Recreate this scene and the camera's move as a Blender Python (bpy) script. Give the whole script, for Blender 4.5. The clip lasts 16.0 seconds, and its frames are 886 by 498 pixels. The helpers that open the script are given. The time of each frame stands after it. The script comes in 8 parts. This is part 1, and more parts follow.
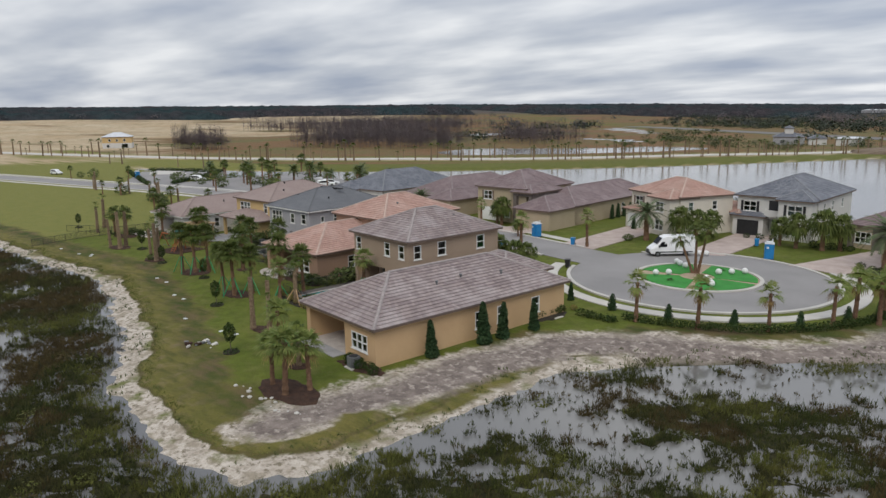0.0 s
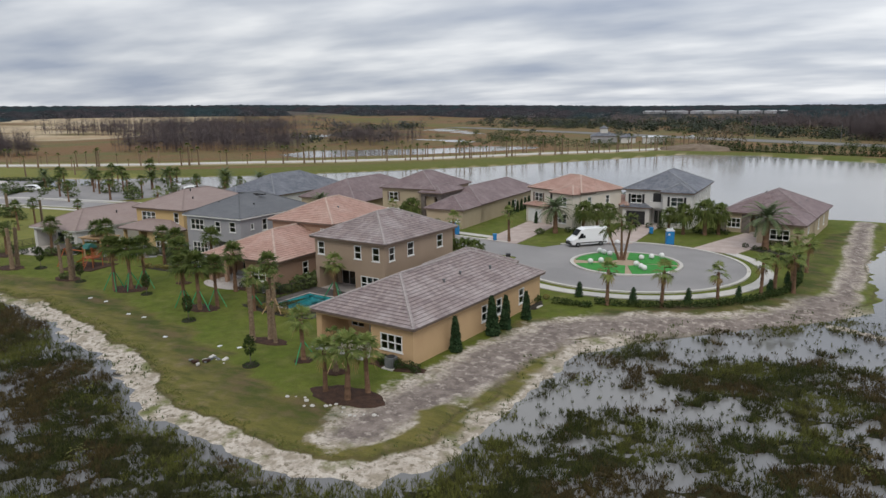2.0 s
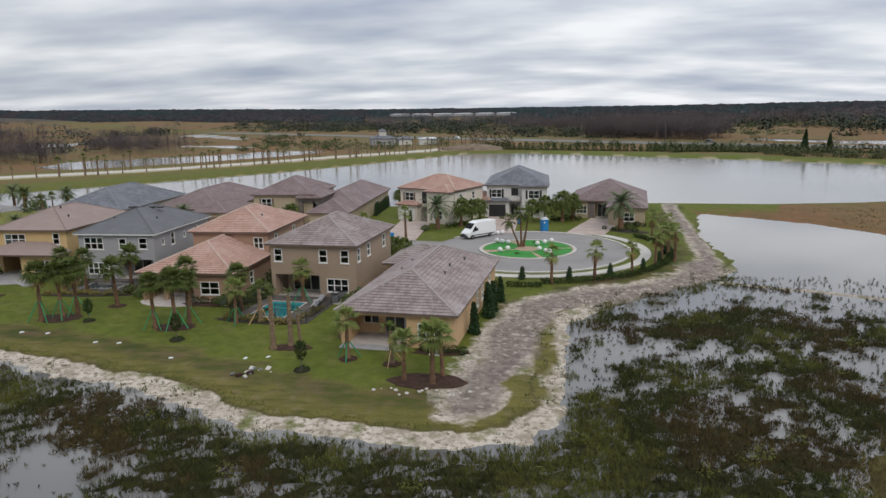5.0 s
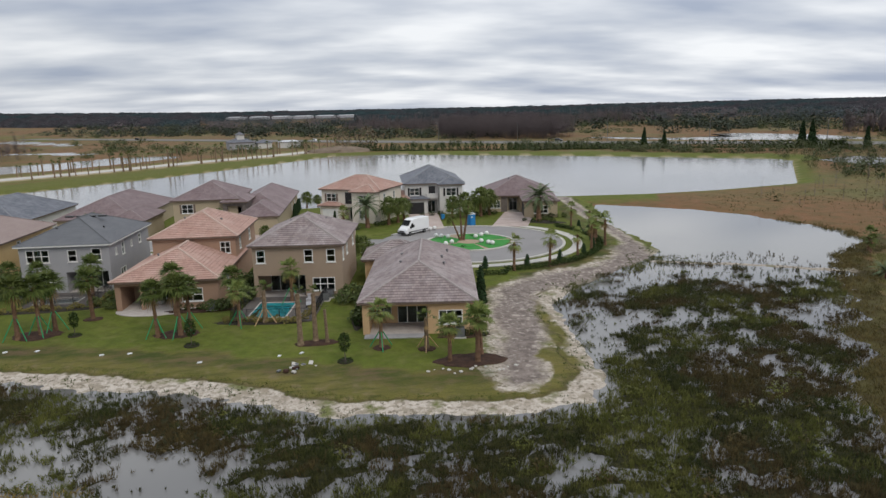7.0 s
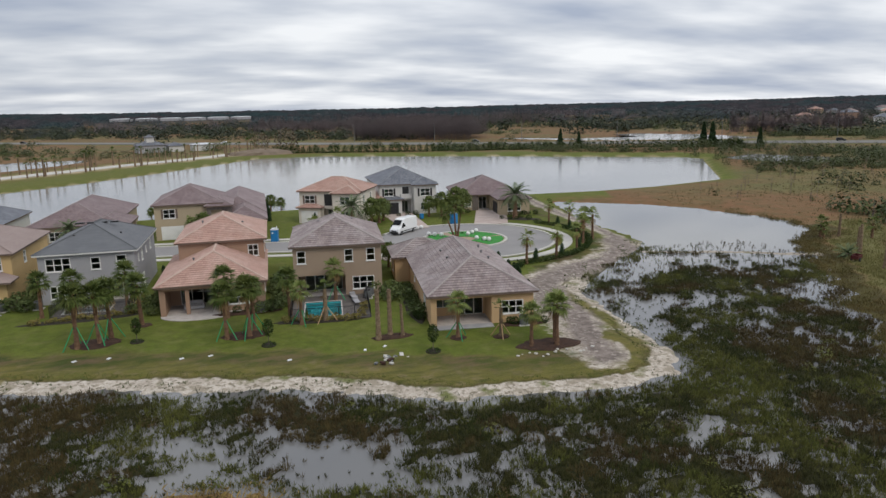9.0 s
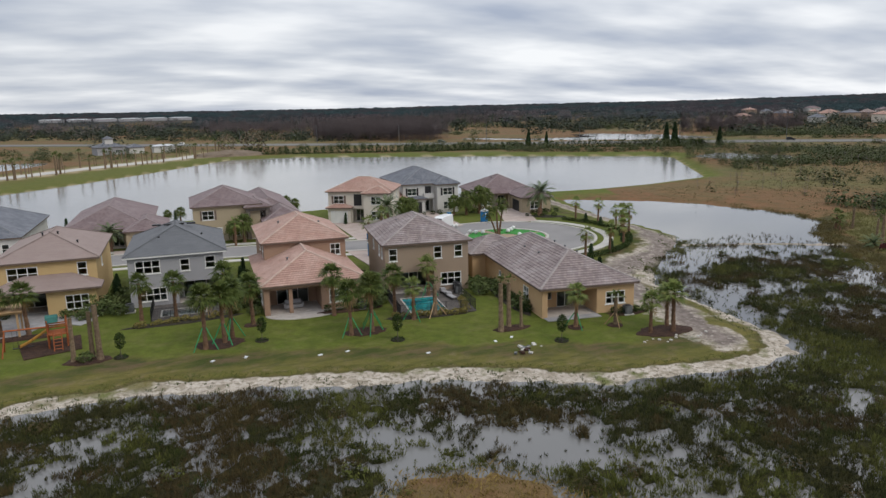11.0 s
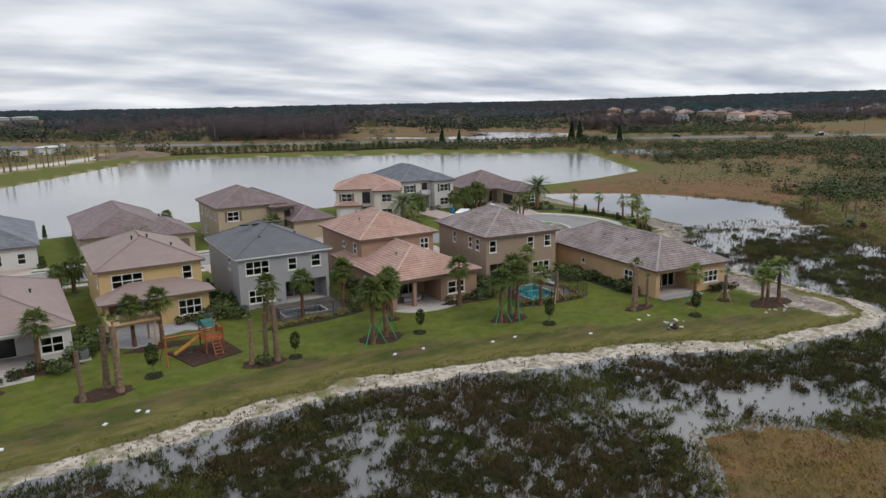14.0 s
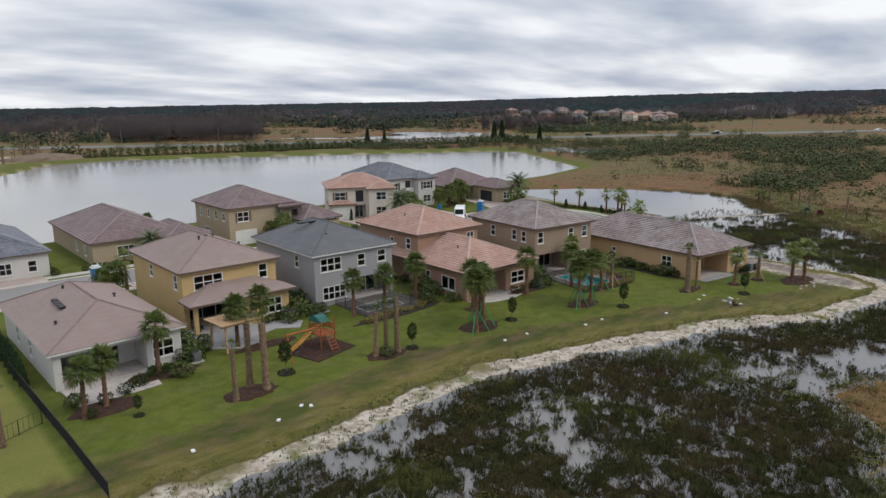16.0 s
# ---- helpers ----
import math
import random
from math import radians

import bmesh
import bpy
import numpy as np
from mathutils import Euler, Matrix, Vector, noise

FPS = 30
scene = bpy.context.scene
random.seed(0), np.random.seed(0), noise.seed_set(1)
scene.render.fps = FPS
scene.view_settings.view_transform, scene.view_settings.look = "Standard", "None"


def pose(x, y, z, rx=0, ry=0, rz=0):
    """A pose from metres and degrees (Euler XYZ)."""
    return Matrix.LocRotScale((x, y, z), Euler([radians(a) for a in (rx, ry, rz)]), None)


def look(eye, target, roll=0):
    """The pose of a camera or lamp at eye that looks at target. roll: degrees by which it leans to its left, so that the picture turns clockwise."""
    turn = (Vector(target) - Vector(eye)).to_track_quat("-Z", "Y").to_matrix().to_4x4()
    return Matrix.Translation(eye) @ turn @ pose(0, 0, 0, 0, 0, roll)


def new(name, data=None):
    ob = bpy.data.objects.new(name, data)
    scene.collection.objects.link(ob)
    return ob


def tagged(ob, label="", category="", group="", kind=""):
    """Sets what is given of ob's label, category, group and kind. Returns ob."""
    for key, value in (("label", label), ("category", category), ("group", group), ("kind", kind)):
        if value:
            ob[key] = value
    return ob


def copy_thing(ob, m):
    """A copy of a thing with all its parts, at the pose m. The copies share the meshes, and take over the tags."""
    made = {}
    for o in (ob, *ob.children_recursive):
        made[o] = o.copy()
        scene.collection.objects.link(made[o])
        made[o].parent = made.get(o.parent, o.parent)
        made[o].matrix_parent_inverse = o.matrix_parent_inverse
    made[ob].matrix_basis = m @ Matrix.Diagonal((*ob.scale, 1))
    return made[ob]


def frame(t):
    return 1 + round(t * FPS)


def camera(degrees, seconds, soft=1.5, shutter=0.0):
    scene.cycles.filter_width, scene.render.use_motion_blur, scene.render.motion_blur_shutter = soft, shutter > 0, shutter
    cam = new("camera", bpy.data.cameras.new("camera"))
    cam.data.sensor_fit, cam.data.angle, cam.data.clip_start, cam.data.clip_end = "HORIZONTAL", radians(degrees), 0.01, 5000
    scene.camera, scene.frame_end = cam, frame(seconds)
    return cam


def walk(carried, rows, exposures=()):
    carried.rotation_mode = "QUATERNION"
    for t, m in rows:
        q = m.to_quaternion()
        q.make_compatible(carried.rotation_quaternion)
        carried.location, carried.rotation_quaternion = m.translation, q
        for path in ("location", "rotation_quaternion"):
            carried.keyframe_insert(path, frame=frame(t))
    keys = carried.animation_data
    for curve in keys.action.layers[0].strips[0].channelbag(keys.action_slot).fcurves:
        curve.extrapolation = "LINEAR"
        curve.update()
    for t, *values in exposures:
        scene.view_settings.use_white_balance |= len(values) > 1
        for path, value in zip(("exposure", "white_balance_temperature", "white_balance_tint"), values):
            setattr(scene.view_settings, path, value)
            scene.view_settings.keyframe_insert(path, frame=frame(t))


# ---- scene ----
from functools import lru_cache
from itertools import product

cam = camera(65.0, 16.0, soft=1.45)
PATH = [
    (0.0, (2.83, 1.80, 19.61), (-10.54, 16.15, 15.69), -0.77),
    (0.5, (-0.10, -1.35, 19.73), (-11.83, 14.35, 15.77), -0.72),
    (1.0, (-3.14, -4.39, 19.89), (-13.49, 12.25, 15.93), -0.72),
    (1.5, (-6.25, -7.28, 20.06), (-15.95, 9.76, 16.09), -0.68),
    (2.0, (-9.40, -9.90, 20.19), (-18.47, 7.48, 16.23), -0.70),
    (2.5, (-12.63, -12.43, 20.32), (-20.60, 5.48, 16.36), -0.76),
    (3.0, (-15.98, -14.82, 20.45), (-22.80, 3.56, 16.49), -0.82),
    (3.5, (-19.43, -17.07, 20.59), (-25.12, 1.69, 16.63), -0.85),
    (4.0, (-22.81, -18.91, 20.71), (-27.42, 0.15, 16.74), -0.87),
    (6.5, (-42.00, -25.93, 21.01), (-40.74, -6.37, 17.02), -1.40),
    (7.0, (-46.13, -26.85, 21.12), (-43.82, -7.39, 17.11), -1.37),
    (7.5, (-50.23, -27.53, 21.25), (-46.89, -8.22, 17.23), -1.34),
    (8.0, (-54.46, -27.88, 21.43), (-50.18, -8.76, 17.40), -1.32),
    (8.5, (-58.73, -27.83, 21.60), (-53.65, -8.91, 17.56), -1.30),
    (9.0, (-63.12, -27.61, 21.72), (-57.82, -8.75, 17.68), -1.27),
    (11.5, (-85.23, -23.29, 22.19), (-77.66, -5.23, 18.12), -1.17),
    (12.0, (-89.60, -21.76, 22.22), (-81.49, -3.94, 18.14), -1.12),
    (12.5, (-94.07, -20.11, 22.25), (-85.43, -2.54, 18.16), -1.12),
    (13.0, (-98.50, -18.38, 22.29), (-89.28, -1.12, 18.18), -1.10),
    (13.5, (-102.92, -16.55, 22.28), (-93.07, 0.36, 18.15), -1.06),
    (14.0, (-107.41, -14.63, 22.30), (-96.95, 1.91, 18.16), -1.02),
    (14.5, (-111.90, -12.51, 22.34), (-100.82, 3.61, 18.19), -0.96),
    (15.0, (-116.40, -10.13, 22.35), (-104.70, 5.56, 18.19), -0.92),
    (15.5, (-120.85, -7.50, 22.32), (-108.54, 7.70, 18.14), -0.87),
    (16.0, (-125.19, -4.77, 22.26), (-112.23, 9.88, 18.09), -0.83),
]
walk(cam, [(t, look(eye, target, roll)) for t, eye, target, roll in PATH])

# ---------------------------------------------------------------- world and sun
world = bpy.data.worlds.new("overcast_sky")
scene.world = world
world.use_nodes = True
wn, wl = world.node_tree.nodes, world.node_tree.links
wn.clear()


def wnode(kind, **inputs):
    n = wn.new(kind)
    for k, v in inputs.items():
        n.inputs[k].default_value = v
    return n


SUN_ELEV, SUN_ROT = radians(48), radians(150)
sky = wn.new("ShaderNodeTexSky")
sky.sky_type, sky.sun_disc, sky.sun_elevation, sky.sun_rotation = "NISHITA", False, SUN_ELEV, SUN_ROT
coord = wn.new("ShaderNodeTexCoord")
sep = wn.new("ShaderNodeSeparateXYZ")
wl.new(coord.outputs["Generated"], sep.inputs[0])
# a flat cloud deck: the direction is met with a level plane
up = wn.new("ShaderNodeMath")
up.operation = "MAXIMUM"
wl.new(sep.outputs["Z"], up.inputs[0])
up.inputs[1].default_value = 0.0
lift = wn.new("ShaderNodeMath")
lift.operation = "ADD"
wl.new(up.outputs[0], lift.inputs[0])
lift.inputs[1].default_value = 0.15
flat = wn.new("ShaderNodeVectorMath")
flat.operation = "DIVIDE"
comb = wn.new("ShaderNodeCombineXYZ")
for k in range(3):
    wl.new(lift.outputs[0], comb.inputs[k])
wl.new(coord.outputs["Generated"], flat.inputs[0])
wl.new(comb.outputs[0], flat.inputs[1])
drop = wn.new("ShaderNodeMapping")
drop.inputs["Scale"].default_value = (0.8, 1.25, 0)
drop.inputs["Rotation"].default_value = (0, 0, radians(-20))
drop.inputs["Location"].default_value = (3.1, 1.7, 0)
wl.new(flat.outputs[0], drop.inputs["Vector"])
big = wnode("ShaderNodeTexNoise", Scale=1.1, Detail=4.5, Roughness=0.46, Distortion=0.0)
wl.new(drop.outputs[0], big.inputs["Vector"])
ramp = wn.new("ShaderNodeValToRGB")
ramp.color_ramp.elements[0].position, ramp.color_ramp.elements[0].color = 0.30, (0.40, 0.455, 0.57, 1)
ramp.color_ramp.elements[1].position, ramp.color_ramp.elements[1].color = 0.66, (0.94, 0.96, 0.99, 1)
mid = ramp.color_ramp.elements.new(0.47)
mid.color = (0.615, 0.655, 0.728, 1)
wl.new(big.outputs["Fac"], ramp.inputs["Fac"])
gain = wn.new("ShaderNodeMapRange")
gain.inputs["From Min"].default_value, gain.inputs["From Max"].default_value = 0.10, 0.9
gain.inputs["To Min"].default_value, gain.inputs["To Max"].default_value = 0.95, 1.6
wl.new(up.outputs[0], gain.inputs["Value"])
cloud_bg = wnode("ShaderNodeBackground", Strength=1.0)
# the deck is thinner, and so brighter, towards the north-east
toward = wn.new("ShaderNodeVectorMath")
toward.operation = "DOT_PRODUCT"
wl.new(coord.outputs["Generated"], toward.inputs[0])
toward.inputs[1].default_value = (0.77, 0.64, 0.0)
thin = wn.new("ShaderNodeMapRange")
thin.inputs["From Min"].default_value, thin.inputs["From Max"].default_value = 0.0, 1.0
thin.inputs["To Min"].default_value, thin.inputs["To Max"].default_value = 0.95, 1.14
wl.new(toward.outputs["Value"], thin.inputs["Value"])
strength = wn.new("ShaderNodeMath")
strength.operation = "MULTIPLY"
wl.new(gain.outputs[0], strength.inputs[0])
wl.new(thin.outputs[0], strength.inputs[1])
wl.new(strength.outputs[0], cloud_bg.inputs["Strength"])
wl.new(ramp.outputs["Color"], cloud_bg.inputs["Color"])
sky_bg = wnode("ShaderNodeBackground", Strength=0.05)
wl.new(sky.outputs["Color"], sky_bg.inputs["Color"])
both = wn.new("ShaderNodeMixShader")
both.inputs[0].default_value = 0.9
wl.new(sky_bg.outputs[0], both.inputs[1])
wl.new(cloud_bg.outputs[0], both.inputs[2])
wout = wn.new("ShaderNodeOutputWorld")
wl.new(both.outputs[0], wout.inputs["Surface"])

sun_data = bpy.data.lights.new("sun", "SUN")
sun_data.energy, sun_data.angle, sun_data.color = 1.2, radians(25), (1.0, 0.93, 0.82)
sun = new("sun", sun_data)
# the sky's rotation runs clockwise from north
sun_from = Vector((math.sin(SUN_ROT) * math.cos(SUN_ELEV), math.cos(SUN_ROT) * math.cos(SUN_ELEV), math.sin(SUN_ELEV)))
sun.matrix_world = look(sun_from * 300, (0, 0, 0))
scene.view_settings.exposure = 0.0


# ---------------------------------------------------------------- materials
def material(name):
    m = bpy.data.materials.new(name)
    m.use_nodes = True
    nodes, links = m.node_tree.nodes, m.node_tree.links
    return m, nodes, links, nodes["Principled BSDF"]


def mixed(nodes, links, fac, a, b):
    """The mix of two colours, each a tuple or a socket."""
    n = nodes.new("ShaderNodeMix")
    n.data_type = "RGBA"
    for value, slot in ((fac, 0), (a, 6), (b, 7)):
        if isinstance(value, bpy.types.NodeSocket):
            links.new(value, n.inputs[slot])
        elif isinstance(value, tuple):
            n.inputs[slot].default_value = (*value[:3], 1)
        else:
            n.inputs[slot].default_value = value
    return n.outputs[2]


def noisy(nodes, links, scale, detail=4.0, lo=0.35, hi=0.65, where="Object", rough=0.55, stretch=None):
    """A 0 to 1 socket from noise of that scale (per metre)."""
    tc = nodes.new("ShaderNodeTexCoord")
    n = nodes.new("ShaderNodeTexNoise")
    n.inputs["Scale"].default_value, n.inputs["Detail"].default_value, n.inputs["Roughness"].default_value = scale, detail, rough
    vec = tc.outputs[where]
    if stretch:
        mp = nodes.new("ShaderNodeMapping")
        mp.inputs["Scale"].default_value = stretch
        links.new(vec, mp.inputs["Vector"])
        vec = mp.outputs[0]
    links.new(vec, n.inputs["Vector"])
    r = nodes.new("ShaderNodeMapRange")
    r.inputs["From Min"].default_value, r.inputs["From Max"].default_value = lo, hi
    links.new(n.outputs["Fac"], r.inputs["Value"])
    return r.outputs[0]


def bumped(nodes, links, shader, height, strength=0.4, distance=0.02):
    b = nodes.new("ShaderNodeBump")
    b.inputs["Strength"].default_value, b.inputs["Distance"].default_value = strength, distance
    links.new(height, b.inputs["Height"])
    links.new(b.outputs[0], shader.inputs["Normal"])


def surface(name, base, other, scale=1.5, fine=18.0, rough=0.8, bump=0.3, metal=0.0, per_object=0.0, per_island=0.0, relief=0.02):
    """A matt surface with stains at one scale and grain at a finer one."""
    m, nodes, links, sh = material(name)
    col = mixed(nodes, links, noisy(nodes, links, scale), base, other)
    grain = noisy(nodes, links, fine, 3.0, 0.3, 0.7)
    col = mixed(nodes, links, grain, col, mixed(nodes, links, 0.22, col, tuple(c * 0.45 for c in base)))
    for amount, source, socket in ((per_object, "ShaderNodeObjectInfo", "Random"), (per_island, "ShaderNodeNewGeometry", "Random Per Island")):
        if amount:
            info = nodes.new(source)
            hsv = nodes.new("ShaderNodeHueSaturation")
            r = nodes.new("ShaderNodeMapRange")
            r.inputs["To Min"].default_value, r.inputs["To Max"].default_value = 1 - amount, 1 + amount
            links.new(info.outputs[socket], r.inputs["Value"])
            links.new(r.outputs[0], hsv.inputs["Value"])
            links.new(col, hsv.inputs["Color"])
            col = hsv.outputs[0]
    links.new(col, sh.inputs["Base Color"])
    sh.inputs["Roughness"].default_value, sh.inputs["Metallic"].default_value = rough, metal
    sh.inputs["Specular IOR Level"].default_value = 0.3
    if bump:
        bumped(nodes, links, sh, grain, bump, relief)
    return m


def leafy(name, base, other, rough=0.6, spread=0.35, patch=0.35, drab=(0.10, 0.085, 0.03), soft=0.0, fine=0.0):
    """Foliage: each leaf its own shade; soft turns the shading of tiny leaves towards the sky."""
    m, nodes, links, sh = material(name)
    geo = nodes.new("ShaderNodeNewGeometry")
    col = mixed(nodes, links, geo.outputs["Random Per Island"], base, other)
    col = mixed(nodes, links, noisy(nodes, links, patch, 4.0), col, mixed(nodes, links, spread, col, drab))
    if fine:
        col = mixed(nodes, links, noisy(nodes, links, fine, 3.0, 0.38, 0.62), col, mixed(nodes, links, 0.5, col, tuple(c * 0.3 for c in base)))
    links.new(col, sh.inputs["Base Color"])
    if soft:
        scaled = nodes.new("ShaderNodeVectorMath")
        scaled.operation, scaled.inputs["Scale"].default_value = "SCALE", 1 - soft
        links.new(geo.outputs["Normal"], scaled.inputs[0])
        lifted = nodes.new("ShaderNodeVectorMath")
        lifted.inputs[1].default_value = (0, 0, soft)
        links.new(scaled.outputs[0], lifted.inputs[0])
        unit = nodes.new("ShaderNodeVectorMath")
        unit.operation = "NORMALIZE"
        links.new(lifted.outputs[0], unit.inputs[0])
        links.new(unit.outputs[0], sh.inputs["Normal"])
    sh.inputs["Roughness"].default_value = rough
    sh.inputs["Specular IOR Level"].default_value = 0.08
    return m


def water(name, deep, rough, ripple, size, strength=0.25, shine=0.9):
    m, nodes, links, sh = material(name)
    links.new(mixed(nodes, links, noisy(nodes, links, 0.02, 3.0), deep, tuple(c * 0.75 for c in deep)), sh.inputs["Base Color"])
    sh.inputs["Roughness"].default_value = rough
    sh.inputs["IOR"].default_value = 1.4
    sh.inputs["Specular IOR Level"].default_value = shine
    bumped(nodes, links, sh, noisy(nodes, links, size, 3.0, 0.2, 0.8, "Object", 0.6), strength, ripple)
    return m


def tiled(name, base, other, pale, width=0.33):
    """Roof tiles: UV holds metres along the eave and the number of the course."""
    m, nodes, links, sh = material(name)
    uv = nodes.new("ShaderNodeUVMap")
    s = nodes.new("ShaderNodeSeparateXYZ")
    links.new(uv.outputs[0], s.inputs[0])

    def maths(op, a, b=None):
        n = nodes.new("ShaderNodeMath")
        n.operation = op
        for k, v in enumerate((a, b)):
            if isinstance(v, bpy.types.NodeSocket):
                links.new(v, n.inputs[k])
            elif v is not None:
                n.inputs[k].default_value = v
        return n.outputs[0]
    row = maths("FLOOR", s.outputs["Y"])
    along = maths("ADD", maths("DIVIDE", s.outputs["X"], width), maths("MULTIPLY", row, 0.5))
    c = nodes.new("ShaderNodeCombineXYZ")
    links.new(maths("FLOOR", along), c.inputs[0])
    links.new(row, c.inputs[1])
    wn_ = nodes.new("ShaderNodeTexWhiteNoise")
    wn_.noise_dimensions = "2D"
    links.new(c.outputs[0], wn_.inputs["Vector"])
    col = mixed(nodes, links, wn_.outputs["Value"], base, other)
    r = nodes.new("ShaderNodeMapRange")
    r.inputs["From Min"].default_value, r.inputs["From Max"].default_value = 0.45, 0.75
    links.new(noisy(nodes, links, 0.45, 5.0, 0.0, 1.0), r.inputs["Value"])
    col = mixed(nodes, links, r.outputs[0], col, mixed(nodes, links, 0.5, col, pale))
    if width < 0.5:
        joint = maths("LESS_THAN", maths("FRACT", along), 0.06)
        col = mixed(nodes, links, joint, col, mixed(nodes, links, 0.5, col, (0.02, 0.018, 0.018)))
    links.new(col, sh.inputs["Base Color"])
    sh.inputs["Roughness"].default_value = 0.75
    sh.inputs["Specular IOR Level"].default_value = 0.3
    bumped(nodes, links, sh, noisy(nodes, links, 25.0), 0.3, 0.01)
    return m


M = {}
M["stucco_peach"] = surface("stucco_peach", (0.56, 0.38, 0.215), (0.52, 0.35, 0.195), 0.5, 30, 0.9, 0.35)
M["stucco_tan"] = surface("stucco_tan", (0.35, 0.265, 0.195), (0.325, 0.245, 0.18), 0.5, 30, 0.9, 0.35)
M["stucco_pink"] = surface("stucco_pink", (0.36, 0.235, 0.165), (0.34, 0.22, 0.155), 0.5, 30, 0.9, 0.35)
M["stucco_gray"] = surface("stucco_gray", (0.36, 0.355, 0.37), (0.33, 0.33, 0.345), 0.5, 30, 0.9, 0.35)
M["stucco_yellow"] = surface("stucco_yellow", (0.55, 0.395, 0.195), (0.52, 0.37, 0.18), 0.5, 30, 0.9, 0.35)
M["stucco_white"] = surface("stucco_white", (0.60, 0.585, 0.56), (0.55, 0.54, 0.52), 0.5, 30, 0.9, 0.35)
M["stucco_cream"] = surface("stucco_cream", (0.66, 0.61, 0.53), (0.61, 0.565, 0.49), 0.5, 30, 0.9, 0.35)
M["stucco_sand"] = surface("stucco_sand", (0.42, 0.345, 0.24), (0.39, 0.32, 0.22), 0.5, 30, 0.9, 0.35)
M["stone"] = surface("stone_veneer", (0.20, 0.17, 0.15), (0.13, 0.11, 0.10), 3.0, 12, 0.9, 0.6, relief=0.05)
M["tile_brown"] = tiled("tile_brown", (0.275, 0.225, 0.215), (0.185, 0.145, 0.145), (0.46, 0.42, 0.41))
M["tile_mauve"] = tiled("tile_mauve", (0.22, 0.165, 0.165), (0.165, 0.12, 0.125), (0.31, 0.26, 0.26))
M["tile_pink"] = tiled("tile_pink", (0.42, 0.262, 0.215), (0.34, 0.21, 0.17), (0.52, 0.39, 0.33))
M["tile_slate"] = tiled("tile_slate", (0.175, 0.185, 0.21), (0.11, 0.12, 0.145), (0.28, 0.29, 0.31))
M["shingle_gray"] = tiled("shingle_gray", (0.125, 0.13, 0.14), (0.11, 0.115, 0.125), (0.16, 0.165, 0.175), 0.9)
M["shingle_taupe"] = tiled("shingle_taupe", (0.27, 0.21, 0.19), (0.25, 0.19, 0.175), (0.31, 0.25, 0.23), 0.9)
for cap_name, cap_base in (("tile_brown", (0.34, 0.30, 0.29)), ("tile_pink", (0.50, 0.37, 0.31)), ("tile_mauve", (0.27, 0.22, 0.22)), ("tile_slate", (0.22, 0.23, 0.25)), ("shingle_gray", (0.12, 0.125, 0.135)), ("shingle_taupe", (0.26, 0.20, 0.18)), ("roof_pale", (0.6, 0.62, 0.64))):
    M["cap_" + cap_name] = surface("cap_" + cap_name, cap_base, tuple(c * 0.8 for c in cap_base), 1.5, 8, 0.8, 0.2)
M["trim_white"] = surface("trim_white", (0.74, 0.74, 0.72), (0.68, 0.68, 0.66), 1.0, 20, 0.5, 0.1)
M["trim_brown"] = surface("trim_brown", (0.17, 0.125, 0.10), (0.14, 0.10, 0.08), 1.0, 20, 0.6, 0.1)
M["dark_metal"] = surface("dark_metal", (0.03, 0.03, 0.032), (0.022, 0.022, 0.024), 2.0, 30, 0.45, 0.1)
M["gray_metal"] = surface("gray_metal", (0.16, 0.165, 0.17), (0.10, 0.105, 0.11), 2.0, 30, 0.5, 0.15)
M["paver"] = surface("paver", (0.50, 0.46, 0.43), (0.40, 0.36, 0.335), 1.2, 6.0, 0.85, 0.4)
M["paver_pink"] = surface("paver_pink", (0.46, 0.38, 0.34), (0.37, 0.30, 0.27), 0.6, 5.0, 0.85, 0.4)
M["concrete"] = surface("concrete", (0.52, 0.50, 0.46), (0.44, 0.42, 0.39), 0.4, 12, 0.85, 0.25)
M["asphalt"] = surface("asphalt", (0.27, 0.26, 0.255), (0.22, 0.212, 0.21), 0.12, 20, 0.85, 0.3)
M["highway"] = surface("highway_asphalt", (0.17, 0.165, 0.155), (0.14, 0.135, 0.13), 0.02, 2, 0.9, 0.1)
M["turf"] = surface("artificial_turf", (0.045, 0.25, 0.045), (0.035, 0.20, 0.035), 0.8, 30, 0.9, 0.4)
M["mulch"] = surface("mulch", (0.075, 0.04, 0.026), (0.04, 0.022, 0.016), 2.0, 14, 0.95, 0.8, relief=0.06)
M["dark_soil"] = surface("dark_soil", (0.05, 0.042, 0.03), (0.03, 0.026, 0.02), 2.0, 14, 0.95, 0.8, relief=0.06)
M["bark"] = surface("palm_trunk", (0.22, 0.13, 0.08), (0.13, 0.075, 0.045), 3.0, 16, 0.9, 0.8, per_object=0.25, relief=0.05)
M["boots"] = surface("palm_boots", (0.27, 0.20, 0.13), (0.15, 0.10, 0.065), 4.0, 16, 0.9, 0.8, per_object=0.2, relief=0.05)
M["wood_gray"] = surface("gray_bark", (0.15, 0.125, 0.11), (0.10, 0.085, 0.075), 2.0, 12, 0.9, 0.5)
M["cedar"] = surface("cedar_wood", (0.36, 0.105, 0.035), (0.28, 0.08, 0.028), 3.0, 25, 0.6, 0.3)
M["pine"] = surface("pine_wood", (0.50, 0.335, 0.185), (0.42, 0.27, 0.145), 3.0, 25, 0.65, 0.3)
M["brace_green"] = surface("green_brace", (0.03, 0.30, 0.12), (0.025, 0.24, 0.10), 3.0, 25, 0.6, 0.1)
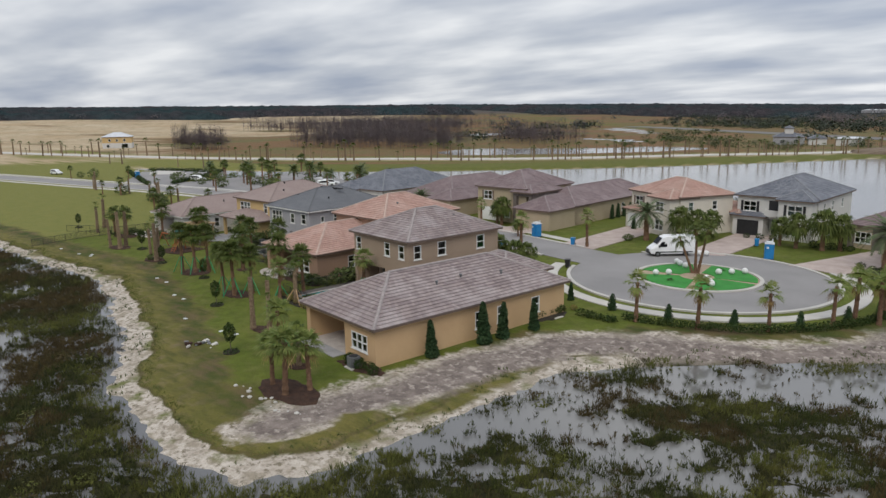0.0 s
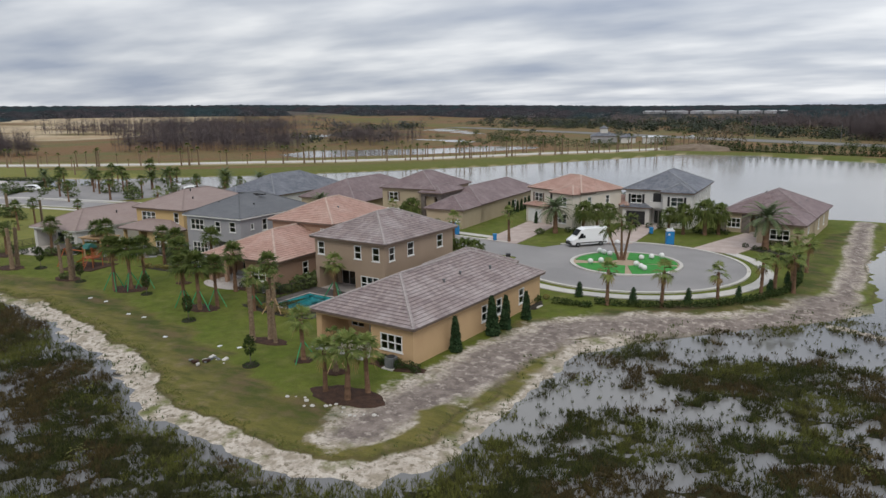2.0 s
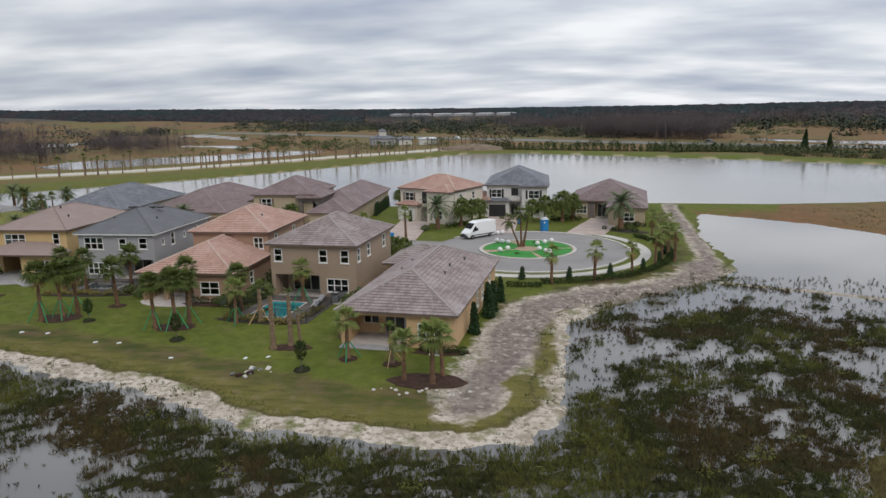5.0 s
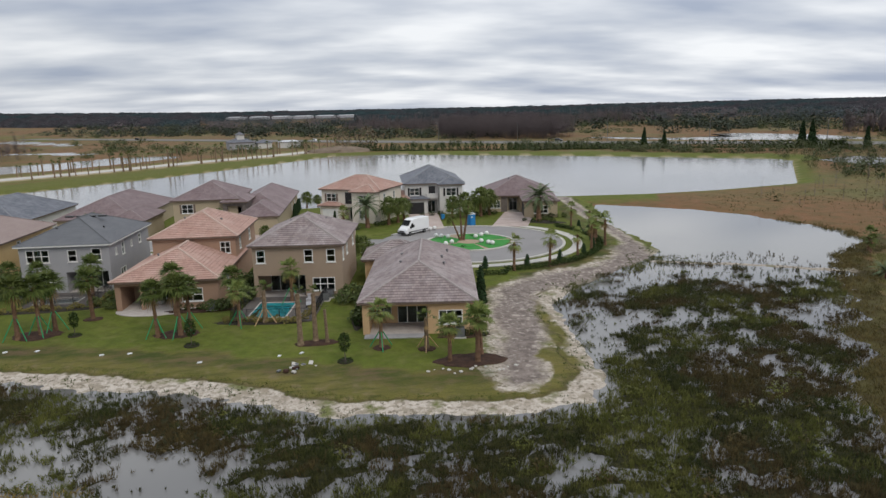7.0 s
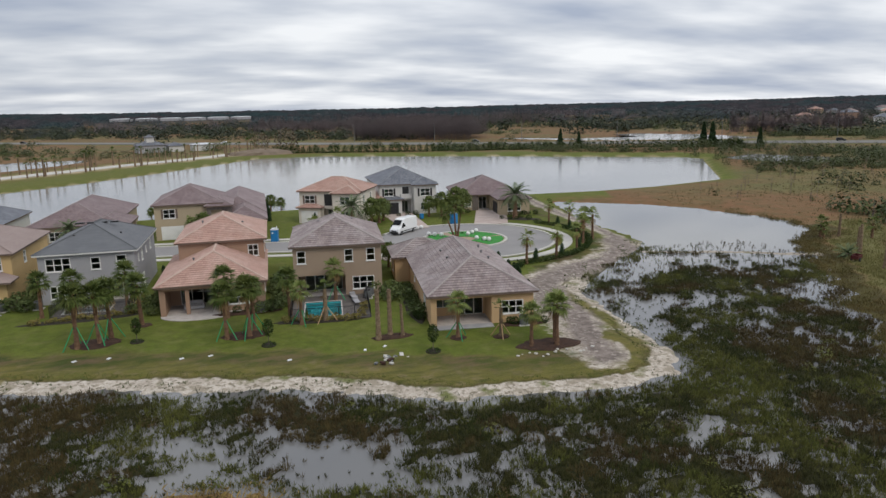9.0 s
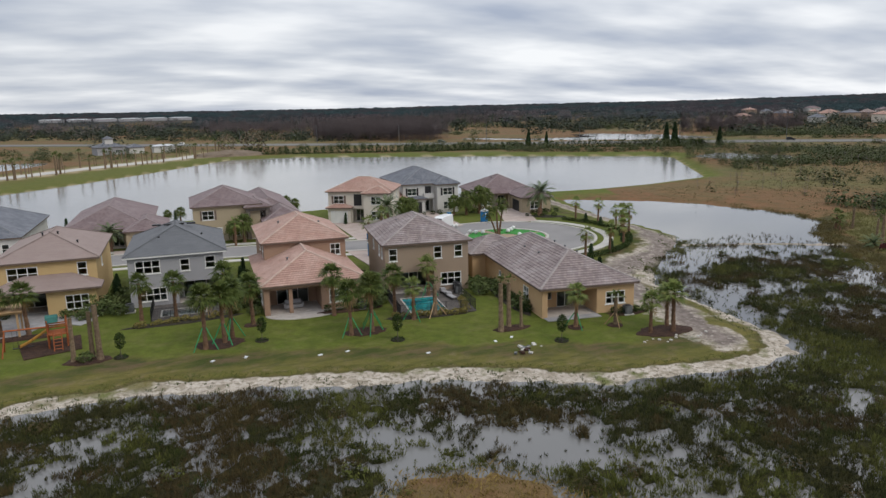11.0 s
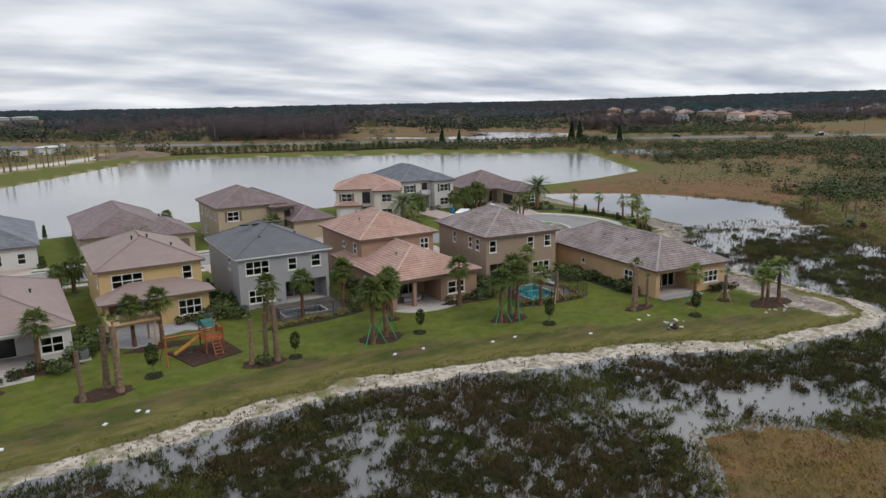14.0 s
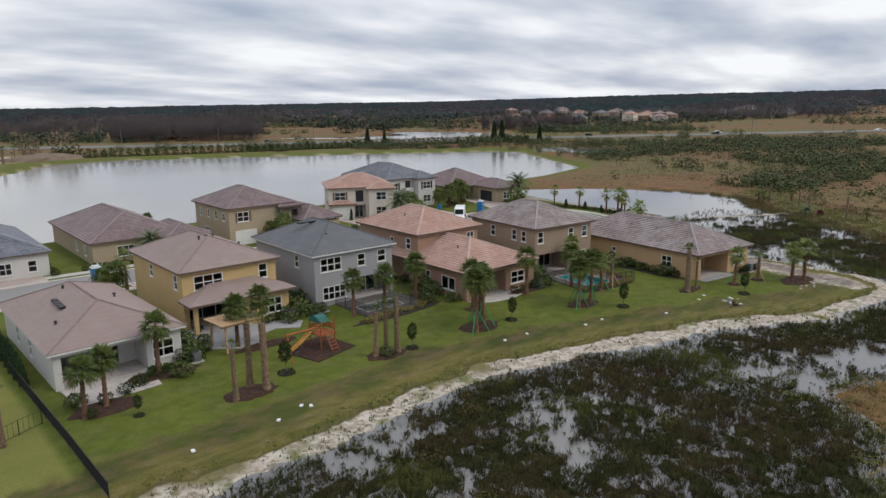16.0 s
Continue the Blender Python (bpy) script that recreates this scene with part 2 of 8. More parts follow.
M["white_gloss"] = surface("white_paint", (0.78, 0.79, 0.80), (0.74, 0.75, 0.76), 0.8, 20, 0.25, 0.0)
M["black_plastic"] = surface("black_plastic", (0.02, 0.02, 0.022), (0.03, 0.03, 0.03), 2, 20, 0.5, 0.1)
M["rubber"] = surface("rubber", (0.018, 0.018, 0.018), (0.03, 0.03, 0.03), 3, 20, 0.8, 0.2)
M["blue_plastic"] = surface("blue_plastic", (0.02, 0.20, 0.46), (0.02, 0.17, 0.40), 1.5, 20, 0.45, 0.1)
M["pale_plastic"] = surface("pale_plastic", (0.66, 0.68, 0.70), (0.60, 0.62, 0.64), 1.5, 20, 0.4, 0.1)
M["yellow_plastic"] = surface("yellow_plastic", (0.45, 0.24, 0.05), (0.40, 0.21, 0.04), 1.5, 20, 0.4, 0.1)
M["teal_canvas"] = surface("teal_canvas", (0.035, 0.14, 0.12), (0.03, 0.11, 0.10), 1.5, 20, 0.8, 0.2)
M["paver_dark"] = surface("paver_dark", (0.13, 0.115, 0.105), (0.09, 0.08, 0.075), 1.2, 6.0, 0.85, 0.4)
M["paver_gray"] = surface("paver_gray", (0.36, 0.355, 0.36), (0.29, 0.285, 0.29), 1.0, 6.0, 0.85, 0.4)
M["gravel_tan"] = surface("gravel_tan", (0.40, 0.31, 0.22), (0.33, 0.25, 0.18), 1.0, 20, 0.9, 0.5)
M["roof_pale"] = surface("roof_pale", (0.62, 0.64, 0.67), (0.56, 0.58, 0.61), 0.5, 8, 0.6, 0.1)
M["spoil"] = surface("spoil_earth", (0.20, 0.155, 0.115), (0.15, 0.115, 0.085), 0.3, 4, 0.95, 0.5)
M["maroon"] = surface("maroon_paint", (0.085, 0.016, 0.016), (0.06, 0.014, 0.014), 3, 20, 0.5, 0.1)
M["tail_red"] = surface("tail_light_red", (0.35, 0.02, 0.02), (0.30, 0.02, 0.02), 2, 20, 0.3, 0.0)
M["car_glass"] = surface("car_glass", (0.012, 0.014, 0.016), (0.016, 0.018, 0.02), 2, 20, 0.08, 0.0)
M["pool_shell"] = surface("pool_shell", (0.07, 0.50, 0.54), (0.06, 0.45, 0.50), 0.8, 6, 0.4, 0.1)
M["rope_white"] = surface("painted_stone", (0.74, 0.74, 0.73), (0.66, 0.66, 0.65), 2, 20, 0.6, 0.3)
M["palm_leaf"] = leafy("palm_leaf", (0.028, 0.052, 0.010), (0.100, 0.128, 0.034), soft=0.3)
M["palm_leaf_pale"] = leafy("palm_leaf_pale", (0.072, 0.112, 0.024), (0.185, 0.210, 0.066), soft=0.3)
M["date_leaf"] = leafy("date_palm_leaf", (0.075, 0.11, 0.055), (0.115, 0.145, 0.075))
M["dead_leaf"] = leafy("dry_palm_leaf", (0.24, 0.16, 0.07), (0.30, 0.20, 0.09))
M["hedge_leaf"] = leafy("hedge_leaf", (0.018, 0.038, 0.010), (0.036, 0.060, 0.016), spread=0.15)
M["conifer_leaf"] = leafy("podocarpus_leaf", (0.022, 0.05, 0.022), (0.042, 0.075, 0.034), spread=0.1)
M["shrub_leaf"] = leafy("shrub_leaf", (0.06, 0.09, 0.03), (0.10, 0.13, 0.05))
M["croton_leaf"] = leafy("border_plant_leaf", (0.15, 0.15, 0.045), (0.26, 0.20, 0.07))
# far foliage: the blue-grey of distance haze is put into the leaf colour
M["hazed_leaf"] = leafy("hazed_woodland_leaf", (0.040, 0.054, 0.058), (0.044, 0.058, 0.060), spread=0.4, patch=0.006, drab=(0.075, 0.058, 0.06), soft=0.97)
M["bare_twig"] = leafy("bare_cypress_twigs", (0.105, 0.083, 0.084), (0.145, 0.112, 0.108), spread=0.3, patch=0.03, drab=(0.085, 0.072, 0.078), soft=0.95)
M["marsh_leaf"] = leafy("marsh_grass_leaf", (0.020, 0.031, 0.006), (0.056, 0.066, 0.014), spread=0.5, patch=0.14, drab=(0.05, 0.034, 0.015), soft=0.5, fine=1.1)
M["marsh_brown"] = leafy("brown_marsh_grass", (0.048, 0.036, 0.012), (0.088, 0.068, 0.024), spread=0.5, patch=0.2, drab=(0.042, 0.028, 0.014), soft=0.5, fine=1.1)
M["marsh_olive"] = leafy("olive_marsh_grass", (0.060, 0.076, 0.014), (0.115, 0.120, 0.027), spread=0.5, patch=0.2, drab=(0.08, 0.065, 0.022), soft=0.5, fine=0.9)
M["isle_leaf"] = leafy("ochre_grass_leaf", (0.21, 0.145, 0.044), (0.32, 0.225, 0.078), spread=0.45, drab=(0.11, 0.095, 0.035), soft=0.4, fine=0.5)
M["wild_leaf"] = leafy("dry_grass_leaf", (0.085, 0.066, 0.028), (0.135, 0.102, 0.045), spread=0.5, patch=0.09, drab=(0.055, 0.065, 0.022), soft=0.4)
M["rim_leaf"] = leafy("matted_brown_grass_leaf", (0.075, 0.055, 0.020), (0.13, 0.10, 0.036), spread=0.5, patch=0.3, drab=(0.06, 0.065, 0.02), soft=0.4)
M["bank_leaf"] = leafy("pale_bank_grass_leaf", (0.115, 0.112, 0.034), (0.175, 0.160, 0.062), spread=0.4, patch=0.3, soft=0.4)
M["lawn_blade"] = leafy("lawn_blade", (0.10, 0.135, 0.035), (0.155, 0.165, 0.055), spread=0.3)
M["scrub_leaf"] = leafy("scrub_leaf", (0.034, 0.050, 0.016), (0.066, 0.080, 0.028), spread=0.35, patch=0.05, drab=(0.085, 0.072, 0.035), soft=0.5)
M["field_tree_leaf"] = leafy("field_tree_leaf", (0.018, 0.028, 0.016), (0.034, 0.044, 0.022), spread=0.3, patch=0.02, drab=(0.05, 0.045, 0.03), soft=0.6)
M["bare_oak"] = leafy("half_bare_tree_leaf", (0.13, 0.11, 0.075), (0.17, 0.135, 0.10), spread=0.2)
M["marsh_water"] = water("marsh_water", (0.15, 0.147, 0.142), 0.05, 0.02, 1.2, 0.12, 1.0)
M["lake_water"] = water("lake_water", (0.24, 0.232, 0.22), 0.12, 0.05, 0.9, 0.25)
M["pool_water"] = None


def glass(name, tint, rough=0.02):
    m, nodes, links, sh = material(name)
    sh.inputs["Base Color"].default_value = (*tint, 1)
    sh.inputs["Transmission Weight"].default_value = 1.0
    sh.inputs["Roughness"].default_value = rough
    sh.inputs["IOR"].default_value = 1.45
    bumped(nodes, links, sh, noisy(nodes, links, 0.8), 0.06, 0.02)
    return m


M["window_glass"] = glass("window_glass", (0.42, 0.55, 0.53))
M["pool_water"] = glass("pool_water", (0.75, 0.95, 0.96))


# ---------------------------------------------------------------- building helpers
def part(name, bm, mat, parent=None, label="", smooth=False):
    """Links a bmesh, or (vertices, faces), as one mesh object, under its thing if one is given."""
    me = bpy.data.meshes.new(name)
    if isinstance(bm, bmesh.types.BMesh):
        bm.to_mesh(me)
        bm.free()
    else:
        me.from_pydata(*bm[:1], [], bm[1])
    me.materials.append(M[mat] if isinstance(mat, str) else mat)
    if smooth:
        me.shade_smooth()
    ob = new(name, me)
    ob.parent = parent
    return tagged(ob, label) if label else ob


def thing(name, label, category, group="", m=None, kind=""):
    """An empty at the base of a thing, which parents its parts."""
    ob = tagged(new(name), label, category, group, kind)
    ob.empty_display_size = 0.3
    if m is not None:
        ob.matrix_world = m
    return ob


def box(bm, x0, y0, z0, x1, y1, z1, m=None):
    p = [Vector(c) for c in ((x0, y0, z0), (x1, y0, z0), (x1, y1, z0), (x0, y1, z0), (x0, y0, z1), (x1, y0, z1), (x1, y1, z1), (x0, y1, z1))]
    v = [bm.verts.new(m @ q if m else q) for q in p]
    for f in ((3, 2, 1, 0), (4, 5, 6, 7), (0, 1, 5, 4), (1, 2, 6, 5), (2, 3, 7, 6), (3, 0, 4, 7)):
        bm.faces.new([v[i] for i in f])
    return v


def beam(bm, a, b, r0, r1=None, sides=6):
    """A tapered bar from a to b."""
    r1 = r0 if r1 is None else r1
    a, b = Vector(a), Vector(b)
    q = (b - a).to_track_quat("Z", "Y")
    rings = []
    for c, r in ((a, r0), (b, r1)):
        rings.append([bm.verts.new(c + q @ Vector((r * math.cos(k * math.tau / sides), r * math.sin(k * math.tau / sides), 0))) for k in range(sides)])
    for k in range(sides):
        bm.faces.new((rings[0][k], rings[0][(k + 1) % sides], rings[1][(k + 1) % sides], rings[1][k]))
    bm.faces.new(rings[0][::-1])
    bm.faces.new(rings[1])


def lathe(bm, profile, sides=10, at=(0, 0, 0)):
    """A turned form from (radius, height) pairs."""
    rings = []
    for r, z in profile:
        rings.append([bm.verts.new((at[0] + r * math.cos(k * math.tau / sides), at[1] + r * math.sin(k * math.tau / sides), at[2] + z)) for k in range(sides)])
    for a, b in zip(rings, rings[1:]):
        for k in range(sides):
            bm.faces.new((a[k], a[(k + 1) % sides], b[(k + 1) % sides], b[k]))
    bm.faces.new(rings[0][::-1])
    bm.faces.new(rings[-1])


def slab(bm, outline, z0, z1):
    """A plate with that outline (anticlockwise) and upright sides."""
    lo = [bm.verts.new((x, y, z0)) for x, y in outline]
    hi = [bm.verts.new((x, y, z1)) for x, y in outline]
    bm.faces.new(hi)
    for k in range(len(outline)):
        j = (k + 1) % len(outline)
        bm.faces.new((lo[k], lo[j], hi[j], hi[k]))


def ribbon(bm, line, half, z0, z1, steps=4):
    """A road or kerb of that half width along a smooth line."""
    pts = smooth_line(line, steps)
    sides = []
    for k, p in enumerate(pts):
        d = (pts[min(k + 1, len(pts) - 1)] - pts[max(k - 1, 0)]).normalized()
        n = Vector((-d.y, d.x))
        sides.append([bm.verts.new((*(p + n * s), z)) for s, z in ((half, z0), (half, z1), (-half, z1), (-half, z0))])
    for a, b in zip(sides, sides[1:]):
        for k in range(3):
            bm.faces.new((a[k], a[k + 1], b[k + 1], b[k]))


def smooth_line(line, steps=4):
    p = [Vector(q[:2]) for q in line]
    out = []
    for k in range(len(p) - 1):
        a, b, c, d = p[max(k - 1, 0)], p[k], p[k + 1], p[min(k + 2, len(p) - 1)]
        for s in range(steps):
            t = s / steps
            out.append(0.5 * (2 * b + (c - a) * t + (2 * a - 5 * b + 4 * c - d) * t * t + (3 * b - a - 3 * c + d) * t ** 3))
    out.append(p[-1])
    return out


def inside(poly, X, Y):
    """Signed distance in metres to a closed outline, positive inside."""
    px, py = np.array([p[0] for p in poly], float), np.array([p[1] for p in poly], float)
    best, within = np.full(X.shape, 1e18), np.zeros(X.shape, bool)
    for k in range(len(poly)):
        ax, ay, bx, by = px[k], py[k], px[(k + 1) % len(poly)], py[(k + 1) % len(poly)]
        dx, dy = bx - ax, by - ay
        t = np.clip(((X - ax) * dx + (Y - ay) * dy) / (dx * dx + dy * dy + 1e-12), 0, 1)
        best = np.minimum(best, (X - ax - t * dx) ** 2 + (Y - ay - t * dy) ** 2)
        cross = ((ay > Y) != (by > Y)) & (X < (bx - ax) * (Y - ay) / (by - ay + 1e-12) + ax)
        within ^= cross
    return np.where(within, 1, -1) * np.sqrt(best)


def near_line(line, X, Y):
    best = np.full(X.shape, 1e18)
    for (ax, ay), (bx, by) in zip(line, line[1:]):
        dx, dy = bx - ax, by - ay
        t = np.clip(((X - ax) * dx + (Y - ay) * dy) / (dx * dx + dy * dy), 0, 1)
        best = np.minimum(best, (X - ax - t * dx) ** 2 + (Y - ay - t * dy) ** 2)
    return np.sqrt(best)


def ramp01(v, a, b):
    t = np.clip((v - a) / (b - a), 0, 1)
    return t * t * (3 - 2 * t)


RNG = np.random.default_rng(7)
LATTICE = RNG.random((256, 256))


def wave(X, Y, size):
    """Smooth value noise, 0 to 1, with features of that size in metres."""
    u, v = np.asarray(X, float) / size, np.asarray(Y, float) / size
    i, j = np.floor(u).astype(int), np.floor(v).astype(int)
    f, g = u - i, v - j
    f, g = f * f * (3 - 2 * f), g * g * (3 - 2 * g)
    L = lambda a, b: LATTICE[a % 256, b % 256]
    return (L(i, j) * (1 - f) + L(i + 1, j) * f) * (1 - g) + (L(i, j + 1) * (1 - f) + L(i + 1, j + 1) * f) * g


def fractal(X, Y, size, octaves=3):
    s, amp, tot = 0, 1, 0
    for k in range(octaves):
        s = s + amp * wave(np.asarray(X) + 37.1 * k, np.asarray(Y) - 11.7 * k, size / 2 ** k)
        tot, amp = tot + amp, amp * 0.55
    return s / tot


# ---------------------------------------------------------------- the lie of the land
MARSH = [(-900, 20), (-300, 27), (-200, 30), (-119, 31.6), (-112, 31.9), (-102, 32), (-97, 32.5), (-87, 33.3), (-77, 30.3), (-69.5, 28.3), (-61, 25.5), (-54, 22.5),
         (-49.5, 19.6), (-45.4, 19), (-40, 18.3), (-33.5, 17.8), (-29.4, 19.2), (-27.2, 22.4), (-25.4, 30), (-25.0, 38), (-24, 46), (-18.5, 54), (-8, 61.5), (-2.5, 68), (0, 80), (0.4, 94),
         (3, 111), (5.5, 118), (12, 113), (20, 107), (27, 97), (31, 85), (32.5, 77), (29.5, 68), (20, 62), (10, 46.5), (1, 34.5), (-4, 26), (-11, 17), (-13, 10), (-18, -10),
         (-24, -60), (-30, -400), (-900, -400)]
ISLE = [(-82, 5), (-73, 10), (-69, 12.6), (-64, 12), (-60, 8), (-56, 3), (-52, -10), (-60, -22), (-80, -20), (-88, -8)]
LAKE = [(-260, 118), (-215, 136), (-200, 142), (-165, 166), (-138, 191), (-112, 221), (-90, 252), (-66, 289), (-56, 306), (-45, 308), (-28, 305), (51, 256), (104, 216), (106, 208),
        (98, 196), (66, 145), (40, 138), (22, 136), (-2, 138), (-60, 134), (-125, 130), (-160, 126), (-200, 118)]
PONDS = [[(-232, 250), (-206, 240), (-185, 262), (-172, 272), (-148, 305), (-133, 340), (-148, 348), (-170, 345), (-185, 320), (-215, 300), (-240, 285)],
         [(-262, 415), (-235, 408), (-200, 382), (-190, 390), (-225, 420), (-255, 430)],
         [(-380, 430), (-340, 420), (-360, 478), (-385, 490)],
         [(-370, 640), (-345, 600), (-300, 560), (-250, 505), (-240, 515), (-300, 590), (-350, 660)],
         [(98, 425), (108, 400), (122, 380), (138, 352), (170, 335), (222, 310), (232, 318), (226, 385), (205, 420), (185, 410), (178, 375), (140, 385), (118, 412)],
         [(118, 205), (121, 180), (135, 172), (150, 190), (140, 215)]]
POOLS = [(-57.5, 44.2, -53.0, 50.2), (-84.0, 54.2, -78.0, 57.6)]
TRACK = [(-33.7, 24.6), (-32.8, 28.5), (-31.3, 35), (-30.3, 43), (-28.2, 50.5), (-22, 55.5), (-14, 59.5), (-7.5, 66), (-4.6, 75), (-2.8, 90), (-1.2, 112), (0.5, 128)]
SPIT = [(-6.0, 63.2), (-1.0, 61.0), (4.5, 58.8), (10.0, 55.8), (15.4, 52.7)]
STRIP = [(-28.4, 32.2), (-28.0, 38), (-28.2, 44), (-28.3, 47.5)]
TIP = [(-32, 28.9), (-30.9, 30.5), (-28.4, 30.7), (-28.1, 28.4), (-29.2, 25.3), (-30.9, 22.6), (-33.0, 21.6), (-30.9, 25.0), (-30.5, 27.8)]
SIDE_STRIP = [(-18.5, 56.2), (-12.5, 59.8), (-7.5, 63.2)]
HIGHWAY = [(900, -220), (372, 142), (196, 268), (0, 402), (-400, 720), (-1200, 1330)]
ENTRY = [(-620, 80), (-420, 120), (-307, 150), (-243, 177), (-209, 200), (-177, 219), (-151, 242), (-132, 264), (-115, 285), (-96, 305), (-77, 327), (-60, 356)]


# open water among the marsh plants: x, y, radius
OPENINGS = [(-66, 16.5, 4.5), (-59, 14, 4.0), (-72, 21, 3.0), (-47, 12.5, 2.5), (-54.0, 9.2, 3.2), (-58.6, 12.1, 2.6), (-58.7, 14.7, 2.0), (-98.4, 31.0, 2.6), (-100.9, 29.8, 2.4), (-59.7, 15.2, 2.4), (-59.0, 12.9, 2.6), (-68.7, 14.4, 2.4), (-73.5, 13.6, 1.5), (-80.6, 20.7, 1.3), (-35.8, 9.2, 1.2), (-32.6, 5.9, 1.2), (-14.6, 28.5, 1.6), (-12.3, 37.9, 2.5), (-22.1, 37.8, 2.5), (-17.6, 40.9, 2.2)]

# places where the plants stand thickest: x, y, radius
THICKETS = [(-11.5, 42.7, 5.0), (-6.2, 47.3, 5.0), (-7.9, 34.2, 4.0), (-92.9, 25.3, 4.0), (-98.4, 28.3, 4.0)]


def marsh_cover(X, Y):
    """How thickly the marsh is overgrown, 0 to 1."""
    f = 0.38 * fractal(X, Y, 9.0, 3) + 0.32 * fractal(X + 90, Y + 40, 2.6, 3) + 0.30 * fractal(X - 40, Y + 15, 1.0, 2)
    f = f + 0.03 + 0.04 * ramp01(X, -50, -38) * ramp01(-Y, -27, -16) + 0.105 * (1 - ramp01(X, -78, -66)) + 0.11 * ramp01(X, -62, -52) * (1 - ramp01(Y, 16, 27)) - 0.035 * ramp01(X, -32, -26) * ramp01(Y, 26, 34) + 0.05 * ramp01(X, -34, -22) * (1 - ramp01(Y, 24, 32))
    for px, py, pr in OPENINGS:
        f = f - 0.10 * (1 - ramp01(np.hypot(X - px, Y - py), 0.5 * pr, 1.3 * pr))
    for px, py, pr in THICKETS:
        f = f + 0.07 * (1 - ramp01(np.hypot(X - px, Y - py), 0.5 * pr, 1.3 * pr))
    pond = inside([(-6, 64), (16, 53), (40, 70), (40, 100), (6, 125), (-6, 110)], X, Y)
    thick = ramp01(f, 0.475, 0.565) * (1 - 0.97 * ramp01(pond, -3, 1))
    clear = near_line([(-24, 33), (-20, 44), (-14, 52), (-4, 58)], X, Y)
    return thick * ramp01(clear + 40 * (f - 0.5), 1.0, 5.0)


def land_height(X, Y):
    """The ground's height, and its distances from marsh and lake."""
    m = -inside(MARSH, X, Y)
    m = np.maximum(m, np.where(X > -100, inside(ISLE, X, Y) + 0.6 * (fractal(X, Y, 5) - 0.5) * 6, -99))
    wob = (fractal(X, Y, 1.1, 2) - 0.5) * 0.9 + (fractal(X, Y, 4.0) - 0.5) * (2.6 + 3.0 * ramp01(X, -34, -24) * ramp01(Y, 66, 60))
    mm = m + wob
    lk = -inside(LAKE, X, Y)
    z = np.where(mm < 0, -0.66 + 0.05 * np.maximum(mm, -6), -0.66 + 0.24 * ramp01(mm, 0, 3.2))
    z = z + 0.16 * ramp01(mm, 2.9, 3.5) + 0.04 * ramp01(mm, 3.4, 5.0) + 0.17 * ramp01(mm, 5.2, 8.6) + 0.05 * ramp01(mm, 8.6, 12)
    # matted peat breaks the water where plants stand thickest
    peat = -0.82 + 0.21 * ramp01(marsh_cover(X, Y), 0.5, 1.0) + 0.20 * (fractal(X + 7, Y, 0.9, 2) - 0.5)
    z = np.where((mm < 0) & (X > -140) & (Y > -6), np.maximum(z, np.where(mm < -0.6, peat, -9)), z)
    spit = near_line(SPIT, X, Y) + 1.2 * (fractal(X, Y, 1.5, 2) - 0.5)
    z = np.where(mm < 0.5, np.maximum(z, -0.57 - 0.25 * ramp01(spit, 0.5, 1.5)), z)
    pond = np.full(X.shape, 1e9)
    for p in PONDS:
        pond = np.minimum(pond, -inside(p, X, Y))
    for d, depth in ((lk, 1.5), (pond + 2.0 * (fractal(X, Y, 9) - 0.5), 1.2)):
        z = z - depth * (1 - ramp01(d, -3, 9))
    z = z + 0.10 * (fractal(X, Y, 1.3) - 0.5) * ramp01(-mm, -3.2, 0) * (1 - ramp01(-mm, -0.3, 0.3))
    ruts = near_line(TRACK, X, Y)
    z = z + 0.09 * (fractal(X, Y, 1.6, 2) - 0.5) * (1 - ramp01(ruts, 1.5, 4.0))
    for px0, py0, px1, py1 in POOLS:
        z = z - 1.9 * ((X > px0) & (X < px1) & (Y > py0) & (Y < py1))
    return z, mm, lk, pond


def hill(X, Y):
    """The far land rises a little to the west and to the east."""
    az = np.degrees(np.arctan2(X + 40, np.maximum(Y, 1.0)))
    D = np.hypot(X + 40, Y)
    rise = np.interp(az, [-90, -75, -43, -26, -10, 10, 41, 59, 74, 90], [0.7, 0.65, 0.54, 0.36, 0.08, 0.0, 0.08, 0.38, 0.48, 0.55])
    return ramp01(D, 650, 1500) * (np.radians(rise) * D + 3.0)


def axis(lo, hi, step, far, grow=1.07):
    inner = list(np.arange(lo, hi + step / 2, step))
    out, s, v = [], step, hi
    while v < far:
        s = min(s * grow, 160)
        v += s
        out.append(v)
    back, s, v = [], step, lo
    while v > -far:
        s = min(s * grow, 160)
        v -= s
        back.append(v)
    return np.array(back[::-1] + inner + out)


gx, gy = axis(-124, 32, 0.55, 4200), axis(2, 136, 0.55, 4200)
GX, GY = np.meshgrid(gx, gy)
GZ, MD, LD, PD = land_height(GX, GY)
GZ = GZ + hill(GX, GY)
nx, ny = len(gx), len(gy)
idx = np.arange(nx * ny).reshape(ny, nx)
quads = np.stack([idx[:-1, :-1], idx[:-1, 1:], idx[1:, 1:], idx[1:, :-1]], -1).reshape(-1, 4)
ground_mesh = bpy.data.meshes.new("ground")
ground_mesh.from_pydata(np.stack([GX, GY, GZ], -1).reshape(-1, 3), [], quads)
ground_mesh.shade_smooth()
track = near_line(TRACK, GX, GY)
wob = (fractal(GX, GY, 3.0) - 0.5) * 3.2 + (fractal(GX, GY, 0.9, 2) - 0.5) * 1.6
yard = (GX < 3) & (GX > -420) & (GY < 150)
hw = near_line(HIGHWAY, GX, GY)
entry = near_line(ENTRY, GX, GY)
masks = {}


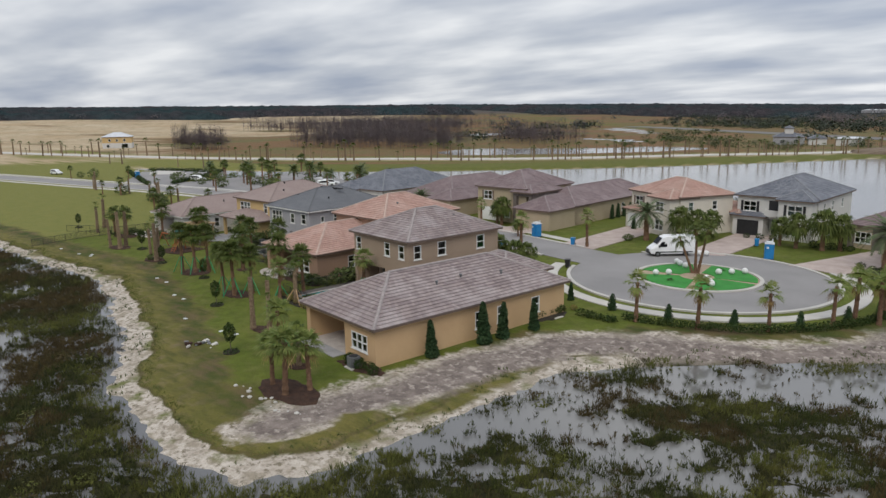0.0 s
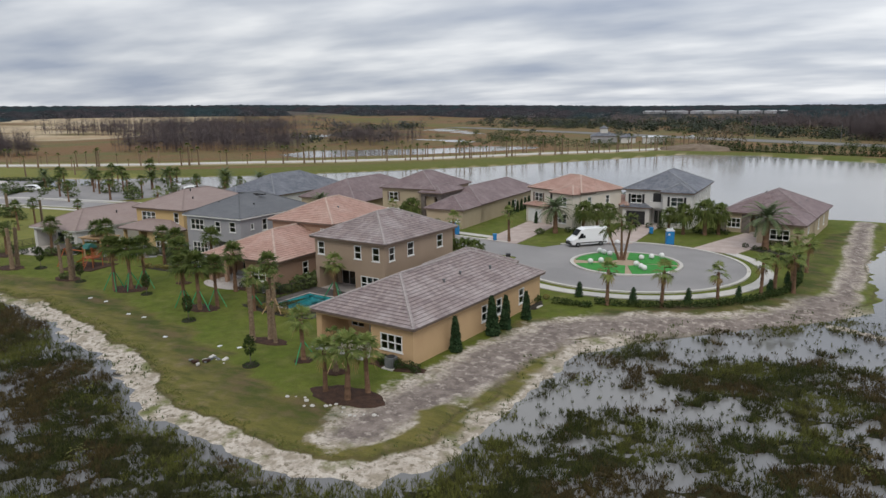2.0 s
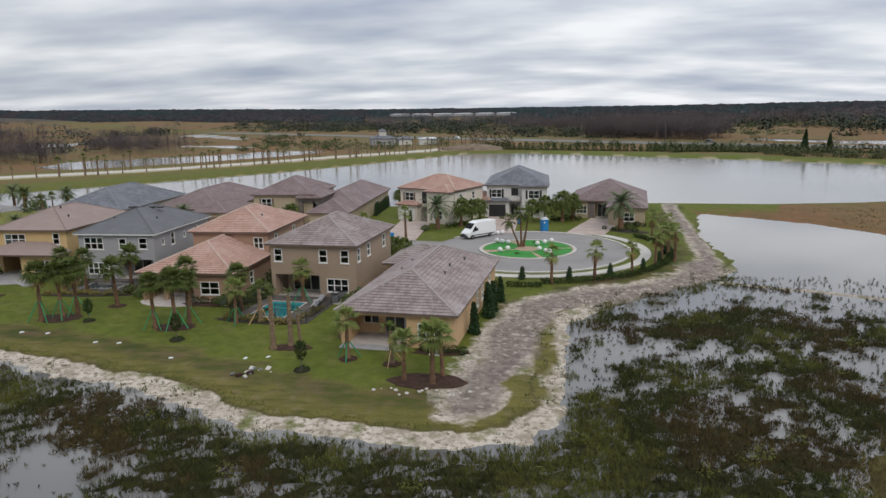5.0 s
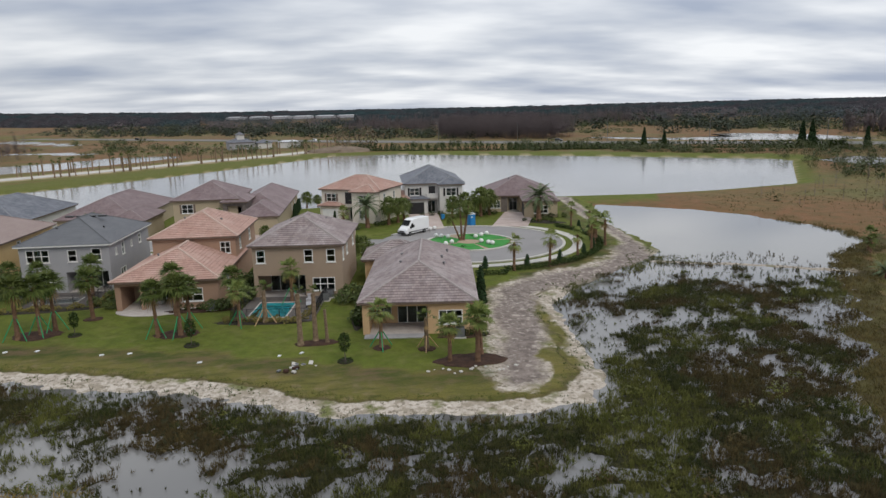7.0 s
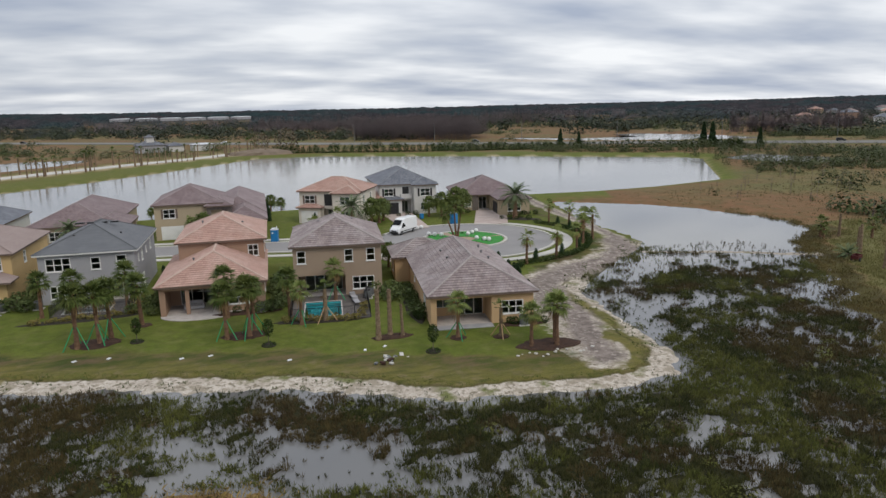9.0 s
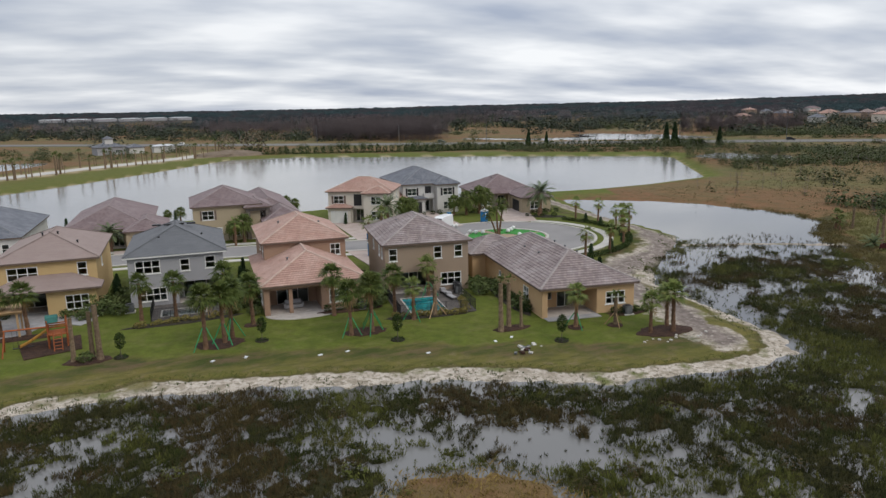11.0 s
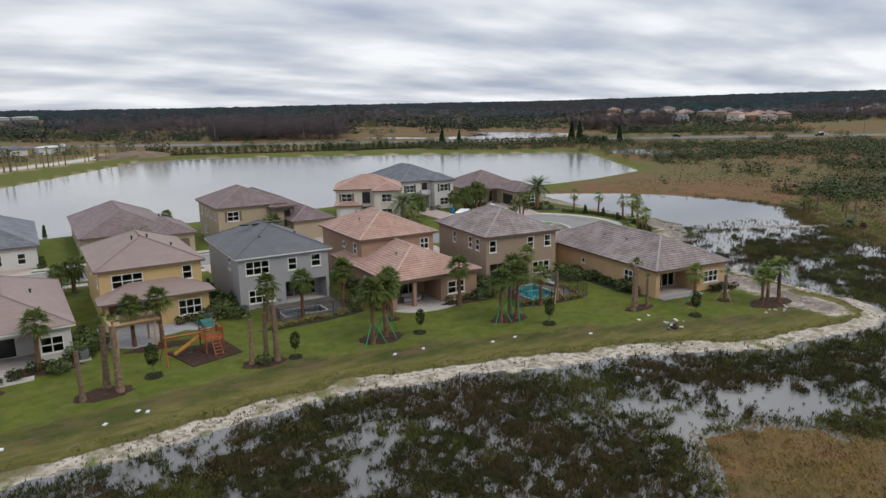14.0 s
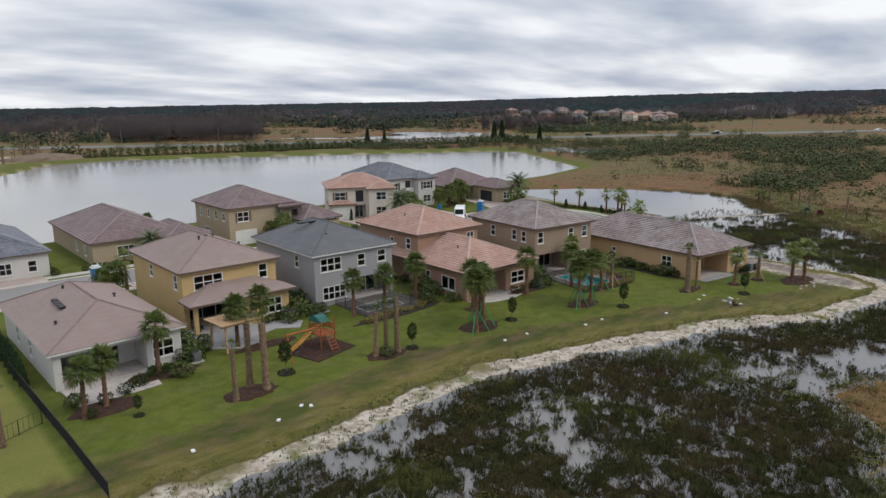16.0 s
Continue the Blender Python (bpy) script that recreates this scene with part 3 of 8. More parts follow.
def masks_bare_guess(X, Y):
    return ramp01(inside([(-1250, 40), (-330, 85), (-500, 420), (-760, 620), (-950, 640), (-1200, 420)], X, Y), -20, 20)


masks["edge"] = np.where(yard & (near_line(MARSH[1:27], GX, GY) < 7), np.clip(MD + 0.15 * wob, -5, 8), 8)
strips = np.minimum(near_line(STRIP, GX, GY), near_line(SIDE_STRIP, GX, GY)) + 0.4 * wob
weeds = ramp01(fractal(GX + 50, GY, 3.5), 0.58, 0.66) * ramp01(MD, 1.2, 2.0) * ramp01(track, 2.0, 3.0)
masks["weeds"] = np.clip(0.85 * weeds + (1 - ramp01(strips, 0.8, 1.2)) + ramp01(inside(TIP, GX, GY) + 0.3 * wob, -0.3, 0.2), 0, 1)
masks["track"] = np.where((GX > -40) & (GY < 73), np.clip(track + 0.5 * wob + 0.35 * (1 - ramp01(GY, 26, 33)) + 1.5 * ramp01(inside(TIP, GX, GY), -0.4, 0.3), 0, 9), np.where(GX > -40, np.clip(track + 1.1 + 0.4 * wob, 0, 9), 9))
north = np.where(GX > -16, ramp01(GY, 66, 74), 0)
masks["weeds"] = np.clip(np.maximum(masks["weeds"], north * ramp01(track + 0.3 * wob, 1.3, 2.0)), 0, 1)
masks["edge"] = masks["edge"] + 1.9 * north
masks["dry"] = np.where(yard, (1 - ramp01(MD + 0.5 * wob, 8.4, 9.3)) * 0.95, 0.35)
masks["dry"] = masks["dry"] * (1 - 0.85 * north)
masks["lush"] = np.where(yard, ramp01(MD + 0.7 * wob, 5.0, 6.6) * (1 - ramp01(MD + 0.4 * wob, 8.2, 8.9)), 0)
masks["open_lawn"] = np.where((GX < -116.5) & (GX > -420) & (GY < 150), 1, 0)
masks["woods"] = ramp01(np.hypot(GX + 40, GY) + 90 * (fractal(GX, GY, 120) - 0.5), 1150, 1400) * (1 - masks_bare_guess(GX, GY))
west_field = inside([(-2500, 60), (-330, 85), (-300, 150), (-420, 205), (-520, 230), (-500, 420), (-900, 900), (-2500, 1500)], GX, GY)
masks["bare"] = np.clip(ramp01(west_field + 14 * wob, -6, 6) * ramp01(fractal(GX, GY * 2.2, 90), 0.24, 0.42) + (1 - ramp01(np.abs(LD - 1.0 + 0.3 * wob), 0.8, 1.8)) * (GY > 100) + (1 - ramp01(entry, 7, 11)) * 0.9, 0, 1)
outside = np.clip(ramp01(LD + 3 * wob, 12, 22) * ((GX > 4) | (GY > 150)) + ramp01(-inside([(-420, -900), (420, -900), (42, 150), (-230, 130), (-280, 190), (-420, 190)], GX, GY), 0, 30), 0, 1)
outside = np.where((GX > -16) & (GY < 150) & (track > 9) & (GX > (GY - 20) * 0.35 - 15), 1, outside)
masks["wild"] = np.clip(outside * np.where(GY > 100, ramp01(LD + wob - np.where((GX < -45) & (GY > 125), 14, np.where(GY > 200, 7, -4)), 9, 15), 1) * ramp01(hw, 8, 20) * ramp01(entry, 8, 24), 0, 1)
masks["wild"] = np.maximum(masks["wild"], ramp01(inside(ISLE, GX, GY), -2, 0))
masks["spit"] = 1 - ramp01(near_line(SPIT, GX, GY) + 0.2 * wob, 0.7, 1.5)
bank = (GX > -18) & (GY < 72) & (GX > (GY - 20) * 0.35 - 15) & (track > 9)
masks["bank_dark"] = np.where(bank, 1 - ramp01(MD + 0.6 * wob, 3.6, 4.6), 0)
masks["bank_green"] = np.where(bank, ramp01(MD + 0.4 * wob, 4.6, 5.6) * (1 - ramp01(MD + 0.8 * wob, 9.5, 12)), 0)
masks["bed"] = ramp01(-MD, 0.2, 1.0) * ramp01(near_line(SPIT, GX, GY), 0.6, 1.4)
for name, values in masks.items():
    ground_mesh.attributes.new(name, "FLOAT", "POINT").data.foreach_set("value", np.ascontiguousarray(values, np.float32).ravel())

gm, gnodes, glinks, gsh = material("ground")


def mask(name):
    a = gnodes.new("ShaderNodeAttribute")
    a.attribute_name = name
    return a.outputs["Fac"]


def gmix(fac, a, b):
    return mixed(gnodes, glinks, fac, a, b)


def gnoise(scale, lo=0.35, hi=0.65, detail=5.0, stretch=None):
    return noisy(gnodes, glinks, scale, detail, lo, hi, "Object", 0.6, stretch)


grain = gnoise(7.0, 0.3, 0.7)
lawn = gmix(gnoise(0.16), (0.098, 0.134, 0.017), (0.138, 0.160, 0.026))
lawn = gmix(gnoise(1.6), lawn, gmix(0.4, lawn, (0.085, 0.09, 0.02)))
dry = gmix(gnoise(0.22), (0.162, 0.134, 0.040), (0.128, 0.122, 0.030))
dry = gmix(gnoise(0.9, 0.5, 0.72), dry, (0.20, 0.155, 0.085))
lawn = gmix(gnoise(0.45, 0.5, 0.7), lawn, (0.15, 0.15, 0.045))
lawn = gmix(gnoise(0.75, 0.42, 0.64, 6.0), lawn, gmix(0.55, lawn, (0.062, 0.082, 0.012)))
dry = gmix(gnoise(0.8, 0.45, 0.66, 6.0, (0.5, 1.6, 1)), dry, (0.088, 0.086, 0.024))
lawn = gmix(mask("open_lawn"), lawn, gmix(gnoise(0.5), (0.19, 0.185, 0.05), (0.155, 0.165, 0.042)))
col = gmix(mask("dry"), lawn, dry)
terrace = gmix(gnoise(0.45, 0.46, 0.62, 5.0, (0.6, 1.3, 1)), (0.050, 0.066, 0.014), (0.125, 0.090, 0.050))
col = gmix(mask("lush"), col, gmix(gnoise(0.25, 0.38, 0.62), gmix(0.45, col, terrace), terrace))
wild = gmix(gnoise(0.02, 0.4, 0.6), (0.185, 0.122, 0.058), (0.145, 0.130, 0.050))
wild = gmix(gnoise(0.012, 0.43, 0.54), wild, (0.205, 0.108, 0.056))
wild = gmix(gnoise(0.3), wild, gmix(0.5, wild, (0.075, 0.08, 0.03)))
wild = gmix(mask("bank_dark"), wild, gmix(gnoise(0.6), (0.055, 0.042, 0.017), (0.085, 0.075, 0.025)))
wild = gmix(mask("bank_green"), wild, gmix(gnoise(0.8), (0.135, 0.125, 0.042), (0.165, 0.155, 0.065)))
col = gmix(mask("wild"), col, wild)
# floor of the far woods, tinted with the same painted haze
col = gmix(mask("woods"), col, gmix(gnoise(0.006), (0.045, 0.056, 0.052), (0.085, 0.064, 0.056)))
bare = gmix(gnoise(0.015), (0.50, 0.41, 0.29), (0.42, 0.31, 0.19))
col = gmix(mask("bare"), col, gmix(gnoise(0.12, 0.5, 0.7), bare, (0.22, 0.20, 0.10)))
sand = gmix(gnoise(0.7), (0.59, 0.53, 0.46), (0.44, 0.385, 0.325))
sand = gmix(gnoise(2.6, 0.50, 0.64), sand, (0.19, 0.16, 0.115))
sand = gmix(gnoise(0.9, 0.5, 0.62), sand, (0.32, 0.275, 0.215))
sand = gmix(gnoise(0.35, 0.56, 0.68), sand, (0.15, 0.16, 0.06))
def edged(attr, lo, hi, scale, size):
    """1 below lo of a distance mask and 0 above hi, with a ragged edge."""
    tc = gnodes.new("ShaderNodeTexCoord")
    n = gnodes.new("ShaderNodeTexNoise")
    n.inputs["Scale"].default_value, n.inputs["Detail"].default_value, n.inputs["Roughness"].default_value = scale, 5.0, 0.65
    glinks.new(tc.outputs["Object"], n.inputs["Vector"])
    m = gnodes.new("ShaderNodeMath")
    m.operation, m.inputs[1].default_value = "MULTIPLY_ADD", size
    glinks.new(n.outputs["Fac"], m.inputs[0])
    glinks.new(mask(attr), m.inputs[2])
    r = gnodes.new("ShaderNodeMapRange")
    r.inputs["From Min"].default_value, r.inputs["From Max"].default_value = lo + size / 2, hi + size / 2
    r.inputs["To Min"].default_value, r.inputs["To Max"].default_value = 1, 0
    glinks.new(m.outputs[0], r.inputs["Value"])
    return r.outputs[0]


keep_green = col
col = gmix(edged("track", 2.9, 3.7, 0.7, 3.6), col, sand)
col = gmix(mask("weeds"), col, keep_green)
# shadow line under the lawn's lip, painted as a dark brown band
col = gmix(edged("edge", 3.15, 3.4, 1.0, 0.5), col, gmix(0.5, keep_green, (0.07, 0.055, 0.03)))
col = gmix(edged("edge", 2.85, 3.05, 1.0, 0.5), col, gmix(mask("weeds"), sand, keep_green))
mud = gmix(gnoise(1.1, 0.4, 0.6, 6.0), (0.160, 0.130, 0.117), (0.255, 0.213, 0.190))
mud = gmix(gnoise(1.6, 0.53, 0.66, 6.0), mud, (0.42, 0.37, 0.325))
col = gmix(edged("track", 1.5, 2.7, 0.5, 2.6), col, mud)
col = gmix(edged("edge", 0.25, 0.75, 1.2, 1.0), col, gmix(0.6, col, (0.13, 0.11, 0.085)))
bed = gmix(gnoise(2.5, 0.4, 0.6), (0.016, 0.017, 0.006), (0.034, 0.032, 0.011))
col = gmix(mask("bed"), col, bed)
col = gmix(mask("spit"), col, gmix(0.35, sand, (0.2, 0.17, 0.14)))
col = gmix(grain, col, gmix(0.28, col, (0.03, 0.03, 0.015)))
glinks.new(col, gsh.inputs["Base Color"])
gsh.inputs["Roughness"].default_value = 0.95
gsh.inputs["Specular IOR Level"].default_value = 0.15
bumped(gnodes, glinks, gsh, gnoise(5.0, 0.2, 0.8), 0.7, 0.08)
ground_mesh.materials.append(gm)
ground = tagged(new("ground", ground_mesh), "mown lawns, white sandy bank, rutted dirt track and brown fields", "ground", kind="structure")


def sheet(name, outline, z, mat, label):
    bm = bmesh.new()
    bm.faces.new([bm.verts.new((x, y, z)) for x, y in outline])
    bmesh.ops.triangulate(bm, faces=bm.faces[:])
    for f in bm.faces:
        if f.normal.z < 0:
            f.normal_flip()
    return tagged(part(name, bm, mat), label, "water", kind="structure")


def grown(poly, d):
    cx, cy = sum(p[0] for p in poly) / len(poly), sum(p[1] for p in poly) / len(poly)
    return [(x + d * (x - cx) / math.hypot(x - cx, y - cy), y + d * (y - cy) / math.hypot(x - cx, y - cy)) for x, y in poly]


WATER_Z = -0.62
sheet("water_1", [(-900, 33), (-90, 36), (-40, 26), (-22, 50), (-2, 70), (-2, 116), (8, 122), (38, 90), (36, 66), (2, 20), (-10, -60), (-20, -400), (-900, -400)], WATER_Z, "marsh_water", "shallow still marsh water mirroring the cloudy sky")
sheet("water_2", grown(LAKE, 6), -0.75, "lake_water", "pale grey lake with a faintly rippled surface")
for p in PONDS:
    sheet("water_3", grown(p, 5), -0.72, "lake_water", "small pale pond among brown fields")

# ---------------------------------------------------------------- streets
BULB, BULB_R = (-29.3, 79.8), 14.6
STREET = [(-330, 52), (-265, 68), (-205, 80), (-165, 88.5), (-130, 91), (-100, 90), (-75, 88), (-55, 84), (-42, 81.5)]


def disc(cx, cy, r, n=64):
    return [(cx + r * math.cos(k * math.tau / n), cy + r * math.sin(k * math.tau / n)) for k in range(n)]


def ring(bm, cx, cy, r0, r1, a0, a1, z0, z1, n=60):
    """Part of a flat ring, from a0 to a1 degrees."""
    rows = []
    for k in range(n + 1):
        a = radians(a0 + (a1 - a0) * k / n)
        rows.append([bm.verts.new((cx + r * math.cos(a), cy + r * math.sin(a), z)) for r, z in ((r1, z0), (r1, z1), (r0, z1), (r0, z0))])
    for a, b in zip(rows, rows[1:]):
        for k in range(3):
            bm.faces.new((a[k], b[k], b[k + 1], a[k + 1]))


def setting(name, bm, mat, label, category):
    return tagged(part(name, bm, mat), label, category, kind="structure")


bm = bmesh.new()
ribbon(bm, STREET, 3.9, -0.2, 0.05, 6)
slab(bm, disc(*BULB, BULB_R), -0.2, 0.055)
setting("road", bm, "asphalt", "worn grey asphalt street ending in a round turning bulb", "road")
bm = bmesh.new()
ring(bm, *BULB, BULB_R, BULB_R + 0.45, -165, 142, -0.1, 0.16)
setting("kerb", bm, "concrete", "pale concrete kerb round the turning bulb", "kerb")
bm = bmesh.new()
ring(bm, *BULB, BULB_R + 1.5, BULB_R + 3.0, -168, 47, -0.1, 0.09)
setting("pavement", bm, "concrete", "pale concrete footpath round the turning bulb", "pavement")
for side in (-1, 1):
    line = smooth_line(STREET, 3)
    def beside(off):
        out = []
        for k, p in enumerate(line[:-2]):
            d = (line[k + 1] - line[k]).normalized()
            out.append((p.x - d.y * off * side, p.y + d.x * off * side))
        return out
    bm = bmesh.new()
    ribbon(bm, beside(4.15), 0.25, -0.1, 0.15, 1)
    setting("kerb", bm, "concrete", "pale concrete street kerb", "kerb")
    bm = bmesh.new()
    ribbon(bm, beside(6.6), 0.75, -0.1, 0.08, 1)
    setting("pavement", bm, "concrete", "pale concrete footpath along the street", "pavement")


def drive(outline, mat="paver_pink"):
    bm = bmesh.new()
    slab(bm, outline, -0.2, 0.10)
    setting("driveway", bm, mat, "pale brick-paved driveway", "driveway")


drive([(-23.2, 92.8), (-17.0, 91.5), (-14.0, 100.0), (-13.2, 108.0), (-17.2, 109.5)])
drive([(-36.5, 91.5), (-31.5, 93.5), (-30.6, 111.5), (-36.6, 111.5)])
drive([(-53.0, 87.5), (-47.2, 86.5), (-47.0, 104.8), (-53.0, 108.2)])
drive([(-68.5, 90.5), (-62.5, 89.8), (-62.2, 96.5), (-68.4, 96.8)])
drive([(-91.0, 93.5), (-85.0, 93.0), (-84.5, 97), (-91.0, 97)])
drive([(-111.0, 94.0), (-105.5, 94.0), (-105.5, 99), (-111, 99)])
drive([(-42.6, 62.5), (-37.6, 61.8), (-40.5, 68.5), (-45.5, 71.5)])
drive([(-56, 64), (-50.5, 63.5), (-51.5, 79.8), (-57, 80.8)])
drive([(-70, 73), (-64.5, 73), (-64.5, 82.5), (-70, 83.5)])
drive([(-85, 74.5), (-79, 74.5), (-79, 84.5), (-85, 85)])
drive([(-98.5, 77.5), (-92.5, 77.5), (-92.5, 86), (-98.5, 86)])

# highway, entry road and their verges
bm = bmesh.new()
ribbon(bm, HIGHWAY, 11.5, -0.5, 0.16, 6)
setting("road", bm, "highway", "distant straight highway across the fields", "road")
bm = bmesh.new()
ribbon(bm, ENTRY, 4.5, -0.4, 0.14, 6)
setting("road", bm, "concrete", "pale entry road along the lake bank", "road")

# ---------------------------------------------------------------- houses
THICK = 0.18


def wall_face(bm, p0, u, inward, length, z0, z1, holes):
    """One upright wall with openings that go through it."""
    p0, u, inward = Vector(p0), Vector(u), Vector(inward)
    xs = sorted({0.0, length, *[h[0] for h in holes], *[h[1] for h in holes]})
    zs = sorted({z0, z1, *[h[2] for h in holes], *[h[3] for h in holes]})
    cells = [(a, b, c, d) for a, b in zip(xs, xs[1:]) for c, d in zip(zs, zs[1:])
             if not any(h[0] <= a and b <= h[1] and h[2] <= c and d <= h[3] for h in holes)]

    def at(s, z, deep):
        if deep:
            s = min(max(s, THICK), length - THICK)
        q = p0 + u * s + inward * deep
        return bm.verts.new((q.x, q.y, z))
    for a, b, c, d in cells:
        bm.faces.new((at(a, c, 0), at(b, c, 0), at(b, d, 0), at(a, d, 0)))
        bm.faces.new((at(a, d, THICK), at(b, d, THICK), at(b, c, THICK), at(a, c, THICK)))
    for a, b in zip(xs, xs[1:]):
        bm.faces.new((at(a, z1, 0), at(b, z1, 0), at(b, z1, THICK), at(a, z1, THICK)))
    for a, b, c, d in holes:
        for (s, y), (t, z) in (((a, c), (b, c)), ((b, c), (b, d)), ((b, d), (a, d)), ((a, d), (a, c))):
            bm.faces.new((at(s, y, 0), at(t, z, 0), at(t, z, THICK), at(s, y, THICK)))


def lattice(xs, zs, y0, y1, m):
    """A frame with bars in one piece: every second cell both ways is open."""
    bm = bmesh.new()
    grid = {(i, k, s): bm.verts.new(m @ Vector((x, y, z))) for i, x in enumerate(xs) for k, z in enumerate(zs) for s, y in ((0, y0), (1, y1))}
    solid = {(i, k) for i in range(len(xs) - 1) for k in range(len(zs) - 1) if not (i % 2 and k % 2)}
    for i, k in solid:
        q = [(i, k), (i + 1, k), (i + 1, k + 1), (i, k + 1)]
        bm.faces.new([grid[(*p, 0)] for p in q])
        bm.faces.new([grid[(*p, 1)] for p in q[::-1]])
        for (p, r), n in zip(zip(q, q[1:] + q[:1]), ((i, k - 1), (i + 1, k), (i, k + 1), (i - 1, k))):
            if n not in solid:
                bm.faces.new((grid[(*r, 0)], grid[(*p, 0)], grid[(*p, 1)], grid[(*r, 1)]))
    return bm


def window(parent, p0, u, inward, a, b, c, d, nx, nz, frame_mat="trim_white", name="window", surround=True):
    """A framed window in its opening, with bars, sill and a thin pane."""
    m = Matrix.Identity(4)
    u, inward = Vector(u), Vector(inward)
    m.col[0][:3], m.col[1][:3], m.col[2][:3], m.col[3][:3] = u, inward, (0, 0, 1), Vector(p0)
    e = 0.035 if surround else 0.0
    y0, w = (-0.025 if surround else 0.05), 0.055
    xs, zs = [a - e, a + w], [c - e, c + w]
    for k in range(1, nx):
        q = a + (b - a) * k / nx
        xs += [q - 0.045, q + 0.045]
    for k in range(1, nz):
        q = c + (d - c) * k / nz
        zs += [q - 0.035, q + 0.035]
    bm = lattice(xs + [b - w, b + e], zs + [d - w, d + e], y0, 0.12, m)
    win = part(name, bm, frame_mat, parent)
    if surround:
        bm = bmesh.new()
        box(bm, a - 0.12, -0.08, c - 0.11, b + 0.12, 0.0, c - 0.037, m)
        part("sill", bm, frame_mat, win)
    bm = bmesh.new()
    box(bm, a + 0.03, 0.078, c + 0.03, b - 0.03, 0.090, d - 0.03, m)
    part("pane", bm, "window_glass", win, "dark greenish glass")
    return win


def hip_faces(x0, y0, x1, y1, z, pitch):
    """The four slopes of a hip roof: eave ends, then upper ends."""
    w, d = x1 - x0, y1 - y0
    r = min(w, d) / 2
    zt = z + r * pitch
    if d >= w:
        a, b = Vector((x0 + r, y0 + r, zt)), Vector((x0 + r, y1 - r, zt))
    else:
        a, b = Vector((x0 + r, y0 + r, zt)), Vector((x1 - r, y0 + r, zt))
    c = [Vector(q) for q in ((x0, y0, z), (x1, y0, z), (x1, y1, z), (x0, y1, z))]
    if d >= w:
        return [(c[0], c[1], a, a), (c[1], c[2], b, a), (c[2], c[3], b, b), (c[3], c[0], a, b)], a, b, c
    return [(c[0], c[1], b, a), (c[1], c[2], b, b), (c[2], c[3], a, b), (c[3], c[0], a, a)], a, b, c


def courses(bm, uvl, eave0, eave1, top1, top0, step, rise):
    """One slope laid in courses, each with its own lower edge."""
    n = (eave1 - eave0).cross(top1 - eave0 if (top1 - eave0).length > 0.1 else top0 - eave0).normalized()
    if n.z < 0:
        n = -n
    along = (eave1 - eave0).normalized()
    slope = ((top0 + top1) / 2 - (eave0 + eave1) / 2)
    slope = (slope - along * slope.dot(along)).length
    count = max(2, round(slope / step))

    def put(points, uvs):
        f = bm.faces.new([bm.verts.new(p) for p in points])
        for loop, q in zip(f.loops, uvs):
            loop[uvl].uv = q
    for k in range(count):
        s, t = k / count, (k + 1) / count
        a, b = eave0.lerp(top0, s), eave1.lerp(top1, s)
        c, d = eave1.lerp(top1, t), eave0.lerp(top0, t)
        A, B, C, D = a + n * rise, b + n * rise, c + n * 0.004, d + n * 0.004
        ua, ub, uc, ud = [(q - eave0).dot(along) for q in (a, b, c, d)]
        if (c - d).length < 1e-4:
            put((A, B, C), ((ua, k + 0.02), (ub, k + 0.02), (uc, k + 0.98)))
        else:
            put((A, B, C, D), ((ua, k + 0.02), (ub, k + 0.02), (uc, k + 0.98), (ud, k + 0.98)))
        low = n * -0.03 if k == 0 else n * 0.004
        put((a + low, b + low, B, A), ((ua, k + 0.02), (ub, k + 0.02), (ub, k + 0.05), (ua, k + 0.05)))


def cap_line(bm, p, q, radius, step):
    """A row of ridge caps in one piece, each flaring a little over the next."""
    d = (q - p).normalized()
    side = d.cross(Vector((0, 0, 1))).normalized()
    upv = side.cross(d)
    count = max(1, round((q - p).length / step))
    prev = None
    for k in range(2 * count + 1):
        c = p.lerp(q, k / (2 * count))
        r = radius * (1.15 if k % 2 == 0 else 0.85)
        cur = [bm.verts.new(c + side * (r * x) + upv * (r * z)) for x, z in ((1.1, -0.1), (0.6, 0.55), (-0.6, 0.55), (-1.1, -0.1))]
        if prev:
            for j in range(3):
                bm.faces.new((prev[j], cur[j], cur[j + 1], prev[j + 1]))
        prev = cur


def roof(parent, x0, y0, x1, y1, z, pitch, mat, tiles=True, trim="trim_brown"):
    faces, a, b, c = hip_faces(x0, y0, x1, y1, z, pitch)
    bm = bmesh.new()
    i = 0.03
    box(bm, x0 + i, y0 + i, z - 0.20, x1 - i, y1 - i, z - 0.005)
    r = part("roof", bm, trim, parent)
    for f in faces:
        bm = bmesh.new()
        uvl = bm.loops.layers.uv.new("UVMap")
        courses(bm, uvl, *f, *((0.40, 0.055) if tiles else (0.16, 0.012)))
        bmesh.ops.remove_doubles(bm, verts=bm.verts[:], dist=0.001)
        part("roof_slope", bm, mat, r)
    long_y = (y1 - y0) >= (x1 - x0)
    for p, q in ((c[0], a), (c[1], a if long_y else b), (c[2], b), (c[3], b if long_y else a), (a, b)):
        if (q - p).length > 0.3:
            bm = bmesh.new()
            bm.loops.layers.uv.new("UVMap")
            cap_line(bm, p + Vector((0, 0, 0.03)), q + Vector((0, 0, 0.03)), 0.14 if tiles else 0.09, 0.42 if tiles else 0.3)
            part("ridge_cap", bm, "cap_" + mat, r)
    return r


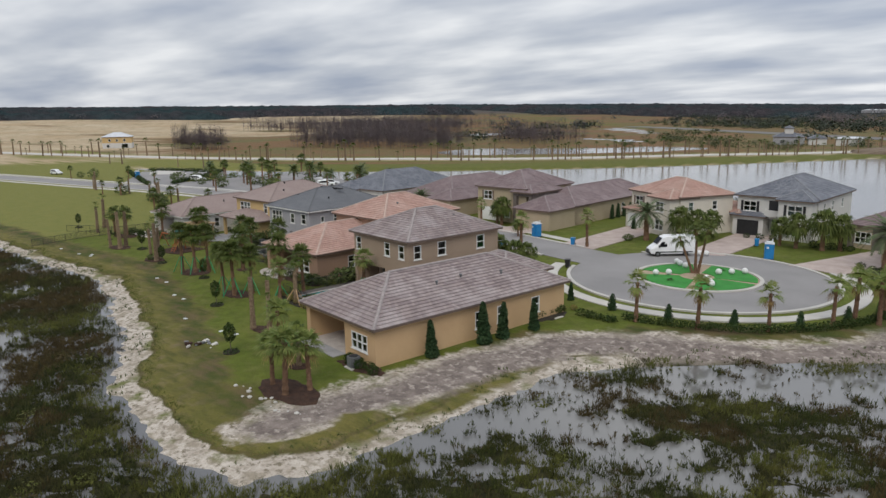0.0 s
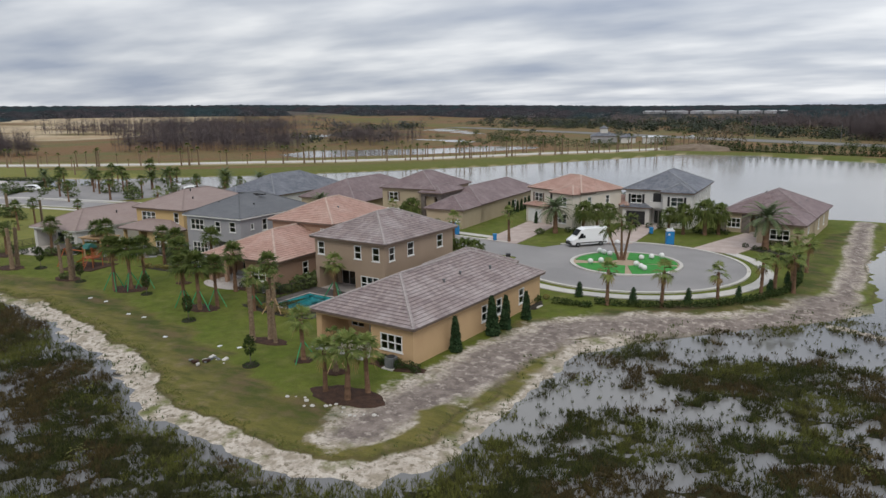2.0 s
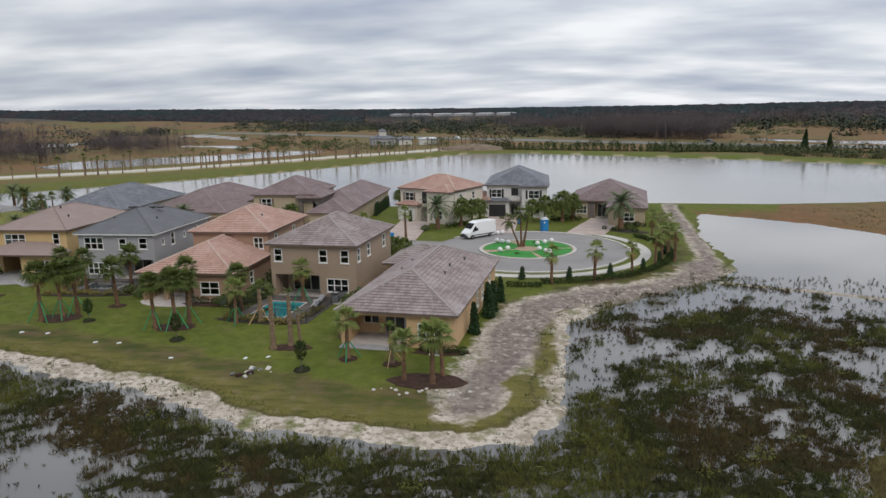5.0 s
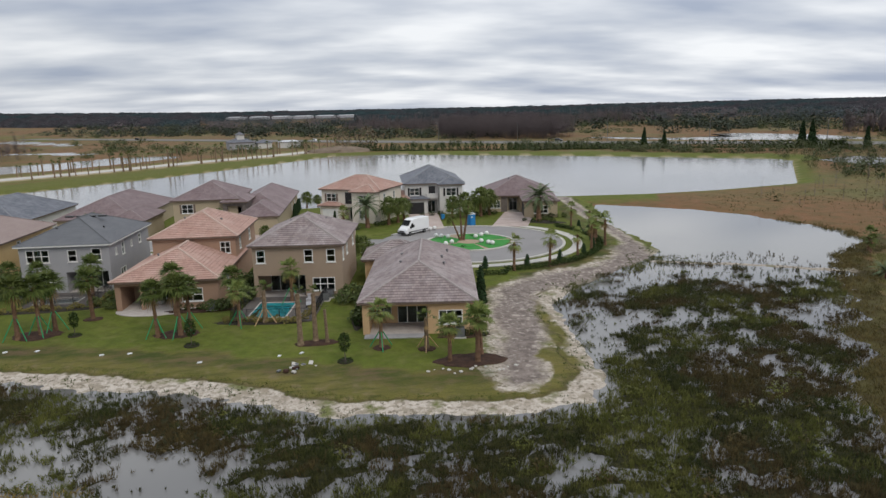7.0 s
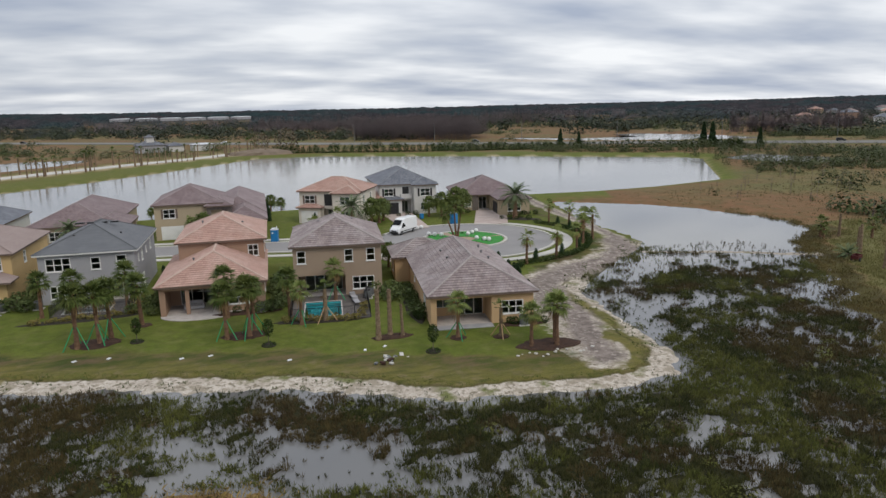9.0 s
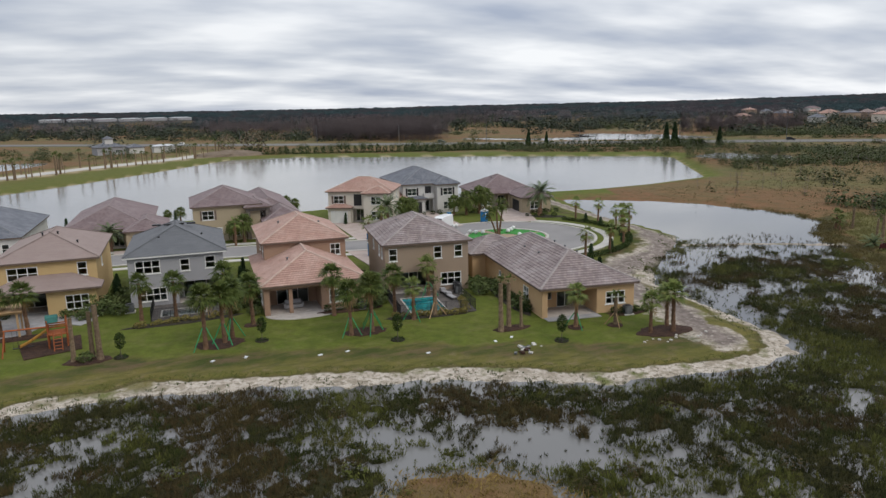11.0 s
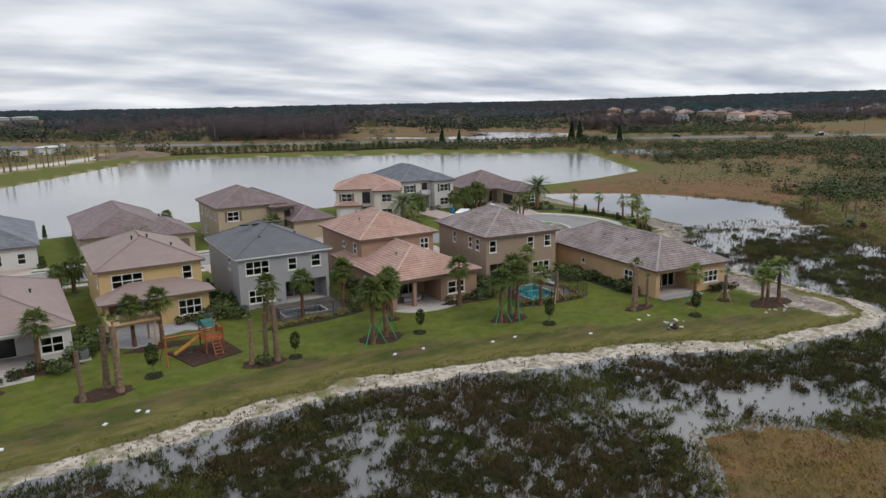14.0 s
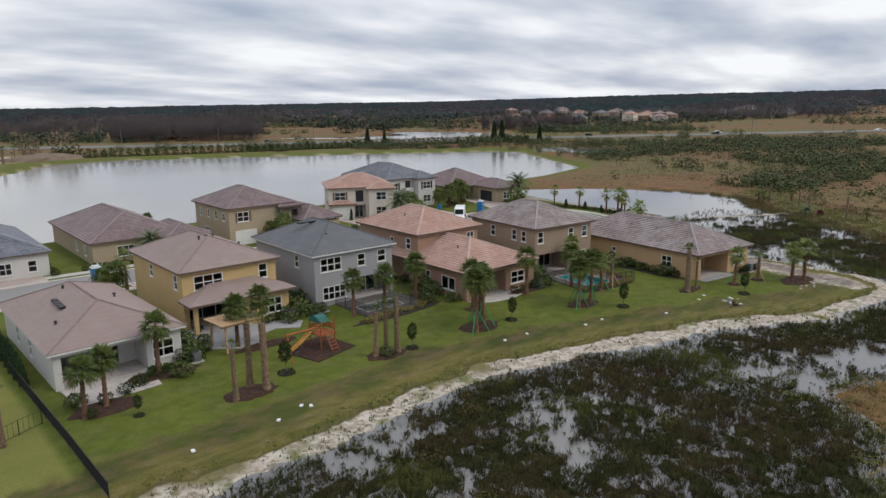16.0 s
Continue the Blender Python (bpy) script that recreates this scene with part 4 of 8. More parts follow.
SIDES = {"S": (lambda v: (v[0], v[1]), (1, 0, 0), (0, 1, 0)), "E": (lambda v: (v[2], v[1]), (0, 1, 0), (-1, 0, 0)),
         "N": (lambda v: (v[2], v[3]), (-1, 0, 0), (0, -1, 0)), "W": (lambda v: (v[0], v[3]), (0, -1, 0), (1, 0, 0))}


def house(label, x, y, turn, volumes, category="house"):
    """volumes: dicts with the walls' plan (x0, y0, x1, y1), z0, eave height, pitch, materials, windows and recesses.
    windows: side, centre along the wall, sill height, width, height, panes across and up."""
    h = thing("house", label, category, "houses of the settlement", pose(x, y, 0, 0, 0, turn))
    for v in volumes:
        plan, z0, z1 = v["plan"], v.get("z0", 0.0), v["eave"]
        holes = {k: [] for k in "SENW"}
        fitted = []
        length = {"S": plan[2] - plan[0], "N": plan[2] - plan[0], "E": plan[3] - plan[1], "W": plan[3] - plan[1]}
        for side, mid, sill, w, hh, px, pz in v.get("windows", ()):
            if side in "NW":
                mid = length[side] - mid
            hole = (mid - w / 2, mid + w / 2, z0 + sill, z0 + sill + hh)
            holes[side].append(hole)
            fitted.append((side, hole, px, pz))
        for side, mid, w, hh, deep, doors in v.get("recess", ()):
            if side in "NW":
                mid = length[side] - mid
            holes[side].append((mid - w / 2, mid + w / 2, z0, z0 + hh))
        bm = bmesh.new()
        for side, (corner, u, inward) in SIDES.items():
            wall_face(bm, (*corner(plan), 0), u, inward, length[side], z0 - (0.35 if z0 == 0 else 0), z1, holes[side])
        bmesh.ops.remove_doubles(bm, verts=bm.verts[:], dist=0.002)
        part("wall", bm, v["wall"], h)
        if z0 == 0:
            bm = bmesh.new()
            box(bm, plan[0] + 0.3, plan[1] + 0.3, -0.3, plan[2] - 0.3, plan[3] - 0.3, 0.03)
            part("floor_slab", bm, "concrete", h)
        for side, hole, px, pz in fitted:
            corner, u, inward = SIDES[side]
            window(h, (*corner(plan), 0), u, inward, *hole, px, pz)
        for side, mid, w, hh, deep, doors in v.get("recess", ()):
            if side in "NW":
                mid = length[side] - mid
            corner, u, inward = SIDES[side]
            p0, u, inward = Vector((*corner(plan), 0)), Vector(u), Vector(inward)
            a, b = mid - w / 2, mid + w / 2
            m = Matrix.Identity(4)
            m.col[0][:3], m.col[1][:3], m.col[2][:3], m.col[3][:3] = u, inward, (0, 0, 1), p0
            bm = bmesh.new()
            box(bm, a - 0.12, THICK + 0.004, z0, a, deep, z0 + hh + 0.15, m)
            box(bm, b, THICK + 0.004, z0, b + 0.12, deep, z0 + hh + 0.15, m)
            box(bm, a, THICK + 0.004, z0 + hh + 0.005, b, deep, z0 + hh + 0.15, m)
            part("porch_wall", bm, v["wall"], h)
            bm = bmesh.new()
            box(bm, a, 0.02, z0 - 0.2, b, deep, z0 + 0.06, m)
            part("porch_floor", bm, "paver", h)
            back = p0 + inward * deep
            bm = bmesh.new()
            spans = [(q - dw / 2, q + dw / 2, z0 + ds, z0 + ds + dh) for q, ds, dw, dh, px, pz in doors]
            wall_face(bm, back + u * (a - 0.1), u, inward, w + 0.2, z0, z0 + hh + 0.1, [(s[0] - a + 0.1, s[1] - a + 0.1, max(s[2], z0 + 0.001), s[3]) for s in spans])
            part("porch_wall", bm, v["wall"], h)
            for (q, ds, dw, dh, px, pz), s in zip(doors, spans):
                window(h, back, u, inward, *s, px, pz, name="sliding_door" if ds < 0.2 else "window", surround=False)
        if v.get("roof"):
            o = v.get("over", 0.45)
            roof(h, plan[0] - o, plan[1] - o, plan[2] + o, plan[3] + o, z1, v.get("pitch", 0.44), v["roof"], v.get("tiles", True), v.get("trim", "trim_brown"))
    return h


def vents(h, spots, mat="dark_metal"):
    """Small roof vents: a pipe with a hood."""
    for x, y, z in spots:
        bm = bmesh.new()
        lathe(bm, ((0.09, -0.3), (0.09, 0.22), (0.16, 0.24), (0.14, 0.32), (0.02, 0.36)), 8, (x, y, z))
        part("roof_vent", bm, mat, h)


def box_part(h, name, mat, *dims):
    bm = bmesh.new()
    for d in dims:
        box(bm, *d)
    return part(name, bm, mat, h)


def garage_door(h, x0, x1, y, z1, mat="trim_white", z0=0.05):
    door = box_part(h, "garage_door", mat, (x0, y - 0.04, z0, x1, y - 0.004, z1))
    for k, j in product(range(4), range(4)):
        a, b = z0 + (z1 - z0) * k / 4 + 0.03, z0 + (z1 - z0) * (k + 1) / 4 - 0.03
        p, q = x0 + (x1 - x0) * j / 4 + 0.04, x0 + (x1 - x0) * (j + 1) / 4 - 0.04
        box_part(door, "panel", mat, (p, y - 0.06, a, q, y - 0.042, b))


# the peach bungalow on the corner of the marsh
h1 = house("single-storey peach stucco house with brown tile hip roof", -46.4, 36.85, -6.9, [
    dict(plan=(0, 0, 10.55, 22.3), eave=3.25, pitch=0.47, wall="stucco_peach", roof="tile_brown",
         windows=[("S", 8.35, 0.95, 2.2, 1.35, 3, 2), ("E", 11.0, 0.9, 0.95, 1.5, 1, 2), ("E", 13.7, 0.9, 1.0, 1.5, 1, 2), ("E", 18.2, 0.9, 1.05, 1.5, 1, 2),
                  ("W", 4.7, 0.95, 1.5, 1.4, 2, 2), ("W", 13.5, 1.5, 0.7, 0.6, 1, 1)],
         recess=[("S", 3.4, 5.6, 2.75, 3.4, [(1.75, 0.95, 1.5, 1.25, 2, 1), (4.55, 0.05, 2.9, 2.3, 3, 1)])]),
    dict(plan=(-1.8, 19.3, 5.6, 25.6), eave=3.2, pitch=0.47, wall="stucco_peach", roof="tile_brown", windows=[("W", 3.0, 0.9, 1.0, 1.5, 1, 2)])])
vents(h1, [(3.2, 9.0, 4.85), (7.8, 8.5, 4.75), (7.6, 11.5, 4.85), (3.1, 13.2, 4.8), (8.2, 16, 4.6)], "gray_metal")
box_part(h1, "step", "concrete", (10.57, 20.0, -0.1, 11.5, 21.2, 0.08))

# the tan two-storey house with the turquoise pool
h2 = house("two-storey tan stucco house with brown tile hip roof", -58.6, 52.7, -6.5, [
    dict(plan=(0, 0, 10.2, 13.2), eave=6.15, pitch=0.45, wall="stucco_tan", roof="tile_brown",
         windows=[("S", 0.95, 4.1, 0.95, 1.45, 1, 2), ("S", 6.4, 4.1, 0.95, 1.45, 1, 2), ("S", 8.95, 4.1, 0.95, 1.45, 1, 2), ("S", 8.0, 0.75, 2.5, 1.5, 3, 2),
                  ("W", 2.2, 4.1, 0.9, 1.4, 1, 2), ("W", 4.1, 4.1, 0.9, 1.4, 1, 2), ("W", 8.5, 4.1, 0.9, 1.4, 1, 2),
                  ("E", 1.2, 4.1, 0.95, 1.45, 1, 2), ("E", 4.6, 4.1, 1.15, 1.5, 1, 2), ("E", 10.4, 4.1, 1.15, 1.5, 1, 2)],
         recess=[("S", 3.2, 5.4, 2.6, 3.0, [(3.4, 0.05, 4.4, 2.25, 4, 1)])])])
vents(h2, [(3.0, 8, 7.5), (7.2, 9, 7.5)], "gray_metal")

# the pink-tiled house with its broad back porch
h3 = house("two-storey tan house with salmon tile roofs and broad back porch", -71.6, 60.5, -2.0, [
    dict(plan=(0, 0, 10.0, 13.0), eave=6.15, pitch=0.45, wall="stucco_pink", roof="tile_pink",
         windows=[("S", 8.7, 4.0, 1.2, 1.4, 2, 2), ("W", 2.0, 4.0, 1.0, 1.4, 1, 2), ("W", 5.5, 4.4, 0.7, 0.7, 1, 1), ("E", 2.6, 4.1, 1.0, 1.4, 1, 2), ("E", 9.0, 4.1, 1.0, 1.4, 1, 2)]),
    dict(plan=(-1.1, -10.3, 9.9, -0.02), eave=3.3, pitch=0.42, wall="stucco_pink", roof=None,
         windows=[("S", 8.2, 0.8, 2.2, 1.45, 2, 2), ("W", 7.0, 0.9, 0.9, 1.5, 1, 2), ("W", 3.2, 0.8, 2.4, 1.5, 2, 1), ("E", 5.0, 0.9, 1.0, 1.5, 1, 2)],
         recess=[("S", 3.4, 5.6, 2.75, 4.0, [(3.5, 0.05, 3.6, 2.3, 3, 1)])])])
roof(h3, -1.55, -10.75, 10.35, 6.5, 3.3, 0.42, "tile_pink")
box_part(h3, "porch_column", "stucco_pink", (1.55, -10.3, 0, 1.95, -9.9, 2.78))
vents(h3, [(2.5, 6, 7.5), (7.5, 4.5, 7.4), (2.2, -5, 4.9)], "gray_metal")

# the grey house
h4 = house("two-storey pale grey stucco house with dark shingle roof", -86.8, 59.9, -2.0, [
    dict(plan=(0, 0, 10.4, 14.4), eave=6.0, pitch=0.44, wall="stucco_gray", roof="shingle_gray", tiles=False, trim="trim_white",
         windows=[("S", 2.1, 3.9, 2.6, 1.5, 3, 2), ("S", 6.1, 3.9, 1.0, 1.4, 1, 2), ("S", 8.9, 4.0, 1.1, 1.4, 1, 2), ("S", 2.4, 0.65, 2.9, 1.5, 4, 2),
                  ("E", 2.2, 4.2, 0.55, 0.8, 1, 1), ("E", 4.6, 3.8, 0.9, 1.6, 1, 2), ("E", 7.6, 4.2, 0.55, 0.8, 1, 1), ("E", 10.8, 4.1, 0.9, 1.2, 1, 2), ("E", 4.0, 0.8, 1.8, 1.4, 2, 1),
                  ("W", 4, 4, 0.9, 1.4, 1, 2)],
         recess=[("S", 7.6, 4.9, 2.6, 2.6, [(7.6, 0.05, 4.0, 2.3, 3, 1)])])])
bm = bmesh.new()
for k in range(4):
    box(bm, 2.5 + 1.35 * k, 7.6, 8.18, 3.5 + 1.35 * k, 8.15, 8.36)
part("ridge_vent", bm, "dark_metal", h4)
vents(h4, [(8.2, 5.0, 7.05), (3.4, 3.0, 7.3)])

# the yellow house
h5 = house("two-storey yellow stucco house with taupe shingle roofs", -100.35, 62.5, -1.0, [
    dict(plan=(0, 0, 10.2, 15.0), eave=6.0, pitch=0.42, wall="stucco_yellow", roof="shingle_taupe", tiles=False,
         windows=[("S", 2.7, 3.9, 3.0, 1.45, 3, 2), ("S", 8.7, 4.0, 0.95, 1.5, 1, 2), ("S", 8.3, 0.75, 2.5, 1.6, 3, 2), ("W", 1.8, 3.9, 1.0, 1.5, 1, 2), ("W", 9.0, 4.0, 0.9, 1.4, 1, 2), ("E", 5, 4, 0.9, 1.4, 1, 2)],
         recess=[("S", 3.3, 5.6, 2.6, 2.8, [(3.6, 0.05, 4.4, 2.3, 3, 1)])]),
    dict(plan=(5.2, -2.6, 10.2, -0.02), eave=3.15, pitch=0.36, wall="stucco_yellow", roof=None, windows=[("S", 3.0, 0.75, 2.3, 1.6, 3, 2)])])
# the low roof along the back of the yellow house
faces, a, b, c = hip_faces(-0.6, -3.25, 10.85, 8.2, 3.2, 0.36)
bm = bmesh.new()
uvl = bm.loops.layers.uv.new("UVMap")
lean_t = 3.3 / 5.725
ea, eb = c[0], c[1]
courses(bm, uvl, ea, eb, eb.lerp(a, lean_t), ea.lerp(a, lean_t), 0.16, 0.012)
for p, q in ((c[1], c[1] + Vector((0, 3.2, 0))), (c[0] + Vector((0, 3.2, 0)), c[0])):
    s = -1 if p.x > 5 else 1
    top = ea.lerp(a, lean_t) if s > 0 else eb.lerp(a, lean_t)
    uvs = bm.faces.new([bm.verts.new(v) for v in ((p, q, top) if s < 0 else (p, q, top))])
low = part("roof", bm, "shingle_taupe", h5)
box_part(h5, "eave", "trim_brown", (-0.57, -3.22, 3.0, 10.82, -0.01, 3.195))
box_part(h5, "porch_column", "stucco_yellow", (0.0, -2.65, 0, 0.4, -2.25, 3.0))
vents(h5, [(4.2, 5.5, 8.05), (5.0, 5.5, 8.05), (5.8, 5.6, 8.05), (8.0, 4.0, 7.1)])

# the pale bungalow by the fence
h6 = house("single-storey pale grey stucco house with taupe shingle roof", -114.0, 54.6, 0.0, [
    dict(plan=(0, 0, 10.2, 19.0), eave=3.25, pitch=0.42, wall="stucco_white", roof="shingle_taupe", tiles=False, trim="trim_white",
         windows=[("S", 8.6, 0.8, 1.8, 1.5, 2, 2), ("W", 8, 0.9, 0.9, 1.5, 1, 2), ("W", 13, 0.9, 0.9, 1.5, 1, 2), ("E", 6, 0.9, 0.9, 1.5, 1, 2)],
         recess=[("S", 3.9, 6.6, 2.7, 3.0, [(3.4, 0.05, 4.8, 2.3, 3, 1)])])])
bm = bmesh.new()
for k in range(5):
    box(bm, 2.55 + 0.02 * k, 7.4 + 0.75 * k, 4.72, 3.05 + 0.02 * k, 7.95 + 0.75 * k, 4.90)
part("ridge_vent", bm, "dark_metal", h6)
vents(h6, [(7.6, 9.0, 4.6), (1.6, 5.0, 4.1), (4.2, 13, 5.2)])

# across the street, by the lake
lb = house("single-storey stone-fronted house with mauve tile roof", -20.9, 110.6, -9.0, [
    dict(plan=(0, 0, 13.4, 15.0), eave=3.3, pitch=0.46, wall="stucco_sand", roof="tile_mauve",
         windows=[("S", 1.9, 0.8, 2.0, 1.5, 3, 2), ("E", 5.0, 0.9, 1.0, 1.5, 1, 2), ("E", 10.0, 0.9, 1.0, 1.5, 1, 2)], recess=[("S", 5.6, 2.4, 3.0, 1.8, [(5.6, 0.05, 1.6, 2.5, 2, 1)])]),
    dict(plan=(7.2, -8.0, 13.4, 1.5), eave=3.2, pitch=0.46, wall="stucco_sand", roof="tile_mauve", windows=[("S", 3.1, 0.8, 2.6, 1.5, 3, 2), ("E", 4.0, 0.9, 1.0, 1.5, 1, 2)])])
box_part(lb, "stone_cladding", "stone", (-0.03, -0.05, 0, 0.8, -0.003, 3.08))
box_part(lb, "stone_cladding", "stone", (3.1, -0.05, 0, 4.35, -0.003, 3.08))
box_part(lb, "garage_door", "dark_metal", (7.12, -6.2, 0.05, 7.197, -2.0, 2.35))
vents(lb, [(5.0, 7.0, 5.9), (10.5, 5.0, 4.6), (10.8, 9, 4.5)], "gray_metal")
lg = house("two-storey grey stucco house with slate-grey tile roof and dark shutters", -37.0, 112.4, -1.5, [
    dict(plan=(0, 0, 11.6, 17.0), eave=6.1, pitch=0.45, wall="stucco_white", roof="tile_slate",
         windows=[("S", 1.9, 3.7, 1.9, 1.5, 2, 2), ("E", 3, 3.9, 1.0, 1.4, 1, 2), ("E", 7, 3.9, 1.0, 1.4, 1, 2), ("E", 12, 3.9, 1.0, 1.4, 1, 2), ("E", 9, 0.9, 1.0, 1.4, 1, 2)],
         recess=[("S", 5.4, 2.2, 2.7, 1.6, [(5.4, 0.05, 1.5, 2.3, 2, 1)])]),
    dict(plan=(6.8, -2.0, 11.4, 3.0), eave=6.0, pitch=0.5, wall="stucco_white", roof="tile_slate", windows=[("S", 2.3, 3.7, 2.0, 1.5, 2, 2), ("S", 2.3, 0.8, 2.0, 1.5, 2, 2)]),
    dict(plan=(-0.2, -1.0, 4.4, 4.0), eave=3.1, pitch=0.35, wall="stucco_white", roof="tile_slate"),
    dict(plan=(4.3, -0.8, 6.6, 1.0), z0=3.1, eave=4.1, wall="stucco_white", roof=None)])
for x0 in (0.55, 2.9):
    box_part(lg, "shutter", "dark_metal", (x0, -0.07, 3.65, x0 + 0.38, -0.003, 5.25))
for x0 in (7.55, 10.2):
    box_part(lg, "shutter", "dark_metal", (x0, -2.07, 3.65, x0 + 0.36, -2.003, 5.25))
# flat dark plate on the wall stands in for a shaded balcony hollow
box_part(lg, "balcony_shade_plate", "dark_metal", (4.75, -0.06, 3.4, 6.05, -0.004, 5.5))
garage_door(lg, 0.5, 3.7, -1.0, 2.4, "dark_metal")
lp = house("two-storey cream stucco house with salmon tile roof", -53.4, 109.2, -27.0, [
    dict(plan=(0, 0, 12.4, 10.0), eave=6.1, pitch=0.42, wall="stucco_cream", roof="tile_pink",
         windows=[("S", 2.1, 3.7, 2.0, 1.5, 2, 2), ("S", 9.4, 3.6, 1.8, 1.6, 2, 2), ("S", 9.4, 0.8, 1.9, 1.6, 2, 2), ("E", 2.0, 3.9, 0.9, 1.3, 1, 2), ("E", 6.5, 3.9, 0.9, 1.3, 1, 2), ("W", 5, 3.9, 0.9, 1.3, 1, 2)],
         recess=[("S", 5.9, 2.2, 2.7, 1.6, [(5.9, 0.05, 1.5, 2.3, 2, 1)])]),
    dict(plan=(7.4, -1.8, 12.2, 3.0), eave=5.9, pitch=0.42, wall="stucco_cream", roof="tile_pink", windows=[("S", 2.4, 3.7, 1.9, 1.5, 2, 2), ("S", 2.4, 0.8, 2.0, 1.6, 2, 2)]),
    dict(plan=(0.2, -1.2, 4.6, 3.0), eave=3.1, pitch=0.35, wall="stucco_cream", roof="tile_pink"),
    dict(plan=(3.0, 9.8, 14.0, 15.0), eave=3.3, pitch=0.42, wall="stucco_cream", roof="tile_pink")])
for x0 in (0.7, 3.15):
    box_part(lp, "shutter", "trim_brown", (x0, -0.07, 3.65, x0 + 0.36, -0.003, 5.25))
# the balcony's shade again, as a flat dark plate with no hollow behind
box_part(lp, "balcony_shade_plate", "dark_metal", (5.1, -0.06, 3.3, 6.6, -0.004, 5.5))
garage_door(lp, 0.7, 4.1, -1.2, 2.4)
lt = house("two-storey tan house with mauve tile roofs and stone tower", -78.6, 98.8, -1.0, [
    dict(plan=(0, 0, 11.0, 13.6), eave=6.1, pitch=0.45, wall="stucco_sand", roof="tile_mauve",
         windows=[("S", 2.4, 3.8, 1.9, 1.5, 2, 2), ("W", 2, 3.9, 0.8, 1.3, 1, 2), ("W", 5, 3.9, 0.8, 1.3, 1, 2), ("W", 8, 3.9, 0.8, 1.3, 1, 2), ("W", 11, 3.9, 0.8, 1.3, 1, 2), ("W", 9, 0.8, 2.0, 1.4, 3, 2), ("S", 6.8, 0.8, 1.2, 1.5, 2, 2)]),
    dict(plan=(8.8, 4.0, 18.2, 31.5), eave=3.4, pitch=0.5, wall="stucco_sand", roof="tile_mauve",
         windows=[("E", 16, 0.9, 0.9, 1.5, 1, 2), ("E", 21, 0.9, 0.9, 1.5, 1, 2)]),
    dict(plan=(8.6, -0.6, 12.6, 8.0), eave=5.6, pitch=0.45, wall="stone", roof="tile_mauve", recess=[("S", 2.0, 2.6, 4.9, 1.2, [(2.0, 2.9, 1.9, 1.6, 2, 1)])]),
    dict(plan=(11.4, -3.4, 18.2, 8.0), eave=3.3, pitch=0.5, wall="stucco_sand", roof="tile_mauve")])
garage_door(lt, 0.9, 4.6, 0.0, 2.4)
for x0 in (1.1, 3.45):
    box_part(lt, "shutter", "trim_brown", (x0, -0.07, 3.75, x0 + 0.32, -0.003, 5.35))
lu = house("single-storey tan house with mauve tile roofs", -98.6, 100.0, -1.5, [
    dict(plan=(0, 0, 13.0, 25.0), eave=3.3, pitch=0.45, wall="stucco_sand", roof="tile_mauve",
         windows=[("W", 4, 0.9, 0.9, 1.5, 1, 2), ("W", 9, 0.9, 0.9, 1.5, 1, 2), ("S", 4.5, 0.9, 2.4, 1.5, 3, 2)], recess=[("S", 8.0, 2.4, 2.8, 1.8, [(8.0, 0.05, 1.6, 2.3, 2, 1)])]),
    dict(plan=(9.6, -3.2, 15.6, 8.0), eave=3.2, pitch=0.45, wall="stucco_sand", roof="tile_mauve", windows=[("W", 2.0, 0.9, 0.9, 1.4, 1, 2)])])
garage_door(lu, 10.4, 14.8, -3.2, 2.3, "trim_brown")
ls = house("single-storey pale house with slate-grey tile roof", -119.0, 99.0, -1.0, [
    dict(plan=(0, 0, 14.6, 24.0), eave=3.3, pitch=0.45, wall="stucco_white", roof="tile_slate",
         windows=[("S", 12.6, 0.8, 1.0, 1.5, 1, 2), ("S", 9.5, 0.8, 1.4, 1.5, 2, 2), ("E", 4.0, 0.9, 0.9, 1.5, 1, 2), ("E", 9.0, 0.9, 0.9, 1.5, 1, 2)]),
    dict(plan=(1.0, -3.0, 7.0, 5.0), eave=3.2, pitch=0.45, wall="stucco_white", roof="tile_slate")])


# ---------------------------------------------------------------- plants
def gz(x, y):
    """The ground's height under a point."""
    return float(land_height(np.array([float(x)]), np.array([float(y)]))[0][0])


def trunk_mesh(height, r0, r1, rnd, lean=0.0, boots=False, z_from=-0.3):
    """A palm trunk with rings of leaf bases."""
    bm = bmesh.new()
    sides, rows = 8, max(8, int(height / 0.24))
    prev = None
    for k in range(rows + 1):
        t = k / rows
        z = z_from + (height - z_from) * t
        r = r0 + (r1 - r0) * t + 0.10 * math.exp(-6 * t)
        r *= 1.10 if k % 2 else 0.93
        if boots:
            r *= 1.0 + 0.30 * ((k + 1) % 2)
        off = (k % 2) * math.pi / sides
        cur = [bm.verts.new((lean * t * t + r * math.cos(off + a * math.tau / sides) * rnd.uniform(0.94, 1.06), r * math.sin(off + a * math.tau / sides) * rnd.uniform(0.94, 1.06), z)) for a in range(sides)]
        if prev:
            for a in range(sides):
                bm.faces.new((prev[a], prev[(a + 1) % sides], cur[(a + 1) % sides], cur[a]))
        prev = cur
    bm.faces.new(prev)
    return bm


